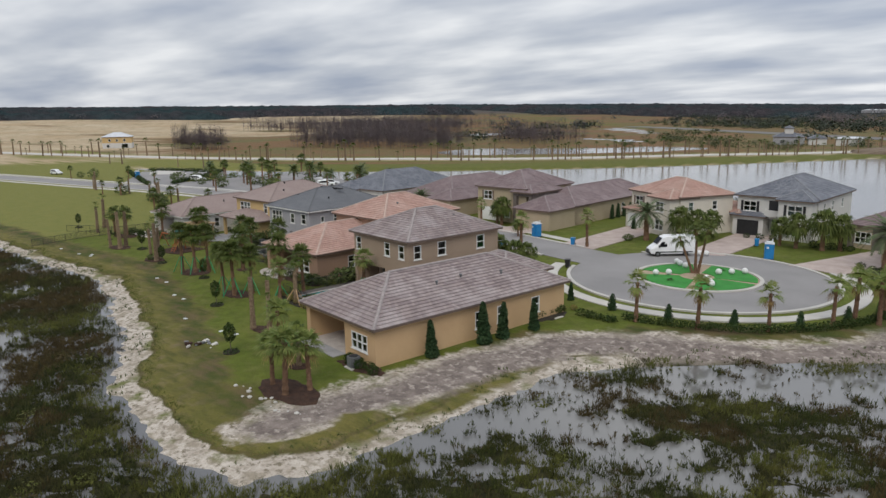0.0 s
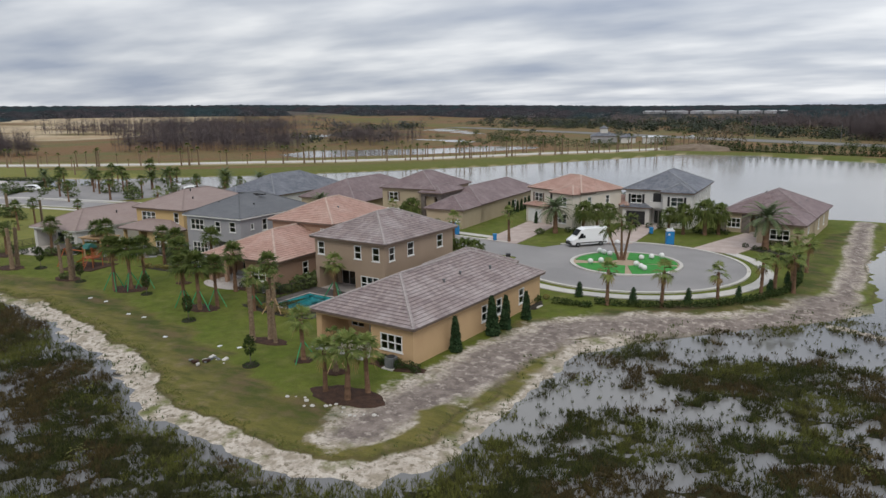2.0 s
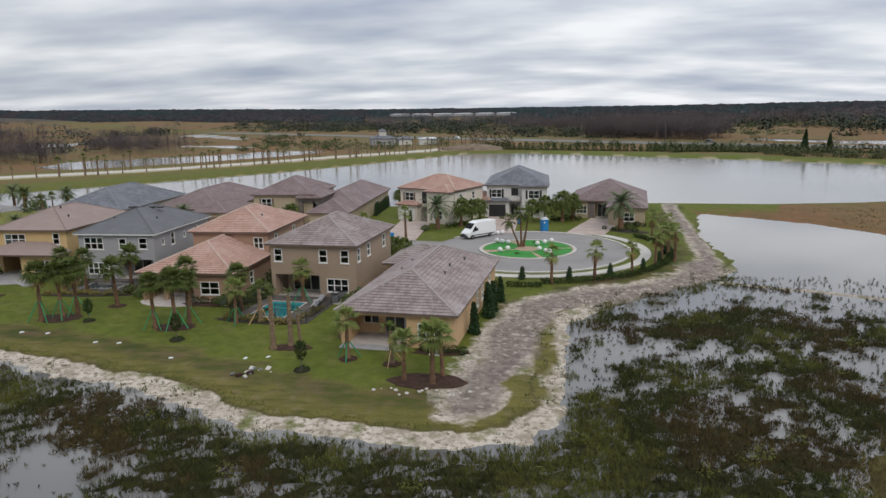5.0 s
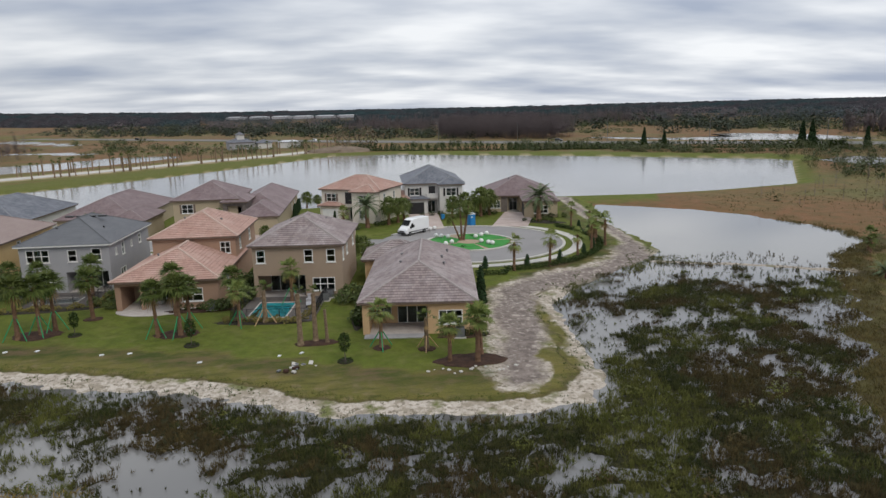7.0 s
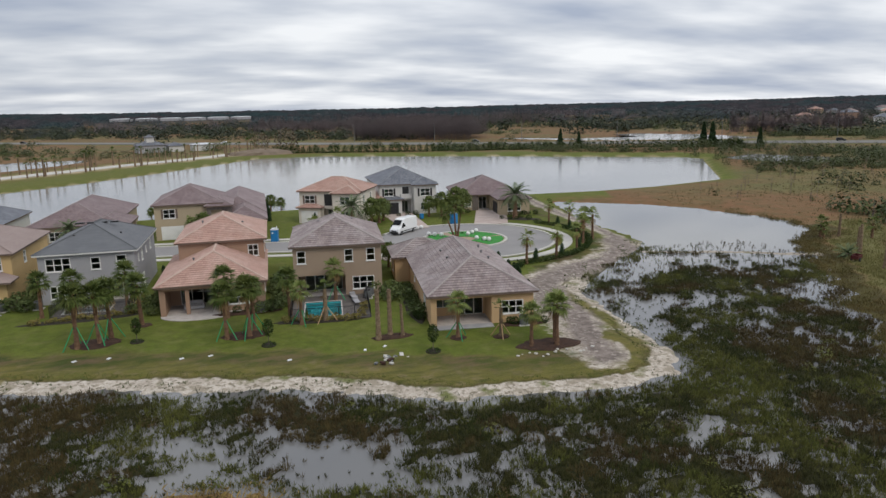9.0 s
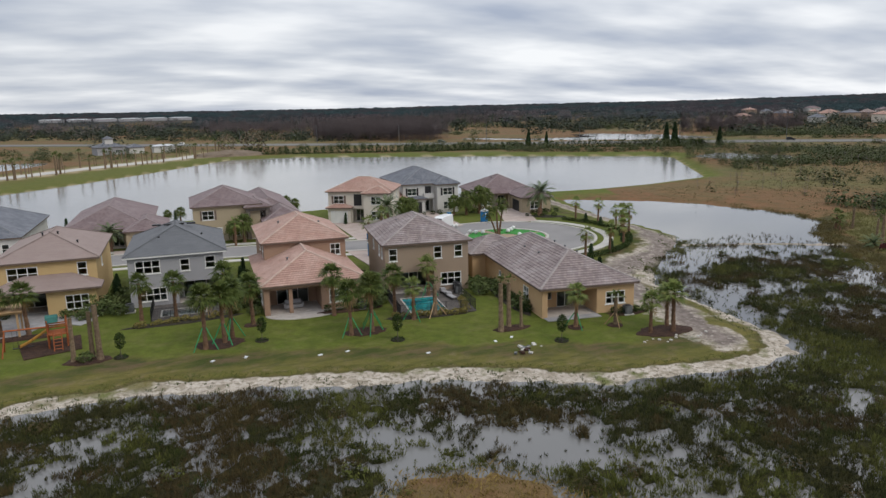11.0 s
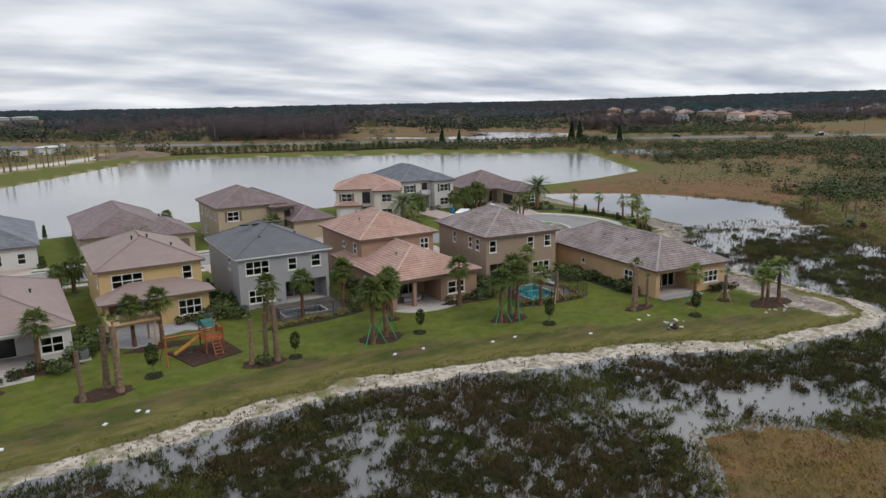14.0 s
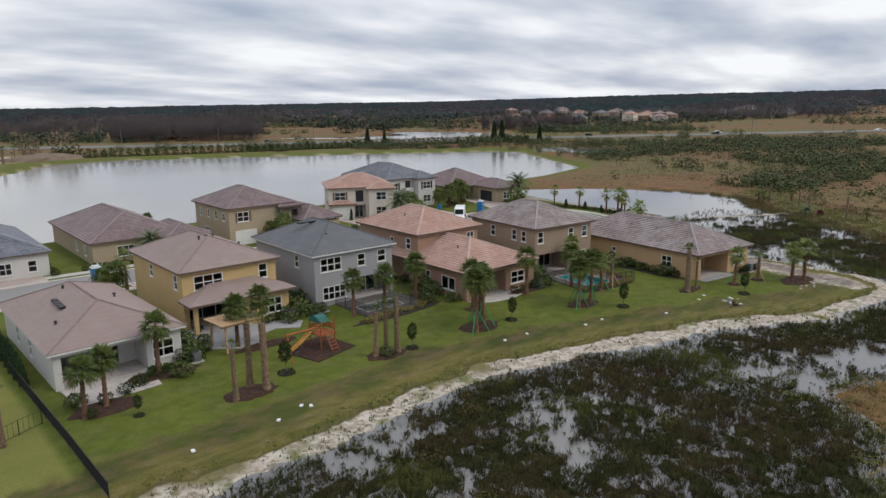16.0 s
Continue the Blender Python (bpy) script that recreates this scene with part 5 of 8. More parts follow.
def fan_frond(V, F, base, yaw, elev, stalk, size, rnd, leaflets=11, droop=0.5):
    """A fan leaf: a stalk and a folded blade of pointed leaflets."""
    d = Vector((math.cos(yaw) * math.cos(elev), math.sin(yaw) * math.cos(elev), math.sin(elev)))
    side = Vector((-math.sin(yaw), math.cos(yaw), 0))
    upv = side.cross(d) * -1
    tip = base + d * stalk + Vector((0, 0, -0.10 * stalk))
    w = 0.028
    i = len(V)
    V.extend([base + side * w, base - side * w, tip - side * w * 0.6, tip + side * w * 0.6])
    F.append((i, i + 1, i + 2, i + 3))
    for k in range(leaflets):
        s = (k / (leaflets - 1) - 0.5) * 2
        ang = s * 1.75 + rnd.uniform(-0.06, 0.06)
        out = d * math.cos(ang) + side * math.sin(ang)
        L = size * (1.0 - 0.33 * abs(s)) * rnd.uniform(0.85, 1.1)
        fold = upv * (0.22 * L * abs(s))
        midp = tip + out * L * 0.55 + fold * 0.6 + Vector((0, 0, -0.05 * L))
        end = tip + out * L + fold * 0.5 + Vector((0, 0, -droop * L * rnd.uniform(0.6, 1.2)))
        across = (d * -math.sin(ang) + side * math.cos(ang)) * (0.06 * size)
        i = len(V)
        V.extend([tip, midp - across, midp + across, end])
        F.extend([(i, i + 1, i + 2), (i + 1, i + 3, i + 2)])


def feather_frond(V, F, base, yaw, elev, length, rnd, pairs=17, sag=1.0):
    """A feather leaf: an arched rib with pointed leaflets on both sides."""
    side = Vector((-math.sin(yaw), math.cos(yaw), 0))
    pts = []
    p, e = base.copy(), elev
    for k in range(9):
        pts.append(p.copy())
        p = p + Vector((math.cos(yaw) * math.cos(e), math.sin(yaw) * math.cos(e), math.sin(e))) * (length / 8)
        e -= sag * 0.16
    for a, b in zip(pts, pts[1:]):
        i = len(V)
        V.extend([a + side * 0.03, a - side * 0.03, b - side * 0.02, b + side * 0.02])
        F.append((i, i + 1, i + 2, i + 3))
    for k in range(pairs):
        t = 0.12 + 0.86 * k / pairs
        j = min(int(t * 8), 7)
        q = pts[j].lerp(pts[j + 1], t * 8 - j)
        along = (pts[j + 1] - pts[j]).normalized()
        L = length * 0.24 * math.sin(math.pi * (0.18 + 0.75 * t))
        for s in (-1, 1):
            tip = q + (side * s * 0.8 + along * 0.65).normalized() * L + Vector((0, 0, -0.22 * L + rnd.uniform(-0.05, 0.05)))
            i = len(V)
            V.extend([q - along * 0.05, q + along * 0.07, tip])
            F.append((i, i + 1, i + 2) if s > 0 else (i, i + 2, i + 1))


def crown_part(parent, height, fronds, size, rnd, mat="palm_leaf", leaflets=14, stalk=0.7, top=(0, 0), low=-0.75, droop=0.5, name="crown"):
    V, F = [], []
    for k in range(fronds):
        t = (k + 0.5) / fronds
        fan_frond(V, F, Vector((top[0], top[1], height + 0.12 * (1 - t))), k * 2.399 + rnd.uniform(-0.25, 0.25), 1.45 - (1.45 - low) * t ** 0.9 + rnd.uniform(-0.12, 0.12),
                  stalk * rnd.uniform(0.8, 1.15), size * rnd.uniform(0.85, 1.1), rnd, leaflets, droop)
    return part(name, (V, F), mat, parent)


def braces(parent, height, reach, mat, rnd):
    for k in range(3):
        a = k * math.tau / 3 + 0.6
        bm = bmesh.new()
        d = Vector((math.cos(a), math.sin(a), 0))
        beam(bm, d * 0.16 + Vector((0, 0, height)), d * reach + Vector((0, 0, -0.12)), 0.05, 0.05, 4)
        part("brace", bm, mat, parent)


def sabal(height, seed, fronds=22, size=0.95, mat="palm_leaf", boots=False, dead=3, brace=None, low=-0.75, thick=0.16, droop=0.36, label=""):
    rnd = random.Random(seed)
    p = thing("palm_tree", label or "transplanted fan palm with a rough brown trunk", "palm tree", "palms of the settlement")
    part("trunk", trunk_mesh(height, thick + 0.03, thick, rnd, boots=boots), "boots" if boots else "bark", p)
    crown_part(p, height, fronds, size, rnd, mat, low=low, droop=droop)
    if dead:
        V, F = [], []
        for k in range(dead):
            fan_frond(V, F, Vector((0, 0, height - 0.1)), k * 2.6 + seed, -1.0 + rnd.uniform(-0.2, 0.2), 0.75, size * 0.75, rnd, 9, 0.6)
        part("dry_frond", (V, F), "dead_leaf", p)
    if brace:
        braces(p, min(2.0, height * 0.45), 1.25, brace, rnd)
    return p


def plant(master, spots, rnd, lo=0.9, hi=1.1):
    """The master on the first spot, and copies of it on the others."""
    for k, s in enumerate(spots):
        x, y = s[:2]
        f = (s[2] if len(s) > 2 else 1.0) * rnd.uniform(lo, hi)
        m = pose(x, y, gz(x, y), rnd.uniform(-2, 2), rnd.uniform(-2, 2), rnd.uniform(0, 360)) @ Matrix.Scale(f, 4)
        if k == 0:
            first = m
        else:
            copy_thing(master, m)
    master.matrix_world = first


prnd = random.Random(3)
plant(sabal(3.6, 1, 22, 1.0, "palm_leaf_pale", dead=2, low=-0.5, label="short stout fan palm in a mulched bed"), [(-39.2, 28.4, 0.95), (-36.9, 27.9, 1.05), (-36.3, 29.6)], prnd)
plant(sabal(4.8, 2, 34, 1.2, brace="brace_green", low=-0.6, droop=0.38, label="leafy fan palm held by green braces"),
      [(-79.6, 42.0), (-77.8, 42.8), (-77.0, 44.2), (-66.0, 40.0), (-63.9, 40.0), (-63.4, 41.9, 0.95)], prnd)
plant(sabal(4.1, 3, 27, 1.05, low=-0.8, label="fan palm with a full green crown"),
      [(-74.6, 47.6), (-66.1, 47.4), (-85.6, 54.4), (-82.1, 53.6), (-77.0, 54.6), (-96.2, 53.9), (-98.7, 54.3, 0.95), (-106.7, 52.4, 1.1), (-111.9, 48.9), (-113.7, 47.7, 0.95), (-59.6, 46.0)], prnd)
plant(sabal(3.7, 4, 18, 0.95, "palm_leaf_pale", brace="brace_green", label="pale young fan palm with green braces"), [(-44.8, 32.9, 0.9), (-58.7, 42.3), (-54.2, 50.2, 1.1)], prnd)
plant(sabal(3.2, 5, 9, 0.6, boots=True, dead=1, low=0.1, brace="pine", label="young palm with small crown and wooden braces"), [(-40.8, 31.9), (-56.2, 42.6, 1.0)], prnd)
plant(sabal(5.2, 6, 8, 0.5, boots=True, dead=0, low=0.35, thick=0.19, label="bare cross-hatched palm trunk with a tiny crown"),
      [(-52.1, 34.9, 0.92), (-50.8, 35.8, 0.82), (-49.7, 35.2, 0.66), (-90.9, 43.2, 0.8), (-89.4, 43.7, 0.95), (-88.7, 42.9, 0.98), (-104.2, 43.1, 0.78), (-102.3, 44.6, 1.0), (-101.5, 43.4, 1.05)], prnd)
plant(sabal(3.9, 7, 12, 1.0, "palm_leaf_pale", dead=4, low=-0.9, label="fan palm with drooping dry fronds beside the hedge"),
      [(-26.6, 59.7), (-21.4, 61.3, 0.95), (-16.4, 64.8, 0.92), (-12.6, 70.2, 1.0), (-9.7, 76.4, 1.0), (-11.4, 72.6, 1.0), (-9.5, 73.0, 0.95), (-8.3, 84.2, 0.95), (-9.6, 89.8, 0.95)], prnd)
plant(sabal(4.2, 8, 14, 0.8, "palm_leaf_pale", dead=2, label="street fan palm on the verge"), [(-48.9, 87.7), (-53.7, 78.4, 1.05), (-99.5, 83.0), (-72.5, 92.4, 1.05), (-118, 83.5), (-121.5, 84.5, 1.1)], prnd)


def date_palm(height, seed, fronds=34, length=2.6):
    rnd = random.Random(seed)
    p = thing("date_palm", "date palm with arching feather fronds on stout trunk", "palm tree", "date palms of the front gardens")
    part("trunk", trunk_mesh(height, 0.26, 0.24, rnd, boots=True), "bark", p)
    V, F = [], []
    for k in range(fronds):
        t = (k + 0.5) / fronds
        feather_frond(V, F, Vector((0, 0, height)), k * 2.399, 1.4 - 1.75 * t, length * rnd.uniform(0.9, 1.1), rnd)
    part("crown", (V, F), "date_leaf", p)
    return p


plant(date_palm(3.1, 11), [(-44.9, 97.9, 1.35), (-13.6, 96.6, 1.45), (-91.5, 97.0, 0.95), (-40.0, 121.0, 0.9), (-119.5, 90.5, 0.9)], prnd)

# clumped soft palms in the front gardens
plant(sabal(2.6, 12, 26, 1.15, low=-0.9, dead=0, droop=0.8, label="bushy feathery palm in a front garden"),
      [(-26.0, 105.0, 1.35), (-22.8, 105.6, 1.6), (-28.4, 105.8, 1.15), (-20.9, 106.8, 1.45), (-41.0, 100.2, 1.3), (-39.2, 102.2, 1.4), (-37.9, 104.6, 1.2), (-72.4, 96.6, 1.1), (-70.8, 95.8, 1.2), (-47.2, 68.2, 1.15), (-49.2, 67.6, 1.25), (-46.0, 69.2, 1.1), (-51.0, 67.0, 1.2),
       (-45.0, 64.8, 0.9), (-101.5, 80.5, 1.2), (-103.0, 79.5, 1.1), (-58.2, 134.0, 1.1), (-55.8, 135.0, 0.9), (-80.5, 131.0, 0.8), (-83.0, 130.5, 0.8), (-61.8, 88.5, 0.7)], prnd)

# the many-stemmed palm on the island
p = thing("palm_clump", "leaning many-stemmed palm on the round island", "palm tree", m=pose(-30.2, 81.2, 0.1))
irnd = random.Random(5)
for k, (lx, ly, hh) in enumerate(((-1.7, -0.3, 4.2), (-0.2, 0.3, 5.2), (0.9, 0.2, 5.4))):
    bm = trunk_mesh(hh, 0.17, 0.12, irnd)
    bmesh.ops.transform(bm, matrix=Matrix.Shear("XY", 4, (lx / hh, ly / hh)) @ Matrix.Translation((0.25 * (k - 1), 0.1 * k, 0)), verts=bm.verts)
    part("trunk", bm, "bark", p)
    crown_part(p, hh, 13, 0.85, irnd, low=-1.2, top=(0.25 * (k - 1) + lx, 0.1 * k + ly), droop=0.8)


def leaf_cloud(count, shape, leaf, rnd):
    """Many small leaves spread through a form; shape() gives a point."""
    V, F = [], []
    for _ in range(count):
        c = Vector(shape(rnd))
        a = Vector((rnd.gauss(0, 1), rnd.gauss(0, 1), rnd.gauss(0, 0.7))).normalized()
        b = a.cross(Vector((rnd.gauss(0, 1), rnd.gauss(0, 1), rnd.gauss(0, 1)))).normalized()
        s = leaf * rnd.uniform(0.6, 1.3)
        i = len(V)
        V.extend([c - a * s, c - b * s * 0.45, c + a * s, c + b * s * 0.45])
        F.append((i, i + 1, i + 2, i + 3))
    return V, F


def cone_shape(h, r, power=0.8):
    def f(rnd):
        t = rnd.random() ** 1.2
        a = rnd.uniform(0, math.tau)
        q = r * (1 - t) ** power * rnd.uniform(0.6, 1.02) * (1 + 0.22 * math.sin(3 * a + 9 * t) * math.sin(14 * t)) + 0.04
        return q * math.cos(a), q * math.sin(a), 0.05 + h * t
    return f


def ball_shape(rx, ry, rz, z0):
    def f(rnd):
        d = Vector((rnd.gauss(0, 1), rnd.gauss(0, 1), rnd.gauss(0, 1))).normalized() * rnd.uniform(0.62, 1.06)
        return d.x * rx, d.y * ry, z0 + d.z * rz
    return f


def conifer(name, h, r, seed, leaf, label, group, mat="conifer_leaf", power=0.8):
    rnd = random.Random(seed)
    t = thing(name, label, "shrub", group)
    bm = bmesh.new()
    beam(bm, (0, 0, -0.1), (0, 0, h * 0.7), 0.05, 0.02, 5)
    part("stem", bm, "wood_gray", t)
    V, F = leaf_cloud(min(int(800 * h * r + 320), 2600), cone_shape(h, r, power), leaf, rnd)
    n = 9
    for k in range(7):
        u = k / 6
        q = 0.66 * r * (1 - u) ** power + 0.01
        i = len(V)
        V.extend([Vector((q * math.cos(a * math.tau / n), q * math.sin(a * math.tau / n), 0.06 + 0.94 * h * u)) for a in range(n)])
        if k:
            F.extend([(i - n + a, i - n + (a + 1) % n, i + (a + 1) % n, i + a) for a in range(n)])
    part("crown", (V, F), mat, t)
    return t


plant(conifer("podocarpus", 3.0, 0.5, 21, 0.17, "tall dark conical shrub against a house wall", "shrubs along the peach house", power=0.7),
      [(-34.5, 40.4, 1.05), (-33.4, 45.7, 1.15), (-33.1, 47.9, 1.0), (-32.4, 51.6, 0.95), (-35.2, 62.0, 0.6)], prnd, 0.95, 1.05)
plant(conifer("clipped_cypress", 1.55, 0.42, 22, 0.07, "small clipped dark green cone in the hedge", "clipped cones round the bulb", power=0.5),
      [(-30.1, 61.5), (-24.4, 61.7), (-19.2, 64.1), (-14.6, 67.6), (-11.8, 71.9), (-10.2, 77.2), (-9.2, 82.0), (-9.1, 87.0)], prnd)
plant(conifer("slim_cypress", 2.4, 0.38, 23, 0.09, "slim dark green screening shrub", "screening shrubs", power=0.45),
      [(-59.2, 113.0 + 2.2 * k) for k in range(7)] + [(-115.6, 58.0 + 1.9 * k) for k in range(8)] + [(-44.5, 104.5), (-51.0, 105.5), (-73.4, 71.0), (-74.2, 66.0), (-88.6, 66.5), (-88.7, 69.0), (-88.6, 64.2), (-81.5, 133.5), (-66, 134.5), (-102, 131)], prnd)


def sapling(seed):
    rnd = random.Random(seed)
    t = thing("sapling", "young oak sapling in a dark round soil bed", "tree", "saplings along the bank")
    bm = bmesh.new()
    lathe(bm, ((0.72, -0.1), (0.68, 0.07), (0.45, 0.10), (0.12, 0.13)), 14)
    part("soil_bed", bm, "dark_soil", t)
    bm = bmesh.new()
    beam(bm, (0, 0, 0), (0.03, 0, 1.2), 0.035, 0.03, 5)
    beam(bm, (0.03, 0, 1.2), (0, 0.05, 2.2), 0.03, 0.012, 5)
    for k in range(5):
        a = k * 2.4
        beam(bm, (0.02, 0, 0.95 + 0.2 * k), (0.42 * math.cos(a), 0.42 * math.sin(a), 1.35 + 0.22 * k), 0.015, 0.006, 4)
    part("trunk", bm, "wood_gray", t)
    part("ground_cover", leaf_cloud(170, ball_shape(0.66, 0.66, 0.14, 0.12), 0.09, rnd), "hedge_leaf", t)
    part("crown", leaf_cloud(700, ball_shape(0.5, 0.5, 0.85, 1.75), 0.095, rnd), "hedge_leaf", t)
    return t


plant(sapling(31), [(-48.0, 30.2), (-62.2, 36.9), (-74.4, 42.1), (-87.0, 42.9, 0.85), (-98.6, 45.4, 1.1), (-127.5, 47.0), (-110.6, 45.6, 0.6)], prnd)


def shrub(seed, r, h, leaf, mat, label, name="shrub", count=260, group="garden shrubs"):
    t = thing(name, label, "shrub", group)
    rnd = random.Random(seed)
    bm = bmesh.new()
    for k in range(4):
        beam(bm, (0, 0, -0.1), (0.4 * r * math.cos(k * 1.7), 0.4 * r * math.sin(k * 1.7), h * 0.7), 0.03, 0.012, 4)
    part("stem", bm, "wood_gray", t)
    part("leaves", leaf_cloud(count, ball_shape(r, r, h * 0.55, h * 0.5), leaf, rnd), mat, t)
    return t


def row(ax, ay, bx, by, n, jitter=0.25):
    r = random.Random(int(ax * 7 + ay * 13))
    return [(ax + (bx - ax) * k / max(1, n - 1) + r.uniform(-jitter, jitter), ay + (by - ay) * k / max(1, n - 1) + r.uniform(-jitter, jitter)) for k in range(n)]


plant(shrub(41, 0.62, 0.95, 0.10, "hedge_leaf", "rounded dark green garden shrub"),
      row(-38.7, 35.1, -35.3, 34.7, 6, 0.2) + row(-46.9, 39.5, -45.7, 50.8, 10) + row(-72.9, 62, -73, 70, 5) + row(-60.0, 53.5, -59.0, 64.0, 8) + row(-66.5, 48.9, -61.0, 49.2, 5) + row(-113.0, 48.0, -107.5, 52.2, 5, 0.5) + row(-106.3, 52.6, -103.0, 53.6, 5, 0.4)
      + row(-24.5, 107.0, -19.8, 107.4, 5) + row(-34.0, 108.5, -30.5, 108.8, 3) + row(-43.0, 99.0, -41.0, 101.0, 3) + row(-13.0, 101.0, -8.0, 100.2, 6, 0.4) + row(-15.8, 97.0, -12.0, 94.8, 4, 0.5) + row(-100.2, 97.6, -94, 97.6, 6) + row(-34.5, 53.0, -33.8, 57.5, 4) + row(-104.0, 97.5, -104.3, 105, 4) + row(-88.4, 60.5, -88.2, 68, 5)
      + row(-99.6, 61.3, -99.3, 60.8, 1) + row(-93.6, 59.0, -90.4, 59.2, 4) + row(-103.2, 55.5, -102.6, 62.0, 4, 0.4), prnd, 0.7, 1.15)
plant(shrub(42, 0.45, 0.6, 0.10, "croton_leaf", "low yellow-green border plant", count=150, group="border plants"),
      row(-60.5, 43.6, -52.8, 42.2, 13, 0.3) + row(-52.3, 43.2, -51.4, 47.5, 6) + row(-86.2, 51.8, -76.6, 52.2, 14, 0.3) + row(-76.0, 53.0, -75.6, 57.0, 5) + row(-36.5, 57.6, -33.0, 59.0, 5, 0.5), prnd, 0.7, 1.2)
plant(shrub(43, 1.0, 1.1, 0.16, "shrub_leaf", "loose green clump of leafy shrubs", count=320), [(-89.9, 43.0, 0.7), (-91.5, 57.5), (-90.5, 60, 1.2), (-100.6, 57.6, 0.8), (-101.5, 55.4, 0.8), (-113.6, 50.5, 0.9), (-34.4, 54.8, 0.9), (-34.0, 57.0, 1.0), (-105.2, 51.0, 1.0),
      (-102.6, 57.9, 1.3), (-102.9, 55.8, 1.4), (-103.5, 54.2, 1.2), (-89.6, 59.0, 1.4), (-88.2, 64.2, 1.5), (-87.2, 62.4, 1.4), (-89.4, 61.0, 1.3), (-72.8, 58.2, 1.6), (-73.4, 55.4, 1.4), (-76.2, 53.0, 1.0), (-62.7, 48.4, 1.0), (-61.4, 48.6, 1.1), (-45.9, 50.5, 1.1), (-46.2, 47.2, 1.3), (-46.4, 44.6, 1.0), (-46.6, 41.1, 1.2), (-59.8, 51.6, 1.5), (-60.1, 53.6, 1.4), (-48.3, 48.6, 1.3), (-47.6, 51.0, 1.4), (-59.9, 58.0, 1.5), (-59.6, 61.0, 1.3),
      (-74.0, 51.5, 0.9), (-74.6, 55.0, 1.1), (-60.3, 49.5, 0.9), (-60.8, 56.0, 1.1), (-88.0, 58.0, 1.0), (-87.6, 61.0, 1.0), (-46.9, 96.0, 0.8), (-12.0, 97.5, 0.8), (-105.0, 84.0, 0.9)], prnd)

# the low hedge round the bulb
bm = bmesh.new()
hrnd = random.Random(9)


def hedge_point(rnd):
    a = radians(rnd.uniform(-97, 32))
    q = 20.2 + rnd.uniform(-0.48, 0.48) + (1.6 if a < -1.5 else 0)
    return BULB[0] + q * math.cos(a), BULB[1] + q * math.sin(a), rnd.uniform(0.02, 0.62)


tagged(part("hedge", leaf_cloud(9000, hedge_point, 0.11, hrnd), "hedge_leaf"), "low dense dark green hedge along the dirt track", "hedge", kind="stuff")

# mulched beds under the palms
def bed(cx, cy, rx, ry, mat="mulch", label="dark mulched planting bed on the lawn", turn=0.0):
    r = random.Random(int(cx * 31 + cy))
    bm = bmesh.new()
    n = 26
    ca, sa = math.cos(turn), math.sin(turn)
    rings = []
    for f, z in ((1.0, 0.01), (0.93, 0.07), (0.6, 0.12)):
        pts = []
        r2 = random.Random(int(cx * 31 + cy))
        for k in range(n):
            a = k * math.tau / n
            q = f * r2.uniform(0.88, 1.1)
            px, py = rx * q * math.cos(a), ry * q * math.sin(a)
            X, Y = cx + px * ca - py * sa, cy + px * sa + py * ca
            pts.append(bm.verts.new((X, Y, gz(X, Y) + z)))
        rings.append(pts)
    for a, b in zip(rings, rings[1:]):
        for k in range(n):
            bm.faces.new((a[k], a[(k + 1) % n], b[(k + 1) % n], b[k]))
    bm.faces.new(rings[-1])
    tagged(part("mulch_bed", bm, mat), label, "garden bed", "mulched beds")


for b in ((-37.3, 28.5, 3.2, 1.6), (-78.2, 43.0, 2.3, 1.6), (-64.4, 40.6, 2.2, 1.4), (-50.7, 35.4, 2.0, 0.9), (-89.8, 43.2, 2.0, 1.2), (-102.6, 43.8, 2.2, 1.4), (-44.8, 32.9, 0.8, 0.8), (-40.8, 31.9, 0.8, 0.8), (-74.6, 47.6, 1.0, 0.8),
          (-106.4, 52.5, 3.2, 1.4), (-112.0, 48.7, 2.6, 1.6), (-37.0, 35.0, 2.6, 0.9), (-96.6, 53.0, 3.4, 0.9), (-64.0, 48.7, 4.0, 0.9)):
    bed(*b)
for b in ((-56.6, 43.0, 4.8, 0.9, -0.12), (-81.4, 52.0, 6.0, 0.9, 0.02), (-46.4, 45.0, 0.9, 6.5, -0.1), (-12.8, 95.8, 4.0, 1.6, -0.5), (-34.0, 56.0, 1.5, 2.4, 0)):
    bed(*b[:4], mat="dark_soil", turn=b[4], label="dark soil border along the garden")


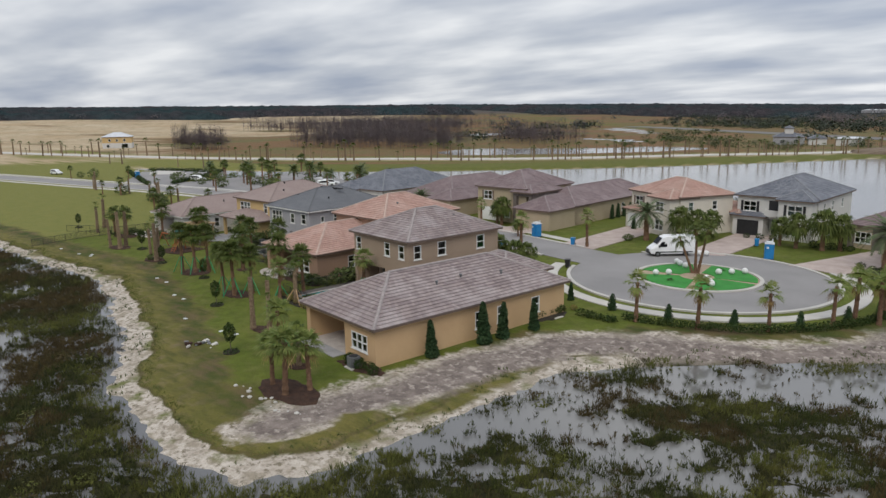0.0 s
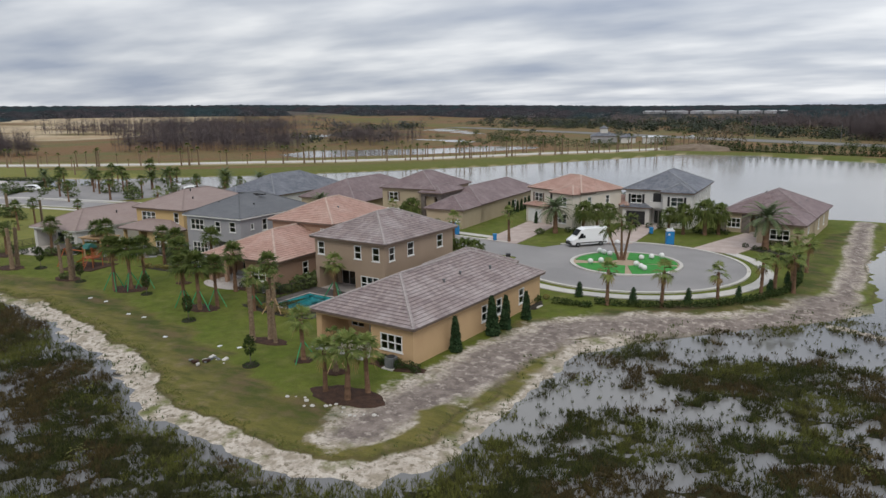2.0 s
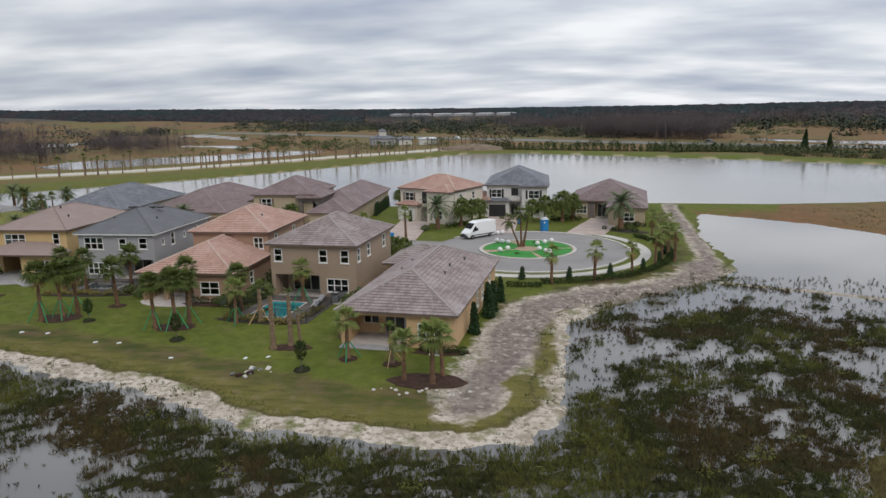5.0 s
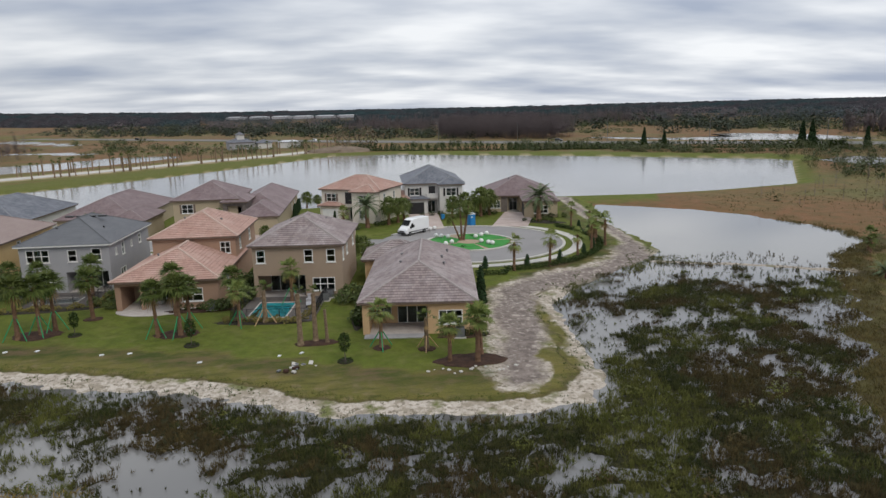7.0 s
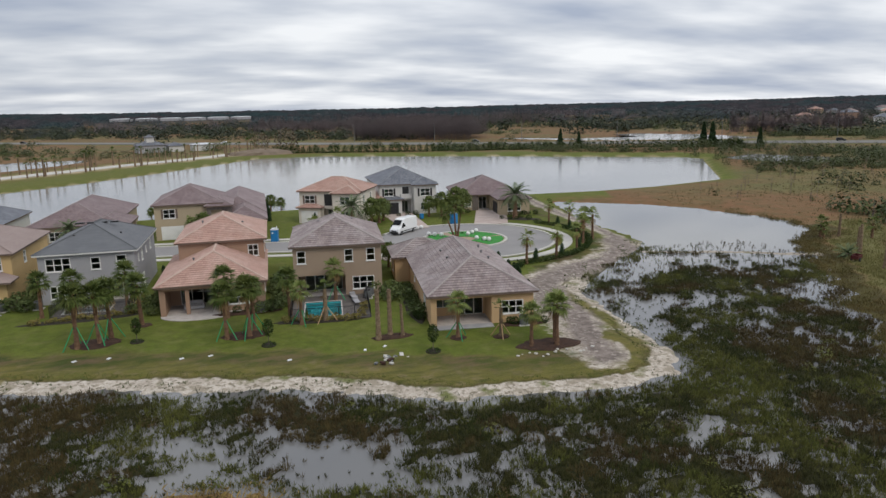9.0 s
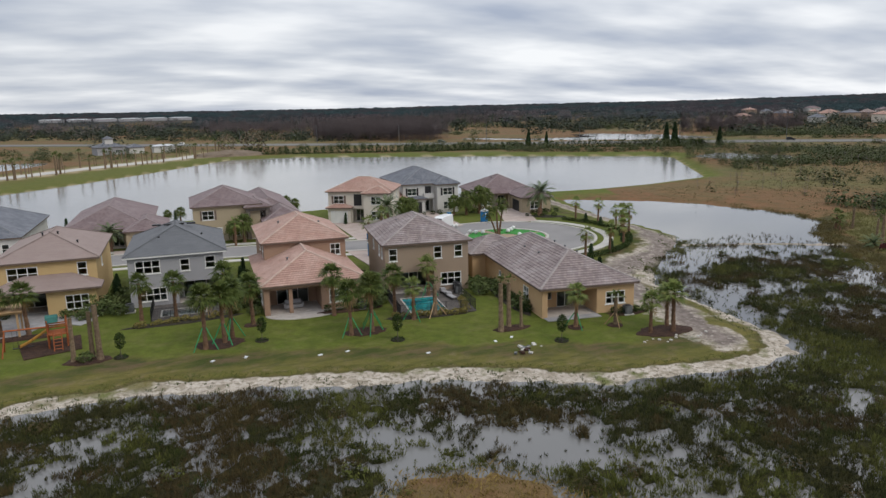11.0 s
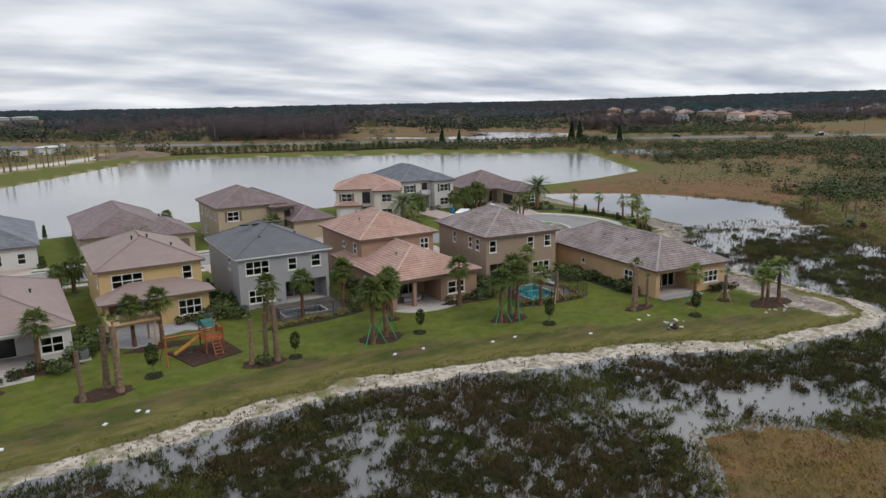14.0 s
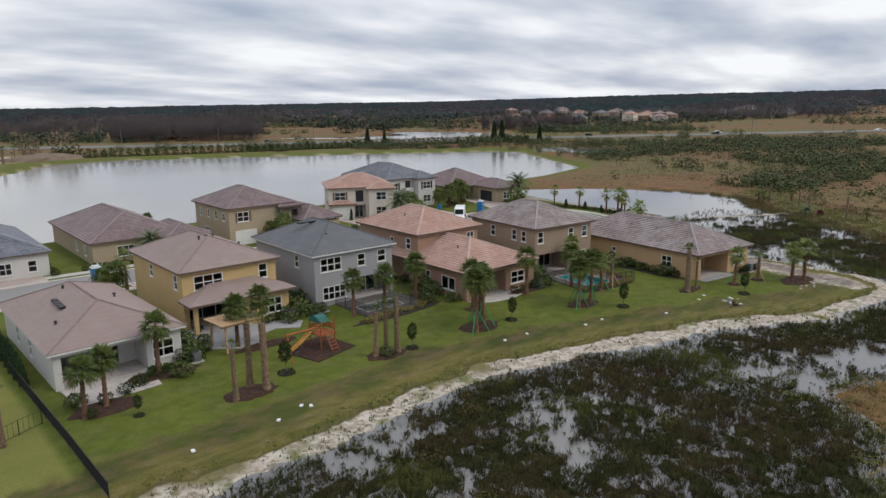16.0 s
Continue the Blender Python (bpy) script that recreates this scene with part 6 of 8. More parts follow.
# ---------------------------------------------------------------- marsh grass
def tufts(name, xy, heights, widths, blades, mat, label, category, seed, z_of, spread=0.28, lean=0.35):
    """Grass in tufts: each blade a bent pointed strip of two triangles."""
    r = np.random.default_rng(seed)
    n = len(xy)
    base = np.repeat(np.column_stack([xy, z_of]), blades, 0)
    h = np.repeat(heights, blades) * r.uniform(0.55, 1.1, n * blades)
    w = np.repeat(widths, blades) * r.uniform(0.7, 1.3, n * blades)
    a = r.uniform(0, math.tau, n * blades)
    off = r.normal(0, spread, (n * blades, 2)) * np.repeat(heights, blades)[:, None]
    base[:, :2] += off
    d = np.stack([np.cos(a), np.sin(a)], 1)
    l = r.uniform(0.1, 1.0, n * blades) * lean * h
    p0 = base.copy()
    p0[:, :2] -= d[:, ::-1] * np.array([-1, 1]) * w[:, None]
    p1 = base.copy()
    p1[:, :2] += d[:, ::-1] * np.array([-1, 1]) * w[:, None]
    m = base.copy()
    m[:, :2] += d * (0.3 * l)[:, None]
    m[:, 2] += 0.62 * h
    t = base.copy()
    t[:, :2] += d * l[:, None]
    t[:, 2] += h * 0.95
    V = np.stack([p0, p1, m + np.column_stack([d[:, ::-1] * np.array([-1, 1]) * (0.6 * w)[:, None], np.zeros(len(w))]), t], 1).reshape(-1, 3)
    i = np.arange(n * blades)[:, None] * 4
    F = np.concatenate([i + [0, 1, 2], i + [0, 2, 3]], 0)
    me = bpy.data.meshes.new(name)
    me.vertices.add(len(V))
    me.vertices.foreach_set("co", V.astype(np.float32).ravel())
    me.loops.add(len(F) * 3)
    me.loops.foreach_set("vertex_index", F.astype(np.int32).ravel())
    me.polygons.add(len(F))
    me.polygons.foreach_set("loop_start", (np.arange(len(F)) * 3).astype(np.int32))
    me.update(calc_edges=True)
    me.materials.append(M[mat])
    return tagged(new(name, me), label, category, kind="stuff")


def clumps(name, X, Y, Z, H, R, leaves, leaf, mat, label, category, seed, squash=0.5, low=0.0):
    """Many trees or shrubs far off, each a cloud of leaf clusters."""
    r = np.random.default_rng(seed)
    n = len(X)
    d = r.normal(0, 1, (n * leaves, 3))
    d /= np.linalg.norm(d, axis=1)[:, None]
    d *= r.uniform(0.55, 1.05, (n * leaves, 1))
    c = np.column_stack([np.repeat(X, leaves), np.repeat(Y, leaves), np.repeat(Z + H * (0.5 + low / 2), leaves)])
    c[:, 0] += d[:, 0] * np.repeat(R, leaves)
    c[:, 1] += d[:, 1] * np.repeat(R, leaves)
    c[:, 2] += d[:, 2] * np.repeat(H * (0.5 - low / 2), leaves)
    s = np.repeat(R, leaves) * leaf * r.uniform(0.6, 1.4, n * leaves)
    face = d + np.array([0, 0, 0.9]) + r.normal(0, 0.3, (n * leaves, 3))
    a = np.cross(face, r.normal(0, 1, (n * leaves, 3)))
    a /= np.linalg.norm(a, axis=1)[:, None]
    b = np.cross(a, face)
    b /= np.linalg.norm(b, axis=1)[:, None]
    V = np.stack([c - a * s[:, None], c + (a * 0.5 - b * 0.8) * s[:, None], c + (a * 0.5 + b * 0.8) * s[:, None]], 1).reshape(-1, 3)
    F = np.arange(n * leaves * 3).reshape(-1, 3)
    me = bpy.data.meshes.new(name)
    me.vertices.add(len(V))
    me.vertices.foreach_set("co", V.astype(np.float32).ravel())
    me.loops.add(len(F) * 3)
    me.loops.foreach_set("vertex_index", F.astype(np.int32).ravel())
    me.polygons.add(len(F))
    me.polygons.foreach_set("loop_start", (np.arange(len(F)) * 3).astype(np.int32))
    me.update(calc_edges=True)
    me.materials.append(M[mat])
    return tagged(new(name, me), label, category, kind="stuff")


def scatter(n, x0, x1, y0, y1, seed):
    r = np.random.default_rng(seed)
    return r.uniform(x0, x1, n), r.uniform(y0, y1, n), r


def bushlets(name, X, Y, H, stems, width, mat, label, seed, splay=0.45):
    """Fine-stemmed marsh plants: each a bunch of pointed stems spreading from one foot."""
    r = np.random.default_rng(seed)
    n = len(X) * stems
    h = np.repeat(H, stems) * r.uniform(0.5, 1.1, n)
    a, out = r.uniform(0, math.tau, n), r.uniform(0.05, 1.0, n) * splay
    foot = np.column_stack([np.repeat(X, stems) + np.cos(a) * out * h * 0.7, np.repeat(Y, stems) + np.sin(a) * out * h * 0.7, np.full(n, -0.66)])
    foot[:, 2] += h * r.uniform(0.0, 0.5, n)
    tip = foot + np.column_stack([np.cos(a) * out * h, np.sin(a) * out * h, h * 0.6])
    b = r.uniform(0, math.tau, n)
    side = np.column_stack([np.cos(b), np.sin(b), np.zeros(n)]) * (width * r.uniform(0.7, 1.4, n))[:, None]
    V = np.stack([foot + side, foot - side, tip], 1).reshape(-1, 3)
    me = bpy.data.meshes.new(name)
    me.vertices.add(len(V))
    me.vertices.foreach_set("co", V.astype(np.float32).ravel())
    me.loops.add(n * 3)
    me.loops.foreach_set("vertex_index", np.arange(n * 3, dtype=np.int32))
    me.polygons.add(n)
    me.polygons.foreach_set("loop_start", (np.arange(n) * 3).astype(np.int32))
    me.update(calc_edges=True)
    me.materials.append(M[mat])
    return tagged(new(name, me), label, "grass", kind="stuff")


for seed, box_, n, stems, fine, tall in ((51, (-135, 14, -6, 66), 182000, 10, 0.026, 1.0), (52, (-320, -120, -60, 34), 16000, 8, 0.08, 1.6), (53, (-140, -14, -80, -6), 15000, 8, 0.08, 1.6)):
    X, Y, r = scatter(n, *box_, seed)
    cover = marsh_cover(X, Y)
    _, mm, _, _ = land_height(X, Y)
    margin = (1 - ramp01(-mm, 0.2, 2.4)) * ramp01(fractal(X + 30, Y, 4.0, 3), 0.42, 0.60)
    keep = (mm < 0.4) & (r.random(n) < np.maximum(cover * np.where(mm < -0.4, 1, 0.35), 0.75 * margin) + 0.05)
    X, Y, margin, cover = X[keep], Y[keep], margin[keep], cover[keep]
    kind_ = fractal(X + 200, Y - 70, 5.5, 3) + r.normal(0, 0.035, len(X))
    size_ = tall * r.uniform(0.30, 0.62, len(X)) * (0.55 + 0.6 * fractal(X, Y, 2.4, 2) + 0.3 * cover)
    brown = (kind_ < 0.415) | ((margin > 0.5) & (kind_ < 0.50))
    olive = ~brown & ((kind_ > 0.60) | (margin > 0.6))
    for sel, mat, label in ((~brown & ~olive, "marsh_leaf", "dark green bushy marsh plants standing in water"), (brown, "marsh_brown", "brown withered marsh plants standing in water"),
                            (olive, "marsh_olive", "olive-yellow marsh weeds near the bank")):
        bushlets("marsh_grass", X[sel], Y[sel], size_[sel], stems, fine, mat, label, seed)

# low bushes in the marsh and round the brown islet
X, Y, r = scatter(3200, -125, 6, 0, 60, 58)
_, mm, _, _ = land_height(X, Y)
cover = marsh_cover(X, Y)
isle = inside(ISLE, X, Y)
keep = (r.random(len(X)) < np.where(np.abs(isle) < 1.6, 0.22, np.where((mm < 0) & (cover > 0.6), 0.10, np.where((mm > -1.6) & (mm < 0.3), 0.10, 0.0)))) & (mm < 2.5)
X, Y = X[keep], Y[keep]
Hh = r.uniform(0.35, 1.0, len(X))
half = r.random(len(X)) < 0.5
for sel, mat, label in ((half, "marsh_olive", "low olive bushes among the marsh grass"), (~half, "marsh_brown", "low brown bushes among the marsh grass")):
    clumps("marsh_bushes", X[sel], Y[sel], land_height(X[sel], Y[sel])[0] - 0.1, Hh[sel], Hh[sel] * r.uniform(0.7, 1.4, sel.sum()), 110, 0.11, mat, label, "bushes", 59)

# dry grass on the brown islet and the far bank
X, Y, r = scatter(60000, -24, 44, 0, 110, 61)
z, mm, lk, _ = land_height(X, Y)
east = (X > (Y - 20) * 0.62 - 14) & (mm > 0.1) & (X > -16) & (near_line(TRACK, X, Y) > 9) & (r.random(len(X)) < 0.35 + 0.65 * ramp01(fractal(X, Y, 4), 0.4, 0.6))
rim = mm + r.normal(0, 0.5, len(X))
for sel, mat, tall, label in ((east & (rim < np.where(Y > 60, 1.5, 4)), "rim_leaf", 0.5, "matted dark brown grass along the marsh edge"), (east & (rim > 4.9) & (rim < 11) & (Y < 72), "bank_leaf", 0.45, "pale olive grass along the bank"), (east & ((rim > 11) | ((rim > 1.5) & (Y > 60))) & (X < 30), "wild_leaf", 0.4, "dry brown grass behind the bank")):
    tufts("dry_grass", np.column_stack([X, Y])[sel], tall * r.uniform(0.5, 1.2, sel.sum()), np.full(sel.sum(), 0.028), 6, mat, label, "grass", 62, z[sel] - 0.05, 0.6, 0.8)
X, Y, r = scatter(11000, -92, -50, -18, 15, 67)
z, mm, lk, _ = land_height(X, Y)
keep = (inside(ISLE, X, Y) > -1) & (mm > -0.3)
tufts("islet_grass", np.column_stack([X, Y])[keep], r.uniform(0.15, 0.42, keep.sum()) * (0.6 + 0.8 * fractal(X[keep], Y[keep], 3)), np.full(keep.sum(), 0.03), 5, "isle_leaf", "matted ochre grass on the islet", "grass", 68, z[keep] - 0.03, 0.9, 1.2)
# weeds on the sandy bank
X, Y, r = scatter(26000, -124, 4, 14, 72, 63)
z, mm, lk, _ = land_height(X, Y)
keep = (mm > 0.1) & (mm < 3.6) & (r.random(len(X)) < ramp01(fractal(X, Y, 2.2), 0.50, 0.64))
tufts("bank_weeds", np.column_stack([X, Y])[keep], r.uniform(0.12, 0.35, keep.sum()), np.full(keep.sum(), 0.03), 5, "shrub_leaf", "low green weeds on the sandy bank", "grass", 64, z[keep] - 0.02)
# short uneven lawn blades, thickest at the lawn's ragged edge
X, Y, r = scatter(120000, -124, -22, 18, 60, 65)
z, mm, lk, _ = land_height(X, Y)
keep = (mm > 3.0) & (r.random(len(X)) < np.where(mm < 4.2, 0.9, 0.0)) & (near_line(TRACK, X, Y) > 3.2)
tufts("lawn_tufts", np.column_stack([X, Y])[keep], r.uniform(0.05, 0.13, keep.sum()), np.full(keep.sum(), 0.025), 4, "lawn_blade", "uneven tufts of mown lawn grass", "grass", 66, z[keep] - 0.01, 0.8, 0.6)


# ---------------------------------------------------------------- fields and woods
def bare_woods(name, X, Y, H, seed, label, twigs=16, mat="bare_twig", width=0.16):
    """Leafless trees: a pointed stem and many rising twigs."""
    r = np.random.default_rng(seed)
    n = len(X)
    V, F = [], []
    T = twigs + 2
    z = hill(X, Y) - 0.3
    root = np.column_stack([X, Y, z])
    P = []
    for k in range(T):
        a = r.uniform(0, math.tau, n)
        if k < 2:
            p, q, w = root.copy(), root + np.column_stack([np.zeros(n), np.zeros(n), H]), np.full(n, width * 1.6)
        else:
            t = r.uniform(0.2, 0.85, n)
            p = root + np.column_stack([np.zeros(n), np.zeros(n), H * t])
            L = H * r.uniform(0.12, 0.30, n) * (1.1 - 0.6 * t)
            q = p + np.column_stack([np.cos(a) * L * 0.8, np.sin(a) * L * 0.8, L * r.uniform(0.5, 1.2, n)])
            w = np.full(n, width)
        side = np.column_stack([-np.sin(a + k), np.cos(a + k), np.zeros(n)]) * w[:, None]
        P.append(np.stack([p - side, p + side, q], 1))
    V = np.concatenate(P, 0).reshape(-1, 3)
    me = bpy.data.meshes.new(name)
    me.from_pydata(V, [], np.arange(len(V)).reshape(-1, 3))
    me.materials.append(M[mat])
    return tagged(new(name, me), label, "woods", kind="stuff")


def polygon_scatter(poly, n, seed):
    xs, ys = [p[0] for p in poly], [p[1] for p in poly]
    X, Y, r = scatter(n, min(xs), max(xs), min(ys), max(ys), seed)
    k = inside(poly, X, Y) > 0
    return X[k], Y[k], r


CYPRESS = [([(-330, 232), (-262, 248), (-240, 268), (-250, 300), (-330, 330), (-370, 300)], 330, 16), ([(8, 445), (72, 392), (100, 430), (60, 500), (20, 500)], 620, 17),
           ([(-270, 330), (-205, 308), (-215, 360), (-300, 420)], 180, 14), ([(-385, 190), (-345, 186), (-345, 205), (-385, 210)], 60, 15), ([(-700, 420), (-420, 380), (-480, 600), (-700, 640)], 420, 17),
           ([(90, 640), (200, 620), (330, 700), (280, 860), (90, 800)], 260, 16), ([(520, 330), (640, 240), (760, 330), (640, 440)], 300, 17), ([(248, 376), (282, 394), (328, 352), (312, 322), (268, 346)], 210, 16), ([(-60, 600), (40, 565), (60, 700), (-40, 760)], 230, 16)]
for k, (poly, n, hh) in enumerate(CYPRESS):
    X, Y, r = polygon_scatter(poly, n * 2, 70 + k)
    near = k < 4
    bare_woods("bare_cypress_woods", X, Y, r.uniform(0.6, 1.1, len(X)) * hh, 80 + k, "stand of leafless reddish-grey cypress trees", 40 if near else 20, width=0.06 if near else 0.13)
    hs = r.uniform(0.5, 0.95, len(X)) * hh * (1 - 0.35 * fractal(X, Y, 25, 2))
    clumps("bare_cypress_crowns", X + 1.5, Y + 1.0, hill(X, Y) - 0.3, hs, hs * 0.28, 70 if near else 26, 0.09 if near else 0.17, "bare_twig", "misty crowns of leafless cypress trees", "woods", 180 + k, low=0.25)

# woodland towards the horizon: a continuous canopy with clearings, and single trees before it
def canopy(name, label):
    az, D = np.meshgrid(np.radians(np.arange(-100, 100.01, 0.14)), 900 * 1.021 ** np.arange(68))
    X, Y = -40 + D * np.sin(az), D * np.cos(az)
    belt = fractal(X, Y, 420, 3)
    cover = np.where(D > 1700, 1.0, np.where(D > 1250, ramp01(belt, 0.32, 0.42), ramp01(belt, 0.47, 0.55)))
    cover = cover * ramp01(near_line(HIGHWAY, X, Y), 40, 70) * (1 - masks_bare_guess(X, Y)) * ramp01(D, 900, 960)
    cover = cover * np.where((np.degrees(az) > -12.5) & (np.degrees(az) < -0.5), ramp01(D, 1350, 1380), 1)
    tall = 5 + 7 * fractal(X, Y, 90, 2) + 9 * (fractal(X, Y, 17, 2) - 0.4) + 4 * (wave(X + 5, Y, 7) - 0.5)
    Z = hill(X, Y) - 4 + cover * (tall + 4)
    rows, cols = X.shape
    i = np.arange(rows * cols).reshape(rows, cols)
    F = np.stack([i[:-1, :-1], i[1:, :-1], i[1:, 1:], i[:-1, 1:]], -1).reshape(-1, 4)
    me = bpy.data.meshes.new(name)
    me.from_pydata(np.stack([X, Y, Z], -1).reshape(-1, 3), [], F)
    me.shade_smooth()
    m, nodes, links, sh = material("hazed_woodland_canopy")
    # distance haze is painted in as a blue-grey canopy colour
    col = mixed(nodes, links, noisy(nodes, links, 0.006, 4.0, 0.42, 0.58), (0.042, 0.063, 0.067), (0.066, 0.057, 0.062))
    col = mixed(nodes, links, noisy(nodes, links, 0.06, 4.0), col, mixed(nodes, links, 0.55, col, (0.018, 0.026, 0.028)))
    links.new(col, sh.inputs["Base Color"])
    sh.inputs["Roughness"].default_value, sh.inputs["Specular IOR Level"].default_value = 1.0, 0.0
    bumped(nodes, links, sh, noisy(nodes, links, 0.15, 4.0), 1.0, 4.0)
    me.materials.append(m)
    return tagged(new(name, me), label, "woods", kind="stuff")


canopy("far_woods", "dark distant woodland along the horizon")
X, Y, r = scatter(5200, -1500, 1500, 100, 1250, 90)
D = np.hypot(X + 40, Y)
keep = (D > 700) & (D < 1250) & (r.random(len(X)) < 0.06 + 0.9 * ramp01(fractal(X, Y, 420, 3), 0.42, 0.52)) & (near_line(HIGHWAY, X, Y) > 40) & (masks_bare_guess(X, Y) < 0.5)
X, Y = X[keep], Y[keep]
Hh = r.uniform(7, 14, len(X))
bare_ = fractal(X + 700, Y, 160, 2) + r.normal(0, 0.05, len(X)) > 0.53
for k, (sel, mat) in enumerate(((~bare_, "hazed_leaf"), (bare_, "bare_twig"))):
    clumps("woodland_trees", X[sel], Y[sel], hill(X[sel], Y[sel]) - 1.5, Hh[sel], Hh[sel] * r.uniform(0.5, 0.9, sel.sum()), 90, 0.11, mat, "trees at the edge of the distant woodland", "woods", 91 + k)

# scrub on the brown fields
X, Y, r = scatter(30000, -500, 760, 30, 900, 95)
D = np.hypot(X + 40, Y)
den = fractal(X, Y, np.where(D < 330, 34.0, 70.0), 3)
lk = -inside(LAKE, X, Y)
zz, mm, _, pd = land_height(X, Y)
ok = (lk > 30) & (pd > 5) & (mm > 8) & (near_line(HIGHWAY, X, Y) > 22) & (near_line(ENTRY, X, Y) > 22) & ((X > 26) | (Y > 330))
ok &= r.random(len(X)) < np.where((X > 20) & (Y < 330), 0.95 * ramp01(den, 0.47, 0.54) + 0.006, 0.7 * ramp01(den, 0.47, 0.58))
X, Y, D, zz = X[ok], Y[ok], D[ok], zz[ok]
big_ = r.random(len(X)) < np.where(D < 330, 0.14, 0.2)
Hh = np.where(big_, r.uniform(2.8, 6.0, len(X)), r.uniform(0.8, 2.4, len(X)))
Rr = Hh * r.uniform(0.55, 1.0, len(X))
for sel, leaves, leaf in ((big_ & (D < 420), 260, 0.085), (big_ & (D >= 420), 90, 0.14), (~big_, 40, 0.19)):
    clumps("scrub", X[sel], Y[sel], zz[sel] - 0.1 - 0.15 * Hh[sel], Hh[sel], Rr[sel], leaves, leaf, "scrub_leaf", "scattered dark green scrub on brown fields", "scrub", 96 + leaves)
X, Y, r = scatter(9000, 30, 330, 60, 330, 106)
zz, mm, _, pd = land_height(X, Y)
lk = -inside(LAKE, X, Y)
den = fractal(X, Y * 1.5, 46, 3)
ok = (lk > 18) & (pd > 3) & (mm > 12) & (near_line(HIGHWAY, X, Y) > np.where(X > 100, 58, 30)) & (r.random(len(X)) < 0.9 * ramp01(den + 0.10 * ramp01(X + Y, 250, 330), 0.50, 0.57) + 0.01)
X, Y, zz = X[ok], Y[ok], zz[ok]
Hh = r.uniform(1.2, 3.6, len(X))
clumps("thicket", X, Y, zz - 0.5, Hh + 0.4, Hh * r.uniform(0.6, 1.0, len(X)), 70, 0.14, "scrub_leaf", "dense dark green thickets on the brown field", "scrub", 107)
# broad dark trees standing singly and in belts beyond the highway
X, Y, r = scatter(7600, -420, 980, 300, 1000, 104)
D = np.hypot(X + 40, Y)
suburb = inside([(330, 330), (440, 250), (900, 420), (980, 760), (700, 800), (420, 480)], X, Y)
ok = (near_line(HIGHWAY, X, Y) > 34) & (land_height(X, Y)[3] > 8) & (-inside(LAKE, X, Y) > 60) & (D > 420) & (near_line(ENTRY, X, Y) > 40)
ok &= (r.random(len(X)) < np.where(suburb > 0, 0.6, 0.85 * ramp01(fractal(X, Y * 1.8, 110, 3), 0.46, 0.55))) & (masks_bare_guess(X, Y) < 0.5)
X, Y = np.append(X[ok], [233, 248, 261, 152, 164, 205, 215, 207, 119, 160, 176]), np.append(Y[ok], [606, 587, 569, 535, 621, 578, 547, 488, 497, 560, 600])
Hh = np.append(r.uniform(4, 9, ok.sum()), r.uniform(9, 13, 11))
clumps("field_trees", X, Y, hill(X, Y) - 1.2, Hh, Hh * r.uniform(0.55, 0.95, len(X)), 58, 0.15, "field_tree_leaf", "broad dark green trees on the fields", "trees", 105)
X, Y, r = scatter(330, 40, 210, 60, 250, 97)
ok = (-inside(LAKE, X, Y) > 14) & (land_height(X, Y)[1] > 6)
bare_woods("bare_saplings", X[ok], Y[ok], r.uniform(2.5, 6.0, ok.sum()), 98, "thin leafless saplings on the brown field", 16, width=0.035)
# dry grass over the nearer brown field
X, Y, r = scatter(15000, 20, 190, 40, 260, 99)
zz, mm, lkd, _ = land_height(X, Y)
ok = (lkd > 16) & (mm > 2) & (r.random(len(X)) < 0.25 + 0.75 * ramp01(fractal(X, Y, 14), 0.4, 0.6))
tufts("field_grass", np.column_stack([X, Y])[ok], r.uniform(0.25, 0.6, ok.sum()), np.full(ok.sum(), 0.06), 4, "wild_leaf", "rough dry grass of the brown field", "grass", 100, zz[ok] - 0.05, 0.6)

# trees and clipped shrubs along the far bank of the lake
lrnd = random.Random(15)
far_hedge = smooth_line([(-48, 334), (20, 306), (90, 284), (139, 262), (156, 244)], 22)
t0 = shrub(45, 1.2, 3.4, 0.34, "hedge_leaf", "dark green screening tree along the lake bank", "bank_tree", 150, "trees along the lake bank")
plant(t0, [(p.x, p.y) for p in far_hedge[::1]], lrnd, 0.75, 1.2)
X, Y = np.array([p.x for p in smooth_line(far_hedge[::8], 30)]), np.array([p.y for p in smooth_line(far_hedge[::8], 30)])
clumps("bank_hedge", X + 1.5, Y - 3.0, np.full(len(X), -0.3), np.full(len(X), 1.7), np.full(len(X), 1.0), 30, 0.3, "hedge_leaf", "clipped dark hedge along the lake bank", "hedge", 101)
t1 = conifer("bank_cypress", 10.5, 1.9, 46, 0.5, "tall dark tree on the lake bank", "tall trees of the lake bank")
plant(t1, [(92, 300, 0.8), (101, 297, 0.75), (149, 262), (151, 258, 1.1), (168, 246, 0.8)], lrnd)
X, Y, r = polygon_scatter([(112, 226), (150, 262), (170, 240), (140, 180), (110, 150), (84, 138), (78, 148)], 210, 102)
clumps("bank_thicket", X, Y, np.full(len(X), -0.2), r.uniform(2, 6.5, len(X)), r.uniform(0.8, 2.2, len(X)), 160, 0.12, "scrub_leaf", "thicket of shrubs east of the lake", "scrub", 103)
# trees at the mound by the lake's head
oak = shrub(47, 5.0, 9.0, 0.6, "bare_oak", "half-bare spreading tree beside the lake", "roadside_tree", 420, "trees by the lake head")
plant(oak, [(-41, 352, 1.15), (-54, 360, 1.1)], lrnd)

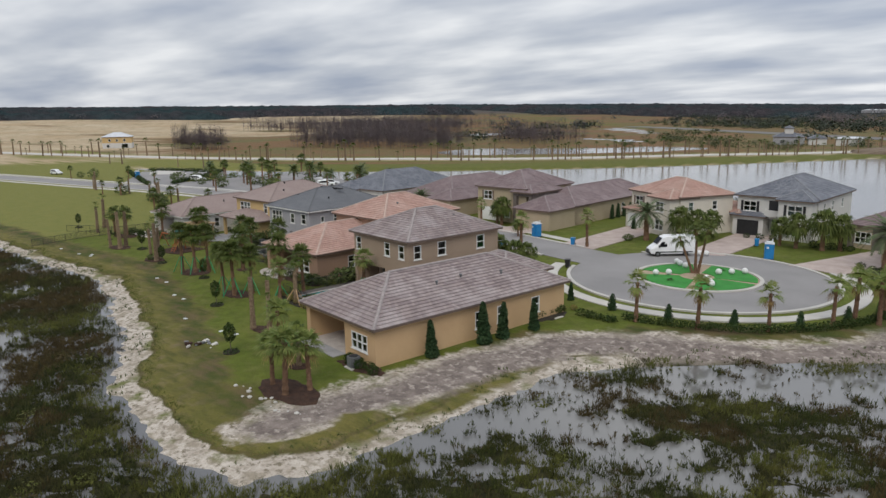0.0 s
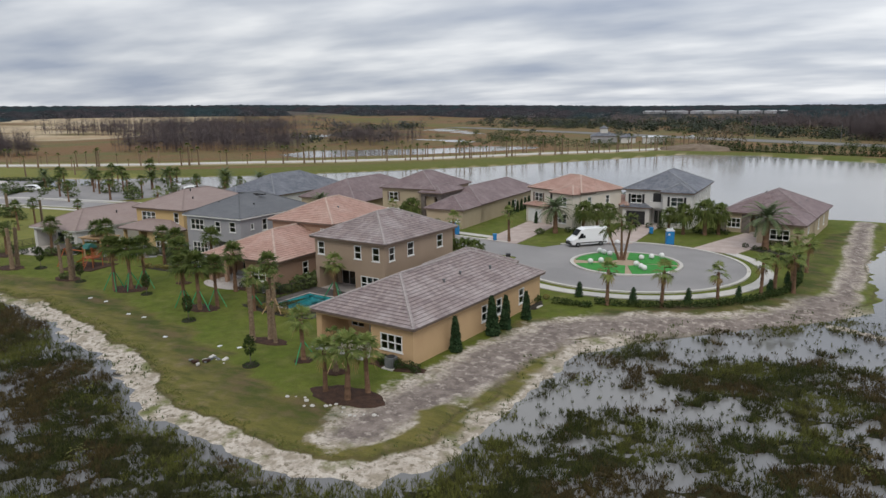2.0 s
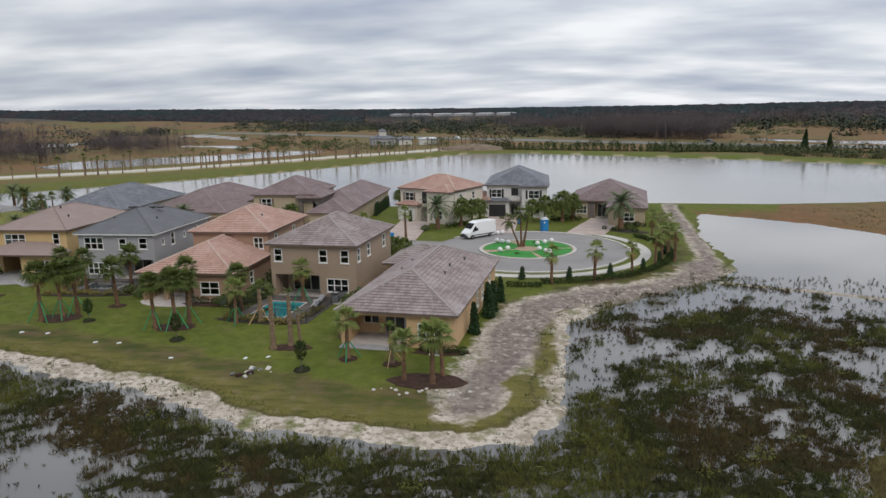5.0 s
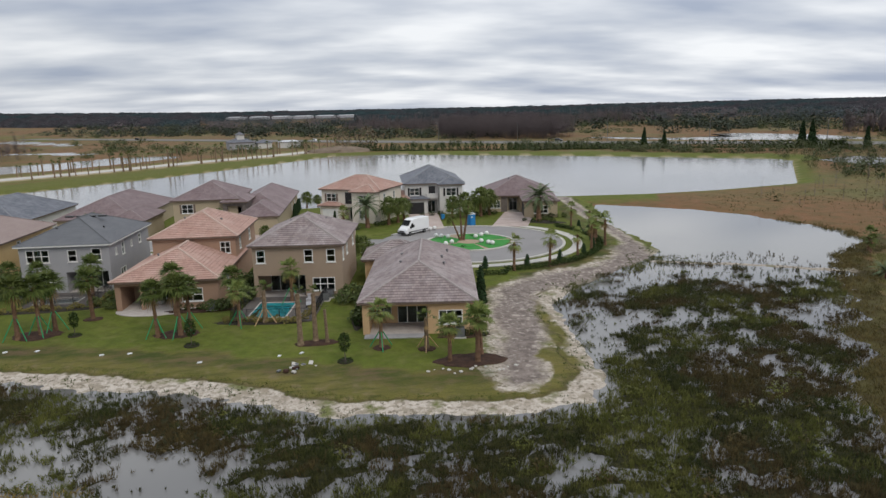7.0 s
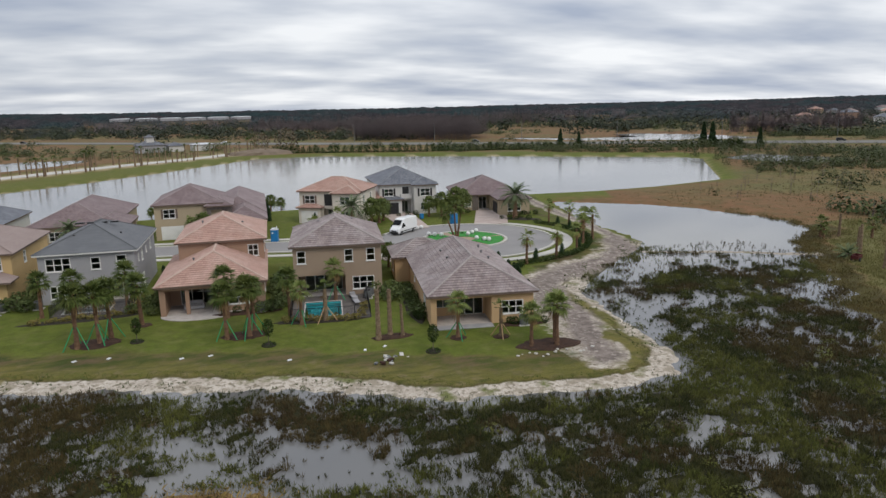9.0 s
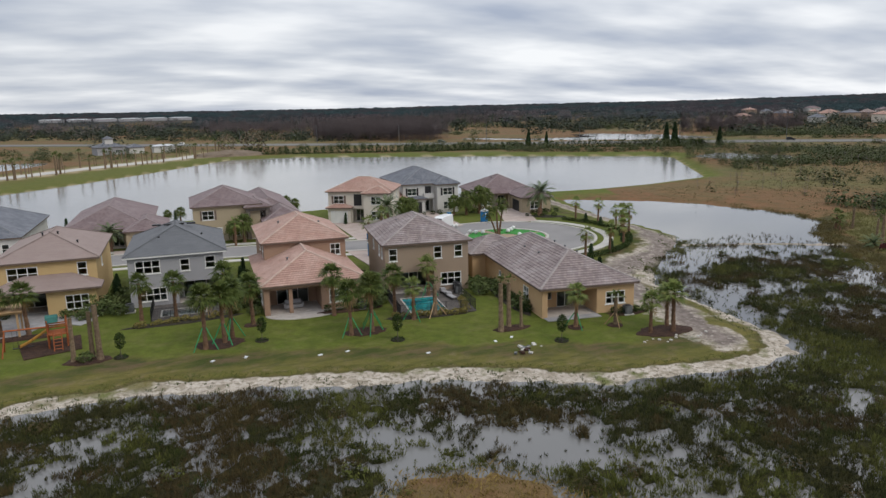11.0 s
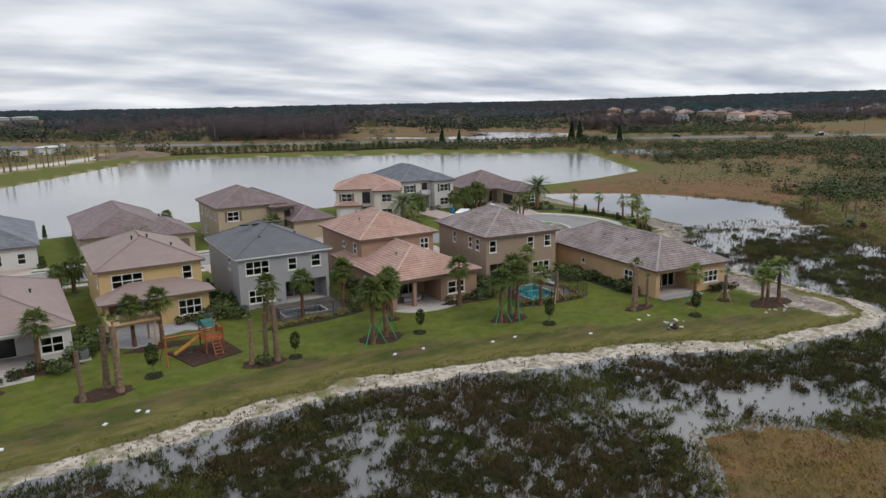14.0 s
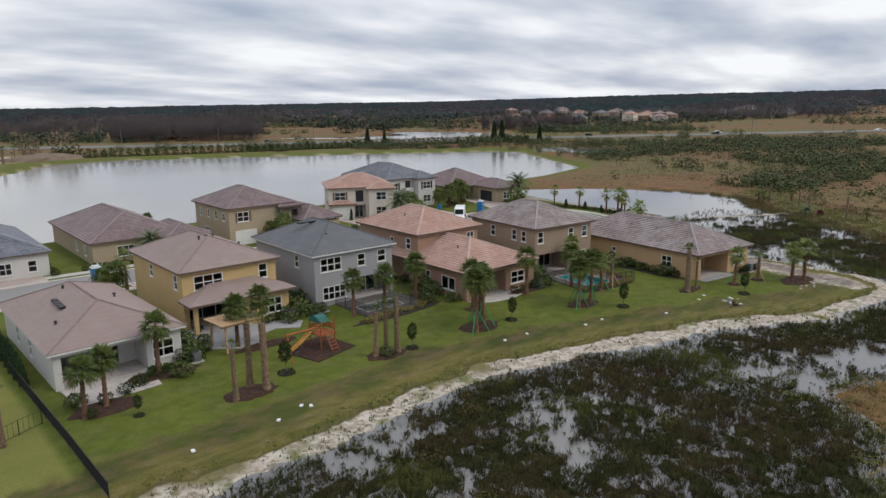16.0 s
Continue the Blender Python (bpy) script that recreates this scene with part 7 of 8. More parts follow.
# palms in rows along the entry road and on the open lawns
far_palm = sabal(5.2, 17, 9, 0.9, boots=True, dead=0, low=-0.2, thick=0.2, label="newly planted palm beside the entry road")
spots = []
for side, off in ((1, 8.5), (-1, 8.5)):
    line = smooth_line(ENTRY[1:], 10)
    for k in range(0, len(line) - 1):
        d = (line[k + 1] - line[k]).normalized()
        for s in range(2 if k > 18 else 3):
            q = line[k].lerp(line[k + 1], s / 2)
            spots.append((q.x - d.y * off * side + lrnd.uniform(-1.2, 1.2), q.y + d.x * off * side + lrnd.uniform(-1.2, 1.2), lrnd.choice((0.55, 0.8, 1.0, 1.2))))
plant(far_palm, [q for q in spots[::2] if lrnd.random() < 0.72], lrnd, 0.8, 1.2)
lot_palm = sabal(4.4, 18, 16, 1.1, dead=2, label="fan palm on the open lawn by the street")
plant(lot_palm, [(-160, 92, 0.9), (-172, 98, 1.1), (-168, 106, 1.2), (-150, 104, 1.0), (-140, 112), (-190, 90, 0.8), (-206, 116), (-176, 116, 1.2), (-158, 120, 1.1), (-145, 126), (-214, 93, 0.7), (-132, 118, 0.9), (-127, 108, 0.9), (-230, 82, 0.7),
                 (-132, 63, 0.9), (-135, 68, 1.0), (-131, 74, 0.8), (-178, 71, 0.6), (-172, 73, 0.9), (-260, 60, 0.6), (-255, 62, 0.6)], lrnd)
bare_lot = sabal(4.6, 19, 6, 0.5, boots=True, dead=0, low=0.4, thick=0.19, label="bare palm trunk awaiting new leaves on the lawn")
plant(bare_lot, [(-150, 72), (-153, 74), (-156, 73, 0.8), (-174, 76, 0.9), (-190, 74), (-194, 75, 0.8), (-262, 66), (-136, 70, 0.9), (-120.5, 47.5, 1.0), (-119.0, 47.0, 0.9), (-124, 50, 1.05), (-240, 132), (-252, 128, 0.8), (-283, 120), (-290, 118, 0.9), (-226, 140, 0.9)], lrnd)

# plants and a cart on the eastern bank of the marsh
er = random.Random(71)
silver = date_palm(0.5, 53, 26, 2.2)
tagged(silver, "low silvery blue-green palm on the marsh bank", "palm tree", "bank palms")
plant(silver, [(17.2, 48.6, 1.0)], er)
plant(sabal(2.2, 54, 14, 0.9, dead=1, label="small fan palm on the marsh bank"), [(25.2, 61.8), (24.4, 60.3, 0.9), (30.5, 57.0, 1.1), (13.5, 37.0, 0.8)], er)
plant(sabal(4.0, 55, 4, 0.35, boots=True, dead=0, low=0.5, thick=0.17, label="bare palm trunk planted on the marsh bank"), [(20.2, 49.4, 1.1), (15.3, 40.9, 0.9), (27.5, 60.4), (23.0, 52.5, 0.8)], er)
cart = thing("garden_cart", "dark red metal garden cart on the marsh bank", "cart", m=pose(15.6, 45.6, gz(15.6, 45.6), 0, 0, 25))
bm = bmesh.new()
slab(bm, [(-0.85, -0.45), (0.85, -0.45), (0.95, 0), (0.85, 0.45), (-0.85, 0.45)], 0.45, 0.55)
for x0, y0, x1, y1 in ((-0.85, -0.45, 0.85, -0.40), (-0.85, 0.40, 0.85, 0.45), (-0.85, -0.40, -0.80, 0.40), (0.80, -0.40, 0.85, 0.40)):
    box(bm, x0, y0, 0.554, x1, y1, 0.95)
part("tray", bm, "maroon", cart)
for side in (-1, 1):
    bm = bmesh.new()
    beam(bm, (-0.15, side * 0.47, 0.3), (-0.15, side * 0.57, 0.3), 0.3, 0.3, 14)
    part("wheel", bm, "rubber", cart)
bm = bmesh.new()
beam(bm, (0.85, 0, 0.5), (1.7, 0, 0.25), 0.03, 0.03, 6)
part("tow_bar", bm, "gray_metal", cart)

# hedges, shrubs and young trees on the open lawns to the west
wr = random.Random(33)
plant(shrub(48, 1.5, 2.2, 0.26, "shrub_leaf", "bushy green shrub on the open lawn", "lawn_shrub", 190, "lawn shrubs"),
      [(-150 + wr.uniform(-8, 8), 72 + wr.uniform(-2, 2), wr.uniform(0.5, 1.0)) for _ in range(5)] + [(wr.uniform(-200, -135), wr.uniform(96, 140), wr.uniform(0.6, 1.4)) for _ in range(34)] + [(wr.uniform(-175, -168), 74, 1.2), (-262, 64, 0.9), (-256, 64, 0.8), (-228, 88, 1.1), (-233, 86, 0.9)], wr)
plant(sabal(4.2, 49, 18, 1.15, dead=1, label="fan palm beside the western parking lots"),
      [(wr.uniform(-215, -135), wr.uniform(98, 146), wr.uniform(0.8, 1.35)) for _ in range(13)], wr)
plant(date_palm(3.4, 52, 30, 2.7), [(-187, 118, 1.2), (-172, 131, 1.3), (-156, 137, 1.25), (-146, 128, 1.1), (-163, 118, 1.0), (-199, 112, 1.1), (-139, 133, 1.2), (-150, 121, 0.9)], wr)


# ---------------------------------------------------------------- garden things
def local(h, x, y):
    """A point of a house's own plan in the world."""
    return h.matrix_world @ Vector((x, y, 0))


def pool(outline_in, outline_out, label, depth=1.3, lining="pool_shell", tint="turquoise"):
    """A swimming pool: paved deck round a lined basin, with its water. Both outlines run anticlockwise with equal counts."""
    t = thing("swimming_pool", label, "pool")
    bm = bmesh.new()
    n = len(outline_in)
    rings = []
    for pts, z in ((outline_out, -0.1), (outline_out, 0.10), (outline_in, 0.10), (outline_in, 0.02)):
        rings.append([bm.verts.new((x, y, z)) for x, y in pts])
    for a, b in zip(rings, rings[1:]):
        for k in range(n):
            bm.faces.new((a[k], a[(k + 1) % n], b[(k + 1) % n], b[k]))
    part("deck", bm, "paver_dark", t)
    bm = bmesh.new()
    hi = [bm.verts.new((x, y, 0.06)) for x, y in outline_in]
    lo = [bm.verts.new((x, y, -depth)) for x, y in outline_in]
    bm.faces.new(lo)
    for k in range(n):
        bm.faces.new((hi[k], lo[k], lo[(k + 1) % n], hi[(k + 1) % n]))
    part("basin", bm, lining, t, tint + " basin lining")
    bm = bmesh.new()
    bm.faces.new([bm.verts.new((x, y, -0.06)) for x, y in outline_in])
    part("water", bm, "pool_water", t, "clear still water")
    cx, cy = sum(p[0] for p in outline_in) / n, sum(p[1] for p in outline_in) / n
    bm = bmesh.new()
    rings = []
    for f, z in ((1.07, 0.105), (1.07, 0.15), (1.0, 0.15), (1.0, 0.105)):
        rings.append([bm.verts.new((cx + (x - cx) * f, cy + (y - cy) * f, z)) for x, y in outline_in])
    for a, b in zip(rings, rings[1:]):
        for k in range(n):
            bm.faces.new((a[k], a[(k + 1) % n], b[(k + 1) % n], b[k]))
    part("coping", bm, "concrete", t, "pale coping stones")
    return t


def rect(h, x0, y0, x1, y1):
    return [tuple(local(h, x, y)[:2]) for x, y in ((x0, y0), (x1, y0), (x1, y1), (x0, y1))]


def mesh_fence(points, height, label, gap=0.14, z=0.08, mat="dark_metal", post=1.8):
    """A low see-through safety fence: posts, rails and thin uprights."""
    t = thing("fence", label, "fence")
    for (ax, ay), (bx, by) in zip(points, points[1:]):
        L = math.hypot(bx - ax, by - ay)
        za, zb = (gz(ax, ay), gz(bx, by)) if z is None else (z, z)
        at = lambda s: Vector((ax + (bx - ax) * s, ay + (by - ay) * s, za + (zb - za) * s))
        n = max(1, round(L / post))
        for k in range(n + 1):
            bm = bmesh.new()
            beam(bm, at(k / n) - Vector((0, 0, 0.1)), at(k / n) + Vector((0, 0, height + 0.05)), 0.035, 0.03, 5)
            part("post", bm, mat, t)
        bm = bmesh.new()
        beam(bm, at(0) + Vector((0, 0, height)), at(1) + Vector((0, 0, height)), 0.022, 0.022, 4)
        part("rail", bm, mat, t)
        bm = bmesh.new()
        beam(bm, at(0) + Vector((0, 0, 0.1)), at(1) + Vector((0, 0, 0.1)), 0.022, 0.022, 4)
        part("rail", bm, mat, t)
        bm = bmesh.new()
        for k in range(1, int(L / gap)):
            p = at(k * gap / L)
            beam(bm, p + Vector((0, 0, 0.08)), p + Vector((0, 0, height)), 0.014, 0.014, 3)
        tagged(part("mesh_infill", bm, mat, t), kind="stuff")
    return t


pool(rect(h2, 1.3, -8.2, 5.2, -2.6), rect(h2, -0.2, -9.4, 8.3, -0.02), "turquoise swimming pool with dark paved deck behind the tan house")
mesh_fence(rect(h2, -0.1, -9.3, 8.2, -0.2)[3:] + rect(h2, -0.1, -9.3, 8.2, -0.2)[:3], 1.25, "black mesh safety fence round a swimming pool", z=0.09)
pool(rect(h4, 3.4, -5.2, 8.0, -2.7), rect(h4, 2.4, -6.4, 10.4, -0.02), "small swimming pool with dark deck behind the grey house", lining="paver_gray", tint="grey")
mesh_fence(rect(h4, 2.4, -6.3, 10.3, -0.2)[3:] + rect(h4, 2.4, -6.3, 10.3, -0.2)[:3], 1.25, "black mesh safety fence behind the grey house", z=0.09)


def patio(outline, label, mat="paver"):
    bm = bmesh.new()
    slab(bm, outline, -0.25, 0.07)
    tagged(part("patio", bm, mat), label, "patio", kind="structure")


c3 = local(h3, 3.2, -10.9)
patio([(c3.x + 4.3 * math.cos(a * math.pi / 12), c3.y + 0.5 - 2.5 * math.sin(a * math.pi / 12)) for a in range(12, -1, -1)], "rounded paved terrace before the porch")
patio([(-101.1, 62.3), (-101.0, 55.5), (-97.5, 52.6), (-95.6, 56.0), (-93.5, 56.6), (-91.6, 55.2), (-90.2, 57.0), (-93.0, 59.8), (-95.3, 59.9), (-95.3, 62.3)], "grey paved terrace behind the yellow house", "paver_gray")
patio([(-113.8, 54.5), (-113.4, 49.9), (-107.2, 50.3), (-106.9, 54.5)], "pale paved terrace behind the bungalow")
patio(rect(h1, 0.2, -1.2, 6.2, -0.01), "grey paved step before the porch", "paver_gray")


def pergola(x, y, turn):
    t = thing("pergola", "pale timber pergola with closely boarded top on paved terrace", "pergola", m=pose(x, y, 0.05, 0, 0, turn))
    for px, py in ((-1.7, -1.4), (1.7, -1.4), (1.7, 1.4), (-1.7, 1.4)):
        bm = bmesh.new()
        box(bm, px - 0.09, py - 0.09, 0, px + 0.09, py + 0.09, 2.45)
        part("post", bm, "pine", t)
    for py in (-1.4, 1.4):
        bm = bmesh.new()
        box(bm, -2.2, py - 0.05, 2.45, 2.2, py + 0.05, 2.68)
        part("beam", bm, "pine", t)
    for k in range(13):
        bm = bmesh.new()
        px = -2.04 + 4.08 * k / 12
        box(bm, px - 0.155, -1.75, 2.684, px + 0.155, 1.75, 2.76 + 0.012 * (k % 2))
        part("slat", bm, "pine", t)
    return t


pergola(-98.7, 54.6, 4)


def playset(x, y, turn):
    t = thing("playset", "cedar climbing frame with teal canopy, yellow slide and swings", "playground", m=pose(x, y, 0.08, 0, 0, turn))
    def piece(name, mat, *bars, r=0.07, sides=4):
        bm = bmesh.new()
        for a, b in bars:
            beam(bm, a, b, r, r, sides)
        return part(name, bm, mat, t)
    for px, py in ((0.6, -0.8), (2.2, -0.8), (2.2, 0.8), (0.6, 0.8)):
        piece("post", "cedar", ((px, py, -0.1), (px, py, 2.75)))
    box_part(t, "platform", "cedar", (0.5, -0.9, 1.25, 2.3, 0.9, 1.35))
    for z in (1.55, 1.75, 1.95):
        box_part(t, "guard_board", "cedar", (0.52, 0.84, z, 2.28, 0.90, z + 0.12))
        box_part(t, "guard_board", "cedar", (2.24, -0.86, z, 2.30, 0.83, z + 0.12))
    bm = bmesh.new()
    rows = [[bm.verts.new(p) for p in ((px, -0.85, 2.5), (px, -0.5, 2.95), (px, 0, 3.1), (px, 0.5, 2.95), (px, 0.85, 2.5))] for px in (0.5, 1.55)]
    for k in range(4):
        bm.faces.new((rows[0][k], rows[1][k], rows[1][k + 1], rows[0][k + 1]))
    for q in rows:
        bm.faces.new(q)
    part("canopy", bm, "teal_canvas", t, "teal canvas canopy")
    for py in (-0.35, 0.35):
        piece("ladder_rail", "cedar", ((2.1 * 0 + 1.4 + py, -1.9, 0), (1.4 + py, -0.9, 1.5)), r=0.05)
    for k in range(5):
        q = (k + 0.6) / 5.6
        piece("rung", "cedar", ((1.05, -1.9 + q, 1.5 * q), (1.75, -1.9 + q, 1.5 * q)), r=0.04)
    bm = bmesh.new()
    prev = None
    for k in range(9):
        q = k / 8
        px, pz = 0.5 - 2.4 * q, 1.3 * (1 - q) ** 1.2 + 0.18
        cur = [bm.verts.new((px, 0.45 + dy, pz + dz)) for dy, dz in ((-0.32, 0.16), (-0.26, 0.0), (0.26, 0.0), (0.32, 0.16))]
        if prev:
            for j in range(3):
                bm.faces.new((prev[j], prev[j + 1], cur[j + 1], cur[j]))
        prev = cur
    part("slide", bm, "yellow_plastic", t, "yellow plastic slide")
    piece("swing_beam", "cedar", ((0.6, -0.6, 2.1), (-3.0, -0.6, 2.25)), r=0.09)
    for py in (-1.7, 0.5):
        piece("swing_leg", "cedar", ((-2.9, -0.6, 2.25), (-3.2, py, -0.05)), r=0.07)
    for px in (-0.7, -1.9):
        piece("swing_rope", "black_plastic", ((px, -0.6, 2.15), (px, -0.85, 0.55)), ((px - 0.4, -0.6, 2.15), (px - 0.4, -0.85, 0.55)), r=0.015, sides=3)
        box_part(t, "swing_seat", "black_plastic", (px - 0.45, -1.0, 0.50, px + 0.05, -0.75, 0.55))
    return t


bm = bmesh.new()
slab(bm, [(-96.6, 50.6), (-95.3, 45.6), (-90.6, 46.9), (-91.2, 51.6)], -0.2, 0.08)
tagged(part("play_surface", bm, "mulch"), "dark mulch pad under the climbing frame", "garden bed", kind="structure")
playset(-94.2, 48.8, 6)


def air_conditioner(x, y, turn=0.0):
    t = thing("air_conditioner", "grey outdoor air-conditioning unit with round fan top", "air conditioner", "outdoor units", pose(x, y, gz(x, y), 0, 0, turn))
    box_part(t, "base", "concrete", (-0.55, -0.55, -0.1, 0.55, 0.55, 0.1))
    bm = bmesh.new()
    box(bm, -0.42, -0.42, 0.1, 0.42, 0.42, 0.95)
    bmesh.ops.bevel(bm, geom=[e for e in bm.edges if abs(e.verts[0].co.z - e.verts[1].co.z) > 0.5], offset=0.1, segments=2, affect="EDGES")
    part("case", bm, "gray_metal", t)
    for k in range(8):
        z = 0.18 + 0.09 * k
        box_part(t, "louvre", "dark_metal", (-0.43, -0.3, z, 0.43, 0.3, z + 0.03))
    bm = bmesh.new()
    lathe(bm, ((0.36, 0.95), (0.36, 1.0), (0.30, 1.03), (0.10, 1.05)), 14)
    part("fan_guard", bm, "dark_metal", t)


for a in ((-37.4, 34.6, -7), (-90.7, 58.6, 0), (-62.6, 48.6, 0), (-50.5, 50.0, -6), (-86.9, 58.4, 0), (-103.1, 53.4, 0), (-50.0, 51.3, -6)):
    air_conditioner(*a)


def toilet_cabin(x, y, turn, mat="blue_plastic", tone="blue"):
    t = thing("portable_toilet", f"{tone} portable toilet cabin with pale roof beside the street", "portable toilet", "portable toilets", pose(x, y, gz(x, y) + 0.06, 0, 0, turn))
    bm = bmesh.new()
    box(bm, -0.56, -0.56, 0.08, 0.56, 0.56, 2.05)
    bmesh.ops.bevel(bm, geom=[e for e in bm.edges if abs(e.verts[0].co.z - e.verts[1].co.z) > 0.5], offset=0.08, segments=2, affect="EDGES")
    part("cabin", bm, mat, t)
    box_part(t, "skid", "black_plastic", (-0.6, -0.6, -0.06, 0.6, 0.6, 0.078))
    bm = bmesh.new()
    box(bm, -0.6, -0.6, 2.052, 0.6, 0.6, 2.12)
    bmesh.ops.translate(bm, verts=box(bm, -0.42, -0.42, 2.12, 0.42, 0.42, 2.32)[4:], vec=(0, 0, 0))
    part("roof", bm, "pale_plastic", t, "pale domed roof")
    box_part(t, "door", mat, (-0.42, -0.60, 0.14, 0.42, -0.562, 1.98))
    box_part(t, "sign", "pale_plastic", (-0.32, -0.612, 1.45, -0.06, -0.602, 1.72), )
    box_part(t, "vent_pipe", "pale_plastic", (0.3, 0.3, 2.1, 0.4, 0.4, 2.6))


for a in ((-26.4, 95.2, 20), (-54.2, 74.6, 100), (-59.2, 89.8, -15), (-101.2, 89.2, 0)):
    toilet_cabin(*a)
toilet_cabin(-214.5, 96.0, 30)


def wheeled_bin(x, y, mat, tone):
    t = thing("wheeled_bin", f"{tone} wheeled rubbish bin by the kerb", "bin", m=pose(x, y, 0.08, 0, 0, 20))
    bm = bmesh.new()
    v = box(bm, -0.24, -0.28, 0.06, 0.24, 0.28, 0.95)
    for q in v[4:]:
        q.co.x *= 1.25
        q.co.y *= 1.2
    part("body", bm, mat, t)
    box_part(t, "lid", mat, (-0.33, -0.37, 0.955, 0.33, 0.36, 1.05))
    for s in (-1, 1):
        bm = bmesh.new()
        beam(bm, (0.26 * s, 0.27, 0.1), (0.32 * s, 0.27, 0.1), 0.12, 0.12, 10)
        part("wheel", bm, "rubber", t)


wheeled_bin(-43.7, 74.6, "black_plastic", "black")
wheeled_bin(-51.2, 87.6, "blue_plastic", "blue")
wheeled_bin(-30.6, 103.0, "blue_plastic", "blue")


# ---------------------------------------------------------------- vehicles
def loft(bm, sections):
    """A body through outlines of equal counts, closed at both ends."""
    rings = [[bm.verts.new(p) for p in s] for s in sections]
    n = len(rings[0])
    for a, b in zip(rings, rings[1:]):
        for k in range(n):
            bm.faces.new((a[k], b[k], b[(k + 1) % n], a[(k + 1) % n]))
    bm.faces.new(rings[0])
    bm.faces.new(rings[-1][::-1])


def body(bm, stations):
    """stations: x, half width, sill, waist height, roof height, roof half width."""
    loft(bm, [[(x, -w * 0.94, z0), (x, -w, z0 + 0.25), (x, -w, zw), (x, -wr, zr - 0.05), (x, -wr * 0.86, zr), (x, wr * 0.86, zr), (x, wr, zr - 0.05), (x, w, zw), (x, w, z0 + 0.25), (x, w * 0.94, z0)] for x, w, z0, zw, zr, wr in stations])


def wheels(t, xs, half, r):
    for x, s in product(xs, (-1, 1)):
        bm = bmesh.new()
        beam(bm, (x, s * (half - 0.22), r), (x, s * (half + 0.01), r), r, r, 18)
        w = part("wheel", bm, "rubber", t)
        bm = bmesh.new()
        beam(bm, (x, s * (half + 0.012), r), (x, s * (half + 0.025), r), r * 0.58, r * 0.5, 12)
        part("rim", bm, "gray_metal", w)


def van(x, y, turn):
    t = thing("van", "white high-roofed cargo van parked on the street", "van", m=pose(x, y, 0.06, 0, 0, turn))
    bm = bmesh.new()
    body(bm, [(-3.05, 0.88, 0.42, 1.2, 2.55, 0.82), (-3.0, 0.99, 0.36, 1.25, 2.68, 0.90), (0.6, 1.0, 0.34, 1.25, 2.72, 0.90), (1.25, 1.0, 0.34, 1.25, 2.55, 0.86),
              (2.05, 0.99, 0.34, 1.22, 1.62, 0.84), (2.75, 0.95, 0.36, 1.0, 1.18, 0.80), (2.98, 0.84, 0.42, 0.75, 0.92, 0.70)])
    part("body", bm, "white_gloss", t, smooth=False)
    bm = bmesh.new()
    v = [bm.verts.new(p) for p in ((1.36, -0.76, 2.43), (1.36, 0.76, 2.43), (2.07, 0.80, 1.645), (2.07, -0.80, 1.645))]
    bm.faces.new(v)
    bmesh.ops.solidify(bm, geom=bm.faces[:], thickness=0.03)
    bmesh.ops.translate(bm, verts=bm.verts, vec=(0.035, 0, 0.035))
    part("windscreen", bm, "car_glass", t, "dark glass")
    for s in (-1, 1):
        bm = bmesh.new()
        q = [bm.verts.new(p) for p in ((0.75, s * 1.0, 1.30), (1.95, s * 0.99, 1.28), (1.45, s * 0.92, 1.98), (0.80, s * 0.93, 1.98))]
        bm.faces.new(q)
        bmesh.ops.solidify(bm, geom=bm.faces[:], thickness=0.02)
        bmesh.ops.translate(bm, verts=bm.verts, vec=(0, s * 0.012, 0))
        part("side_window", bm, "car_glass", t, "dark glass")
        box_part(t, "mirror", "black_plastic", (1.75, s * 1.02, 1.25, 1.90, s * 1.26, 1.58))
        box_part(t, "headlight", "pale_plastic", (2.66, s * 0.66, 0.82, 2.93, s * 0.86, 1.02))
        box_part(t, "side_moulding", "black_plastic", (-2.7, s * 1.0, 0.55, 2.3, s * 1.02, 0.68))
        box_part(t, "tail_light", "tail_red", (-3.065, s * 0.80, 0.9, -3.045, s * 0.92, 1.35))
    box_part(t, "bumper", "black_plastic", (2.8, -0.85, 0.36, 3.06, 0.85, 0.66))
    box_part(t, "grille", "black_plastic", (2.90, -0.5, 0.70, 3.0, 0.5, 0.88))
    wheels(t, (-1.75, 1.95), 0.99, 0.36)


van(-37.3, 89.7, 224)


def car(x, y, turn, mat="white_gloss", tone="white", z=None):
    t = thing("car", f"{tone} estate car standing on dark asphalt", "car", "parked and passing cars", pose(x, y, gz(x, y) + 0.02 if z is None else z, 0, 0, turn))
    bm = bmesh.new()
    body(bm, [(-2.3, 0.82, 0.4, 0.8, 1.05, 0.7), (-2.2, 0.90, 0.32, 0.95, 1.58, 0.66), (-1.2, 0.92, 0.30, 0.95, 1.70, 0.68), (0.2, 0.92, 0.30, 0.95, 1.66, 0.68), (1.0, 0.91, 0.30, 0.95, 1.06, 0.76), (2.1, 0.86, 0.34, 0.78, 0.90, 0.70), (2.3, 0.74, 0.40, 0.62, 0.72, 0.6)])
    part("body", bm, mat, t)
    bm = bmesh.new()
    body(bm, [(-2.0, 0.915, 0.98, 1.0, 1.50, 0.70), (-1.2, 0.925, 0.98, 1.0, 1.60, 0.71), (0.15, 0.925, 0.98, 1.0, 1.57, 0.71), (0.85, 0.91, 0.98, 1.0, 1.12, 0.80)])
    part("glasshouse", bm, "car_glass", t, "dark windows")
    wheels(t, (-1.4, 1.45), 0.91, 0.34)


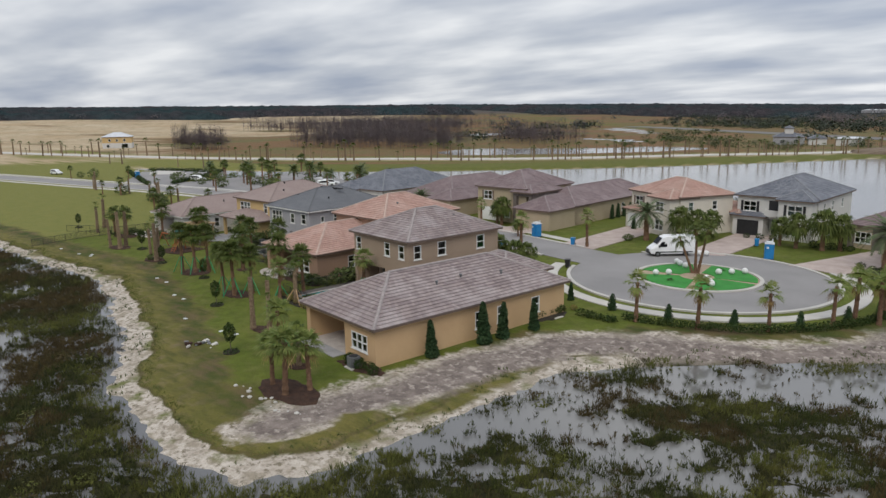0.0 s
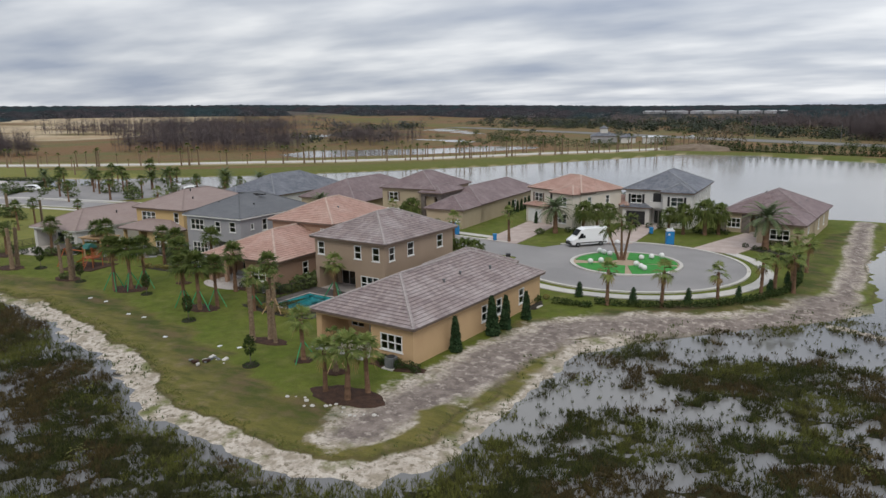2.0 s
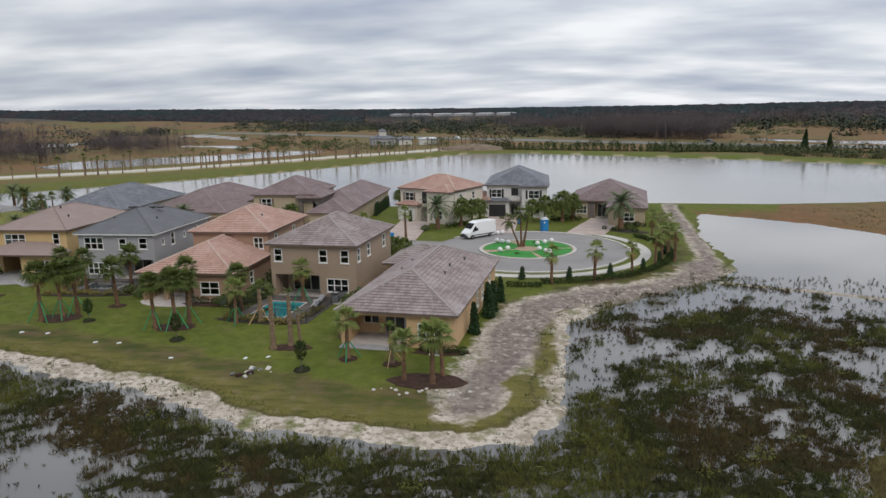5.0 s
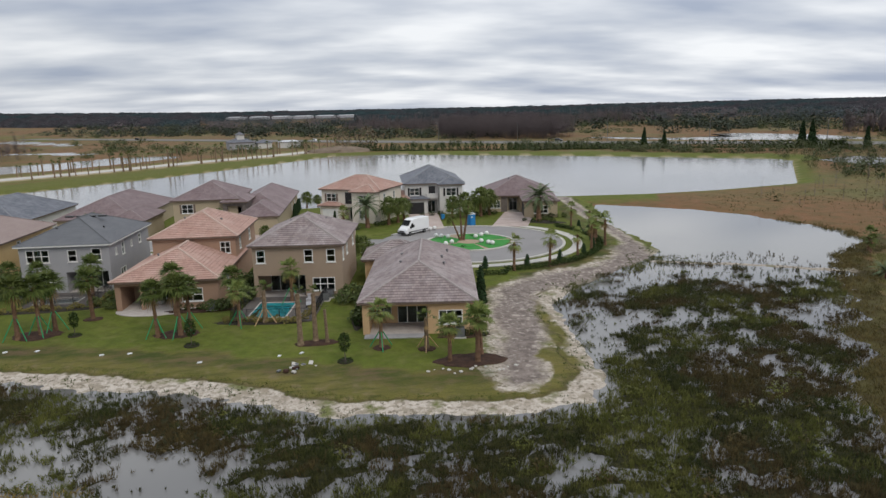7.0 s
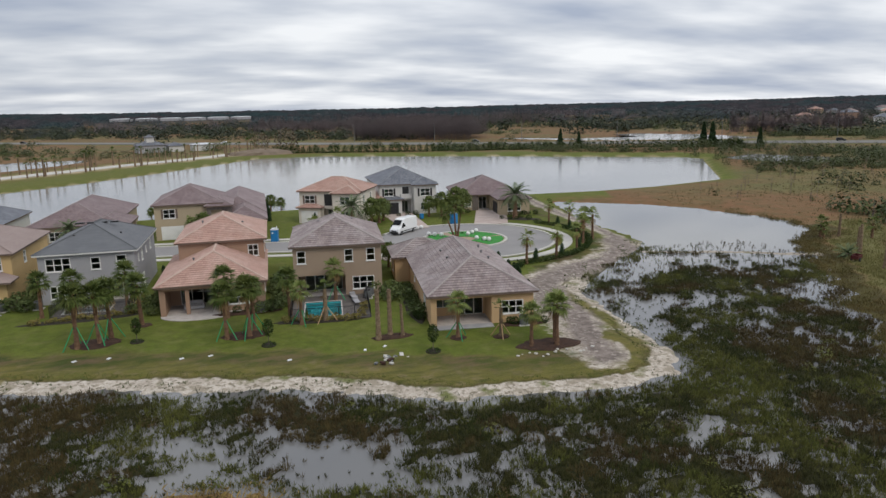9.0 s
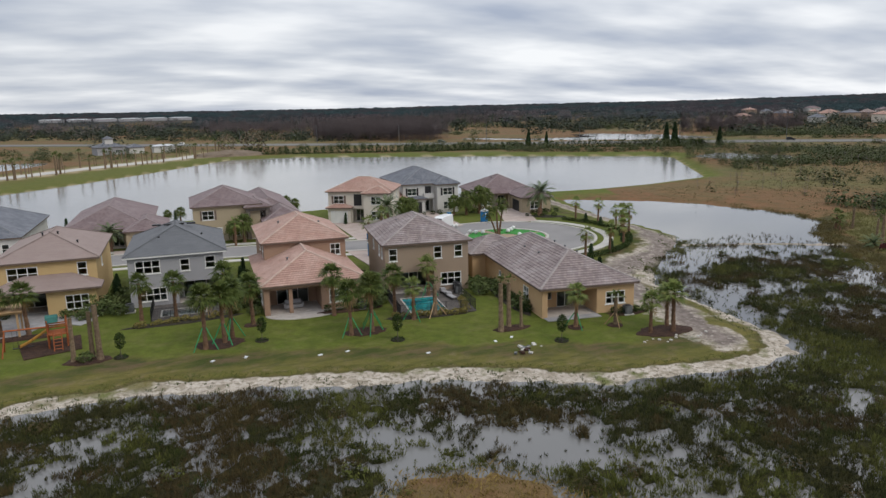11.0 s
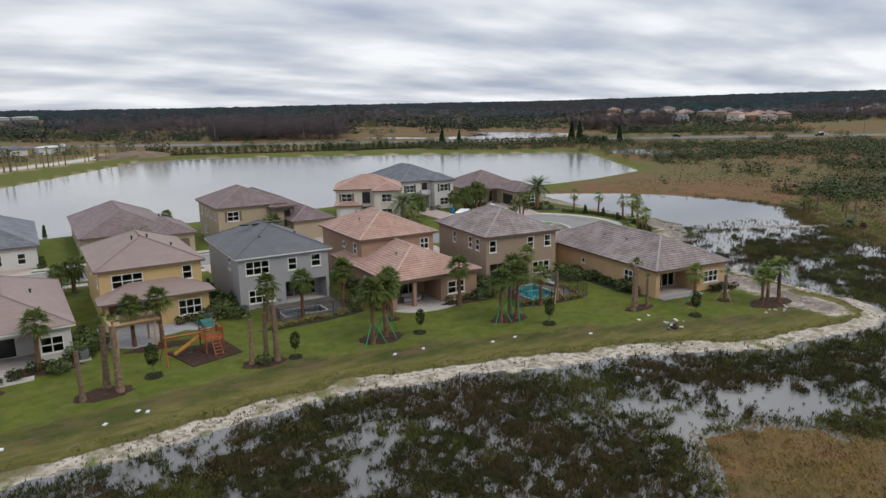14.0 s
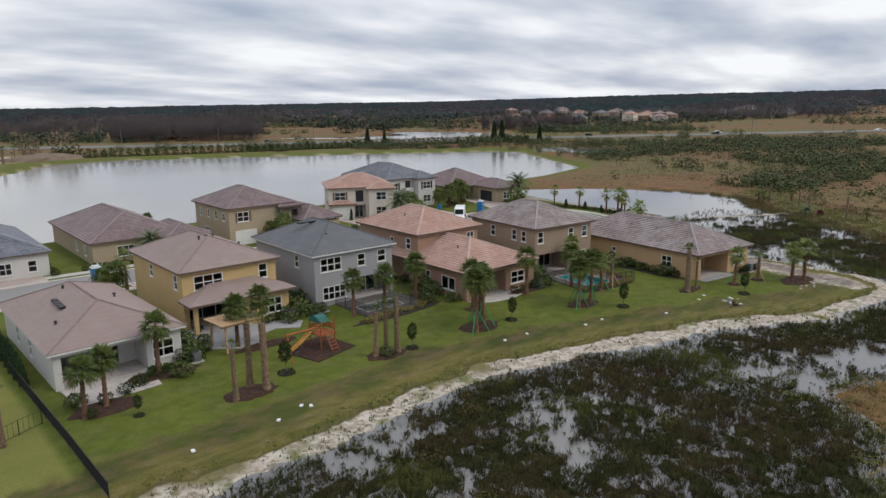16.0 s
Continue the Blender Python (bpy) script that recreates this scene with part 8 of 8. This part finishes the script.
car(-190.5, 103.5, 25)
car(-253, 85.5, 12)
for k, (x, y) in enumerate(((-166, 130), (-172, 132.5), (-179, 135), (-150, 121), (-147, 117), (-185, 137))):
    car(x, y, 25 + 7 * k, *(("white_gloss", "white"), ("dark_metal", "black"))[k % 3 == 2])
HWD = math.degrees(math.atan2(-126, 176))
for s, off, mat, tone in ((30, 5, "dark_metal", "black"), (105, -5, "dark_metal", "black"), (112, 5, "white_gloss", "white"), (210, -5, "white_gloss", "white"), (232, 5, "dark_metal", "dark"), (-160, 5, "gray_metal", "grey"), (-330, -5, "white_gloss", "white"), (-520, 5, "dark_metal", "black")):
    dx, dy = math.cos(radians(HWD)), math.sin(radians(HWD))
    car(196 + dx * s - dy * off, 268 + dy * s + dx * off, HWD + (0 if off > 0 else 180), mat, tone, 0.18)

# ---------------------------------------------------------------- the round island
bm = bmesh.new()
ring(bm, *BULB, 6.7, 7.15, 0, 360, 0.0, 0.22, 64)
setting("kerb", bm, "concrete", "pale kerb round the green island", "kerb")
bm = bmesh.new()
slab(bm, disc(*BULB, 6.68, 48), 0.0, 0.14)
setting("island_gravel", bm, "gravel_tan", "tan gravel in the round island", "gravel")


def wedge(a0, a1, r0, r1):
    n = 20
    out = [(BULB[0] + r1 * math.cos(radians(a0 + (a1 - a0) * k / n)), BULB[1] + r1 * math.sin(radians(a0 + (a1 - a0) * k / n))) for k in range(n + 1)]
    mid = [(BULB[0] + r0 * math.cos(radians(a1 + (a0 - a1) * k / n)), BULB[1] + r0 * math.sin(radians(a1 + (a0 - a1) * k / n))) for k in range(n + 1)]
    return out + mid


for a0, a1 in ((10, 98), (118, 188), (208, 282), (290, 362)):
    bm = bmesh.new()
    slab(bm, wedge(a0, a1, 1.9, 6.5), 0.1, 0.20)
    setting("turf", bm, "turf", "bright green artificial turf on the island", "turf")


def ball(x, y, r, z):
    t = thing("stone_ball", "white painted stone ball in the round island", "garden ornament", "white balls of the island", pose(x, y, z))
    bm = bmesh.new()
    lathe(bm, [(r * math.sin(math.pi * (0.06 + 0.9 * k / 9)), r - r * math.cos(math.pi * (0.06 + 0.9 * k / 9)) - 0.03) for k in range(10)], 16)
    part("ball", bm, "rope_white", t, smooth=True)
    return t


b0 = ball(-33.3, 77.4, 0.36, 0.18)
for x, y in ((-33.4, 77.1), (-29.0, 80.9), (-27.9, 82.0), (-26.8, 83.2), (-35.2, 83.2), (-34.4, 82.4), (-33.4, 81.7), (-28.8, 76.9), (-27.9, 75.6), (-27.4, 74.9)):
    copy_thing(b0, pose(x + 1.2, y + 1.4, 0.18))
for x, y in ((-35.1, 91.3), (-34.2, 91.9), (-33.4, 92.3)):
    copy_thing(b0, pose(x, y, 0.06))
plant(shrub(44, 0.4, 0.45, 0.09, "hedge_leaf", "small dark shrub on the turf", count=90, group="island shrubs"), [(-30.8, 75.8), (-26.6, 77.6), (-28.2, 84.4)], prnd)

# ---------------------------------------------------------------- fences and small things on the lawn
mesh_fence([(-115.9, 62.0), (-115.8, 52.0), (-115.7, 44.0), (-115.6, 35.8)], 1.1, "black wire fence down the lawn to the bank", z=None, gap=0.09)
mesh_fence([(-124.5, 44.0), (-121, 46.5), (-116.2, 49.0)], 1.1, "dark post fence beside the open lawn", z=None, gap=0.4)


def drain_cap(x, y):
    z = gz(x, y)
    t = thing("drain_cap", "small white plastic utility marker on the lawn", "marker", "white markers on the lawn", pose(x, y, z, 0, 0, (x * 37) % 90))
    box_part(t, "plate", "pale_plastic", (-0.20, -0.13, -0.05, 0.20, 0.13, 0.05))
    box_part(t, "lid", "white_gloss", (-0.15, -0.09, 0.052, 0.15, 0.09, 0.08))


for q in ((-79.2, 38.5), (-76.3, 38.3), (-60.6, 32.6), (-53.8, 32.6), (-51.9, 33.0), (-100.3, 38.7), (-109.7, 38.0), (-100.9, 39.1), (-103.3, 38.2), (-69.9, 36.1), (-67.4, 35.9)):
    drain_cap(*q)
t = thing("rubble", "small heap of broken concrete and pipes on the lawn", "rubble", m=pose(-52.2, 29.6, gz(-52.2, 29.6)))
rr = random.Random(77)
for k in range(16):
    a, q = rr.uniform(0, 6.28), rr.uniform(0, 1.1)
    bm = bmesh.new()
    s = rr.uniform(0.10, 0.28)
    box(bm, -s, -s * 0.7, -0.05, s, s * 0.7, s * 0.6, pose(q * math.cos(a) * 1.6, q * math.sin(a), 0.02, rr.uniform(-15, 15), rr.uniform(-15, 15), rr.uniform(0, 180)))
    bmesh.ops.bevel(bm, geom=bm.edges[:], offset=0.03, segments=1, affect="EDGES")
    part("chunk", bm, rr.choice(("concrete", "gray_metal", "mulch", "concrete")), t)

# pale stones at the end of the corner bed
rr = random.Random(78)
for k in range(16):
    bm = bmesh.new()
    s = rr.uniform(0.07, 0.2)
    lathe(bm, ((s * 0.7, -0.05), (s, s * 0.25), (s * 0.75, s * 0.55), (s * 0.2, s * 0.7)), 7)
    x, y = -41.0 + 7.6 * k / 15 + rr.uniform(-0.3, 0.3), 26.4 + 0.5 * math.sin(k) + rr.uniform(-0.2, 0.2)
    o = part("stone", bm, "concrete")
    o.matrix_world = pose(x, y, gz(x, y), rr.uniform(-10, 10), rr.uniform(-10, 10), rr.uniform(0, 360))
    tagged(o, "pale limestone lump edging the corner bed", "stone", "stones of the corner bed")

# porch furniture
t = thing("porch_bench", "grey outdoor sofa under the porch roof", "sofa", m=h3.matrix_world @ pose(2.2, -8.4, 0.06))
box_part(t, "seat", "stucco_gray", (-0.9, -0.4, 0.12, 0.9, 0.4, 0.45))
box_part(t, "backrest", "stucco_gray", (-0.9, 0.4, 0.12, 0.9, 0.6, 0.9))
for s in (-1, 1):
    box_part(t, "armrest", "stucco_gray", (s * 0.9, -0.4, 0.12, s * 1.08, 0.6, 0.65))
for x, y in ((6.7, -2.0), (6.9, -4.0)):
    t = thing("sun_lounger", "dark sun lounger on the pool deck", "lounger", "pool loungers", h2.matrix_world @ pose(x, y, 0.10, 0, 0, 10))
    box_part(t, "seat", "stucco_gray", (-0.3, -0.9, 0.28, 0.3, 0.4, 0.36))
    box_part(t, "backrest", "stucco_gray", (-0.3, 0.4, 0.28, 0.3, 0.95, 0.62))
    for sx, sy in product((-0.25, 0.25), (-0.8, 0.8)):
        box_part(t, "leg", "dark_metal", (sx - 0.03, sy - 0.03, 0, sx + 0.03, sy + 0.03, 0.278))

# ---------------------------------------------------------------- far buildings
bm = bmesh.new()
slab(bm, [(-186, 92), (-205, 88), (-238, 108), (-212, 122)], -0.2, 0.06)
setting("parking_lot", bm, "asphalt", "grey parking lot behind a clipped hedge", "parking lot")
bm = bmesh.new()
slab(bm, [(-214, 112), (-230, 118), (-240, 112), (-224, 104)][::-1], -0.2, 0.10)
setting("pavement", bm, "concrete", "pale concrete pad beside the parking lot", "pavement")
for a, b in (((-190, 88), (-240, 104)), ((-212, 124), (-240, 112)), ((-187, 94), (-208, 120))):
    n = 40
    X = np.linspace(a[0], b[0], n)
    Y = np.linspace(a[1], b[1], n)
    clumps("parking_hedge", X, Y, np.full(n, -0.1), np.full(n, 1.4), np.full(n, 0.9), 40, 0.3, "hedge_leaf", "clipped dark hedge round the parking lot", "hedge", 200 + int(abs(a[0])))
bm = bmesh.new()
slab(bm, [(-152, 94.5), (-190, 88), (-190, 142), (-142, 126)][::-1], -0.2, 0.05)
setting("parking_lot", bm, "asphalt", "grey parking lot with parked cars", "parking lot")

con = house("unfinished two-storey house with pale roof and yellow sheathing", -424, 168, 62, [
    dict(plan=(0, 0, 16, 12), eave=3.0, wall="stucco_white", roof=None, windows=[("S", 3, 0.5, 1.6, 1.6, 1, 1), ("S", 12, 0.1, 3.5, 2.4, 1, 1)]),
    dict(plan=(0, 0, 16, 12), z0=3.002, eave=6.6, pitch=0.4, wall="stucco_yellow", roof="roof_pale", tiles=False, windows=[("S", 4, 0.9, 1.2, 1.4, 1, 1), ("S", 8, 0.9, 1.2, 1.4, 1, 1), ("S", 12, 0.9, 1.2, 1.4, 1, 1)])], "house")
gate = house("grey-roofed entrance pavilion beside the entry road", -117, 378, 20, [
    dict(plan=(0, 0, 14, 10), eave=4.0, wall="stucco_gray", roof="tile_slate", windows=[("S", 4, 0.9, 2, 1.8, 2, 2), ("S", 10, 0.9, 2, 1.8, 2, 2)]),
    dict(plan=(5, 3, 9, 7), z0=4.0, eave=8.2, pitch=0.6, wall="stucco_white", roof="tile_slate"),
    dict(plan=(16, 1, 24, 8), eave=3.2, wall="stucco_white", roof="tile_slate")], "building")
house("low white site building beside the entry road", -90, 384, 15, [dict(plan=(0, 0, 12, 7), eave=3.4, pitch=0.2, wall="stucco_white", roof="roof_pale", tiles=False)], "building")
trnd = random.Random(21)
estate = [(459, 379), (473, 350), (492, 364), (486, 398), (516, 402), (440, 418), (500, 448), (534, 384), (554, 511), (580, 540), (545, 470), (614, 575), (650, 623), (600, 480), (570, 430)]
for k in range(28):
    az, D = radians(trnd.uniform(40, 66)), trnd.uniform(700, 980)
    x, y = estate[k] if k < len(estate) else (-40 + D * math.sin(az), D * math.cos(az))
    if near_line(HIGHWAY, np.array([x]), np.array([y]))[0] < 40:
        continue
    hh = house("distant house among trees beyond the highway", x, y, trnd.uniform(-60, 60), [
        dict(plan=(0, 0, trnd.uniform(12, 18), trnd.uniform(10, 14)), eave=trnd.choice((4.0, 6.4)), wall=trnd.choice(("stucco_white", "stucco_cream", "stucco_tan", "stucco_pink")), roof=trnd.choice(("shingle_taupe", "tile_pink", "tile_mauve", "tile_slate")), tiles=False,
             windows=[("S", 3, 1.0, 1.6, 1.6, 1, 1), ("S", 8, 1.0, 1.6, 1.6, 1, 1)])])
    hh.location.z = float(hill(np.array([x]), np.array([y]))[0]) + 1.0
for k in range(6):
    x, y = -285 + 41 * k, 1325 + 5 * (k % 3)
    hh = house("long white building on the horizon", x, y, 8, [dict(plan=(0, 0, 38, 14), eave=4.2, pitch=0.15, wall="stucco_gray", roof="roof_pale", tiles=False)], "building")
    hh.location.z = float(hill(np.array([x]), np.array([y]))[0]) + 1.5

# lamp poles along the highway and wooden posts by the track
for k in range(14):
    s = -300 + 55 * k
    dx, dy = math.cos(radians(HWD)), math.sin(radians(HWD))
    t = thing("lamp_post", "thin grey lamp post beside the highway", "lamp post", "highway lamp posts", pose(196 + dx * s + dy * -16, 268 + dy * s + dx * 16, 0, 0, 0, HWD))
    bm = bmesh.new()
    beam(bm, (0, 0, -0.3), (0, 0, 10.5), 0.16, 0.09, 6)
    part("pole", bm, "gray_metal", t)
    bm = bmesh.new()
    beam(bm, (0, 0, 10.3), (0, -2.4, 10.9), 0.07, 0.05, 5)
    part("arm", bm, "gray_metal", t)
    box_part(t, "lamp_head", "gray_metal", (-0.2, -3.0, 10.8, 0.2, -2.3, 10.98))
# a spoil heap at the head of the lake
bm = bmesh.new()
n, rr = 30, random.Random(5)
rings = []
for f, z in ((1, -0.2), (0.8, 1.2), (0.5, 2.1), (0.2, 2.5)):
    rings.append([bm.verts.new((-55 + 18 * f * math.cos(k * math.tau / n) * rr.uniform(0.9, 1.1), 331 + 9 * f * math.sin(k * math.tau / n) * rr.uniform(0.9, 1.1), z * rr.uniform(0.85, 1.15))) for k in range(n)])
for a, b in zip(rings, rings[1:]):
    for k in range(n):
        bm.faces.new((a[k], a[(k + 1) % n], b[(k + 1) % n], b[k]))
bm.faces.new(rings[-1])
tagged(part("earth_mound", bm, "spoil"), "brown mound of bare earth at the head of the lake", "earth heap")
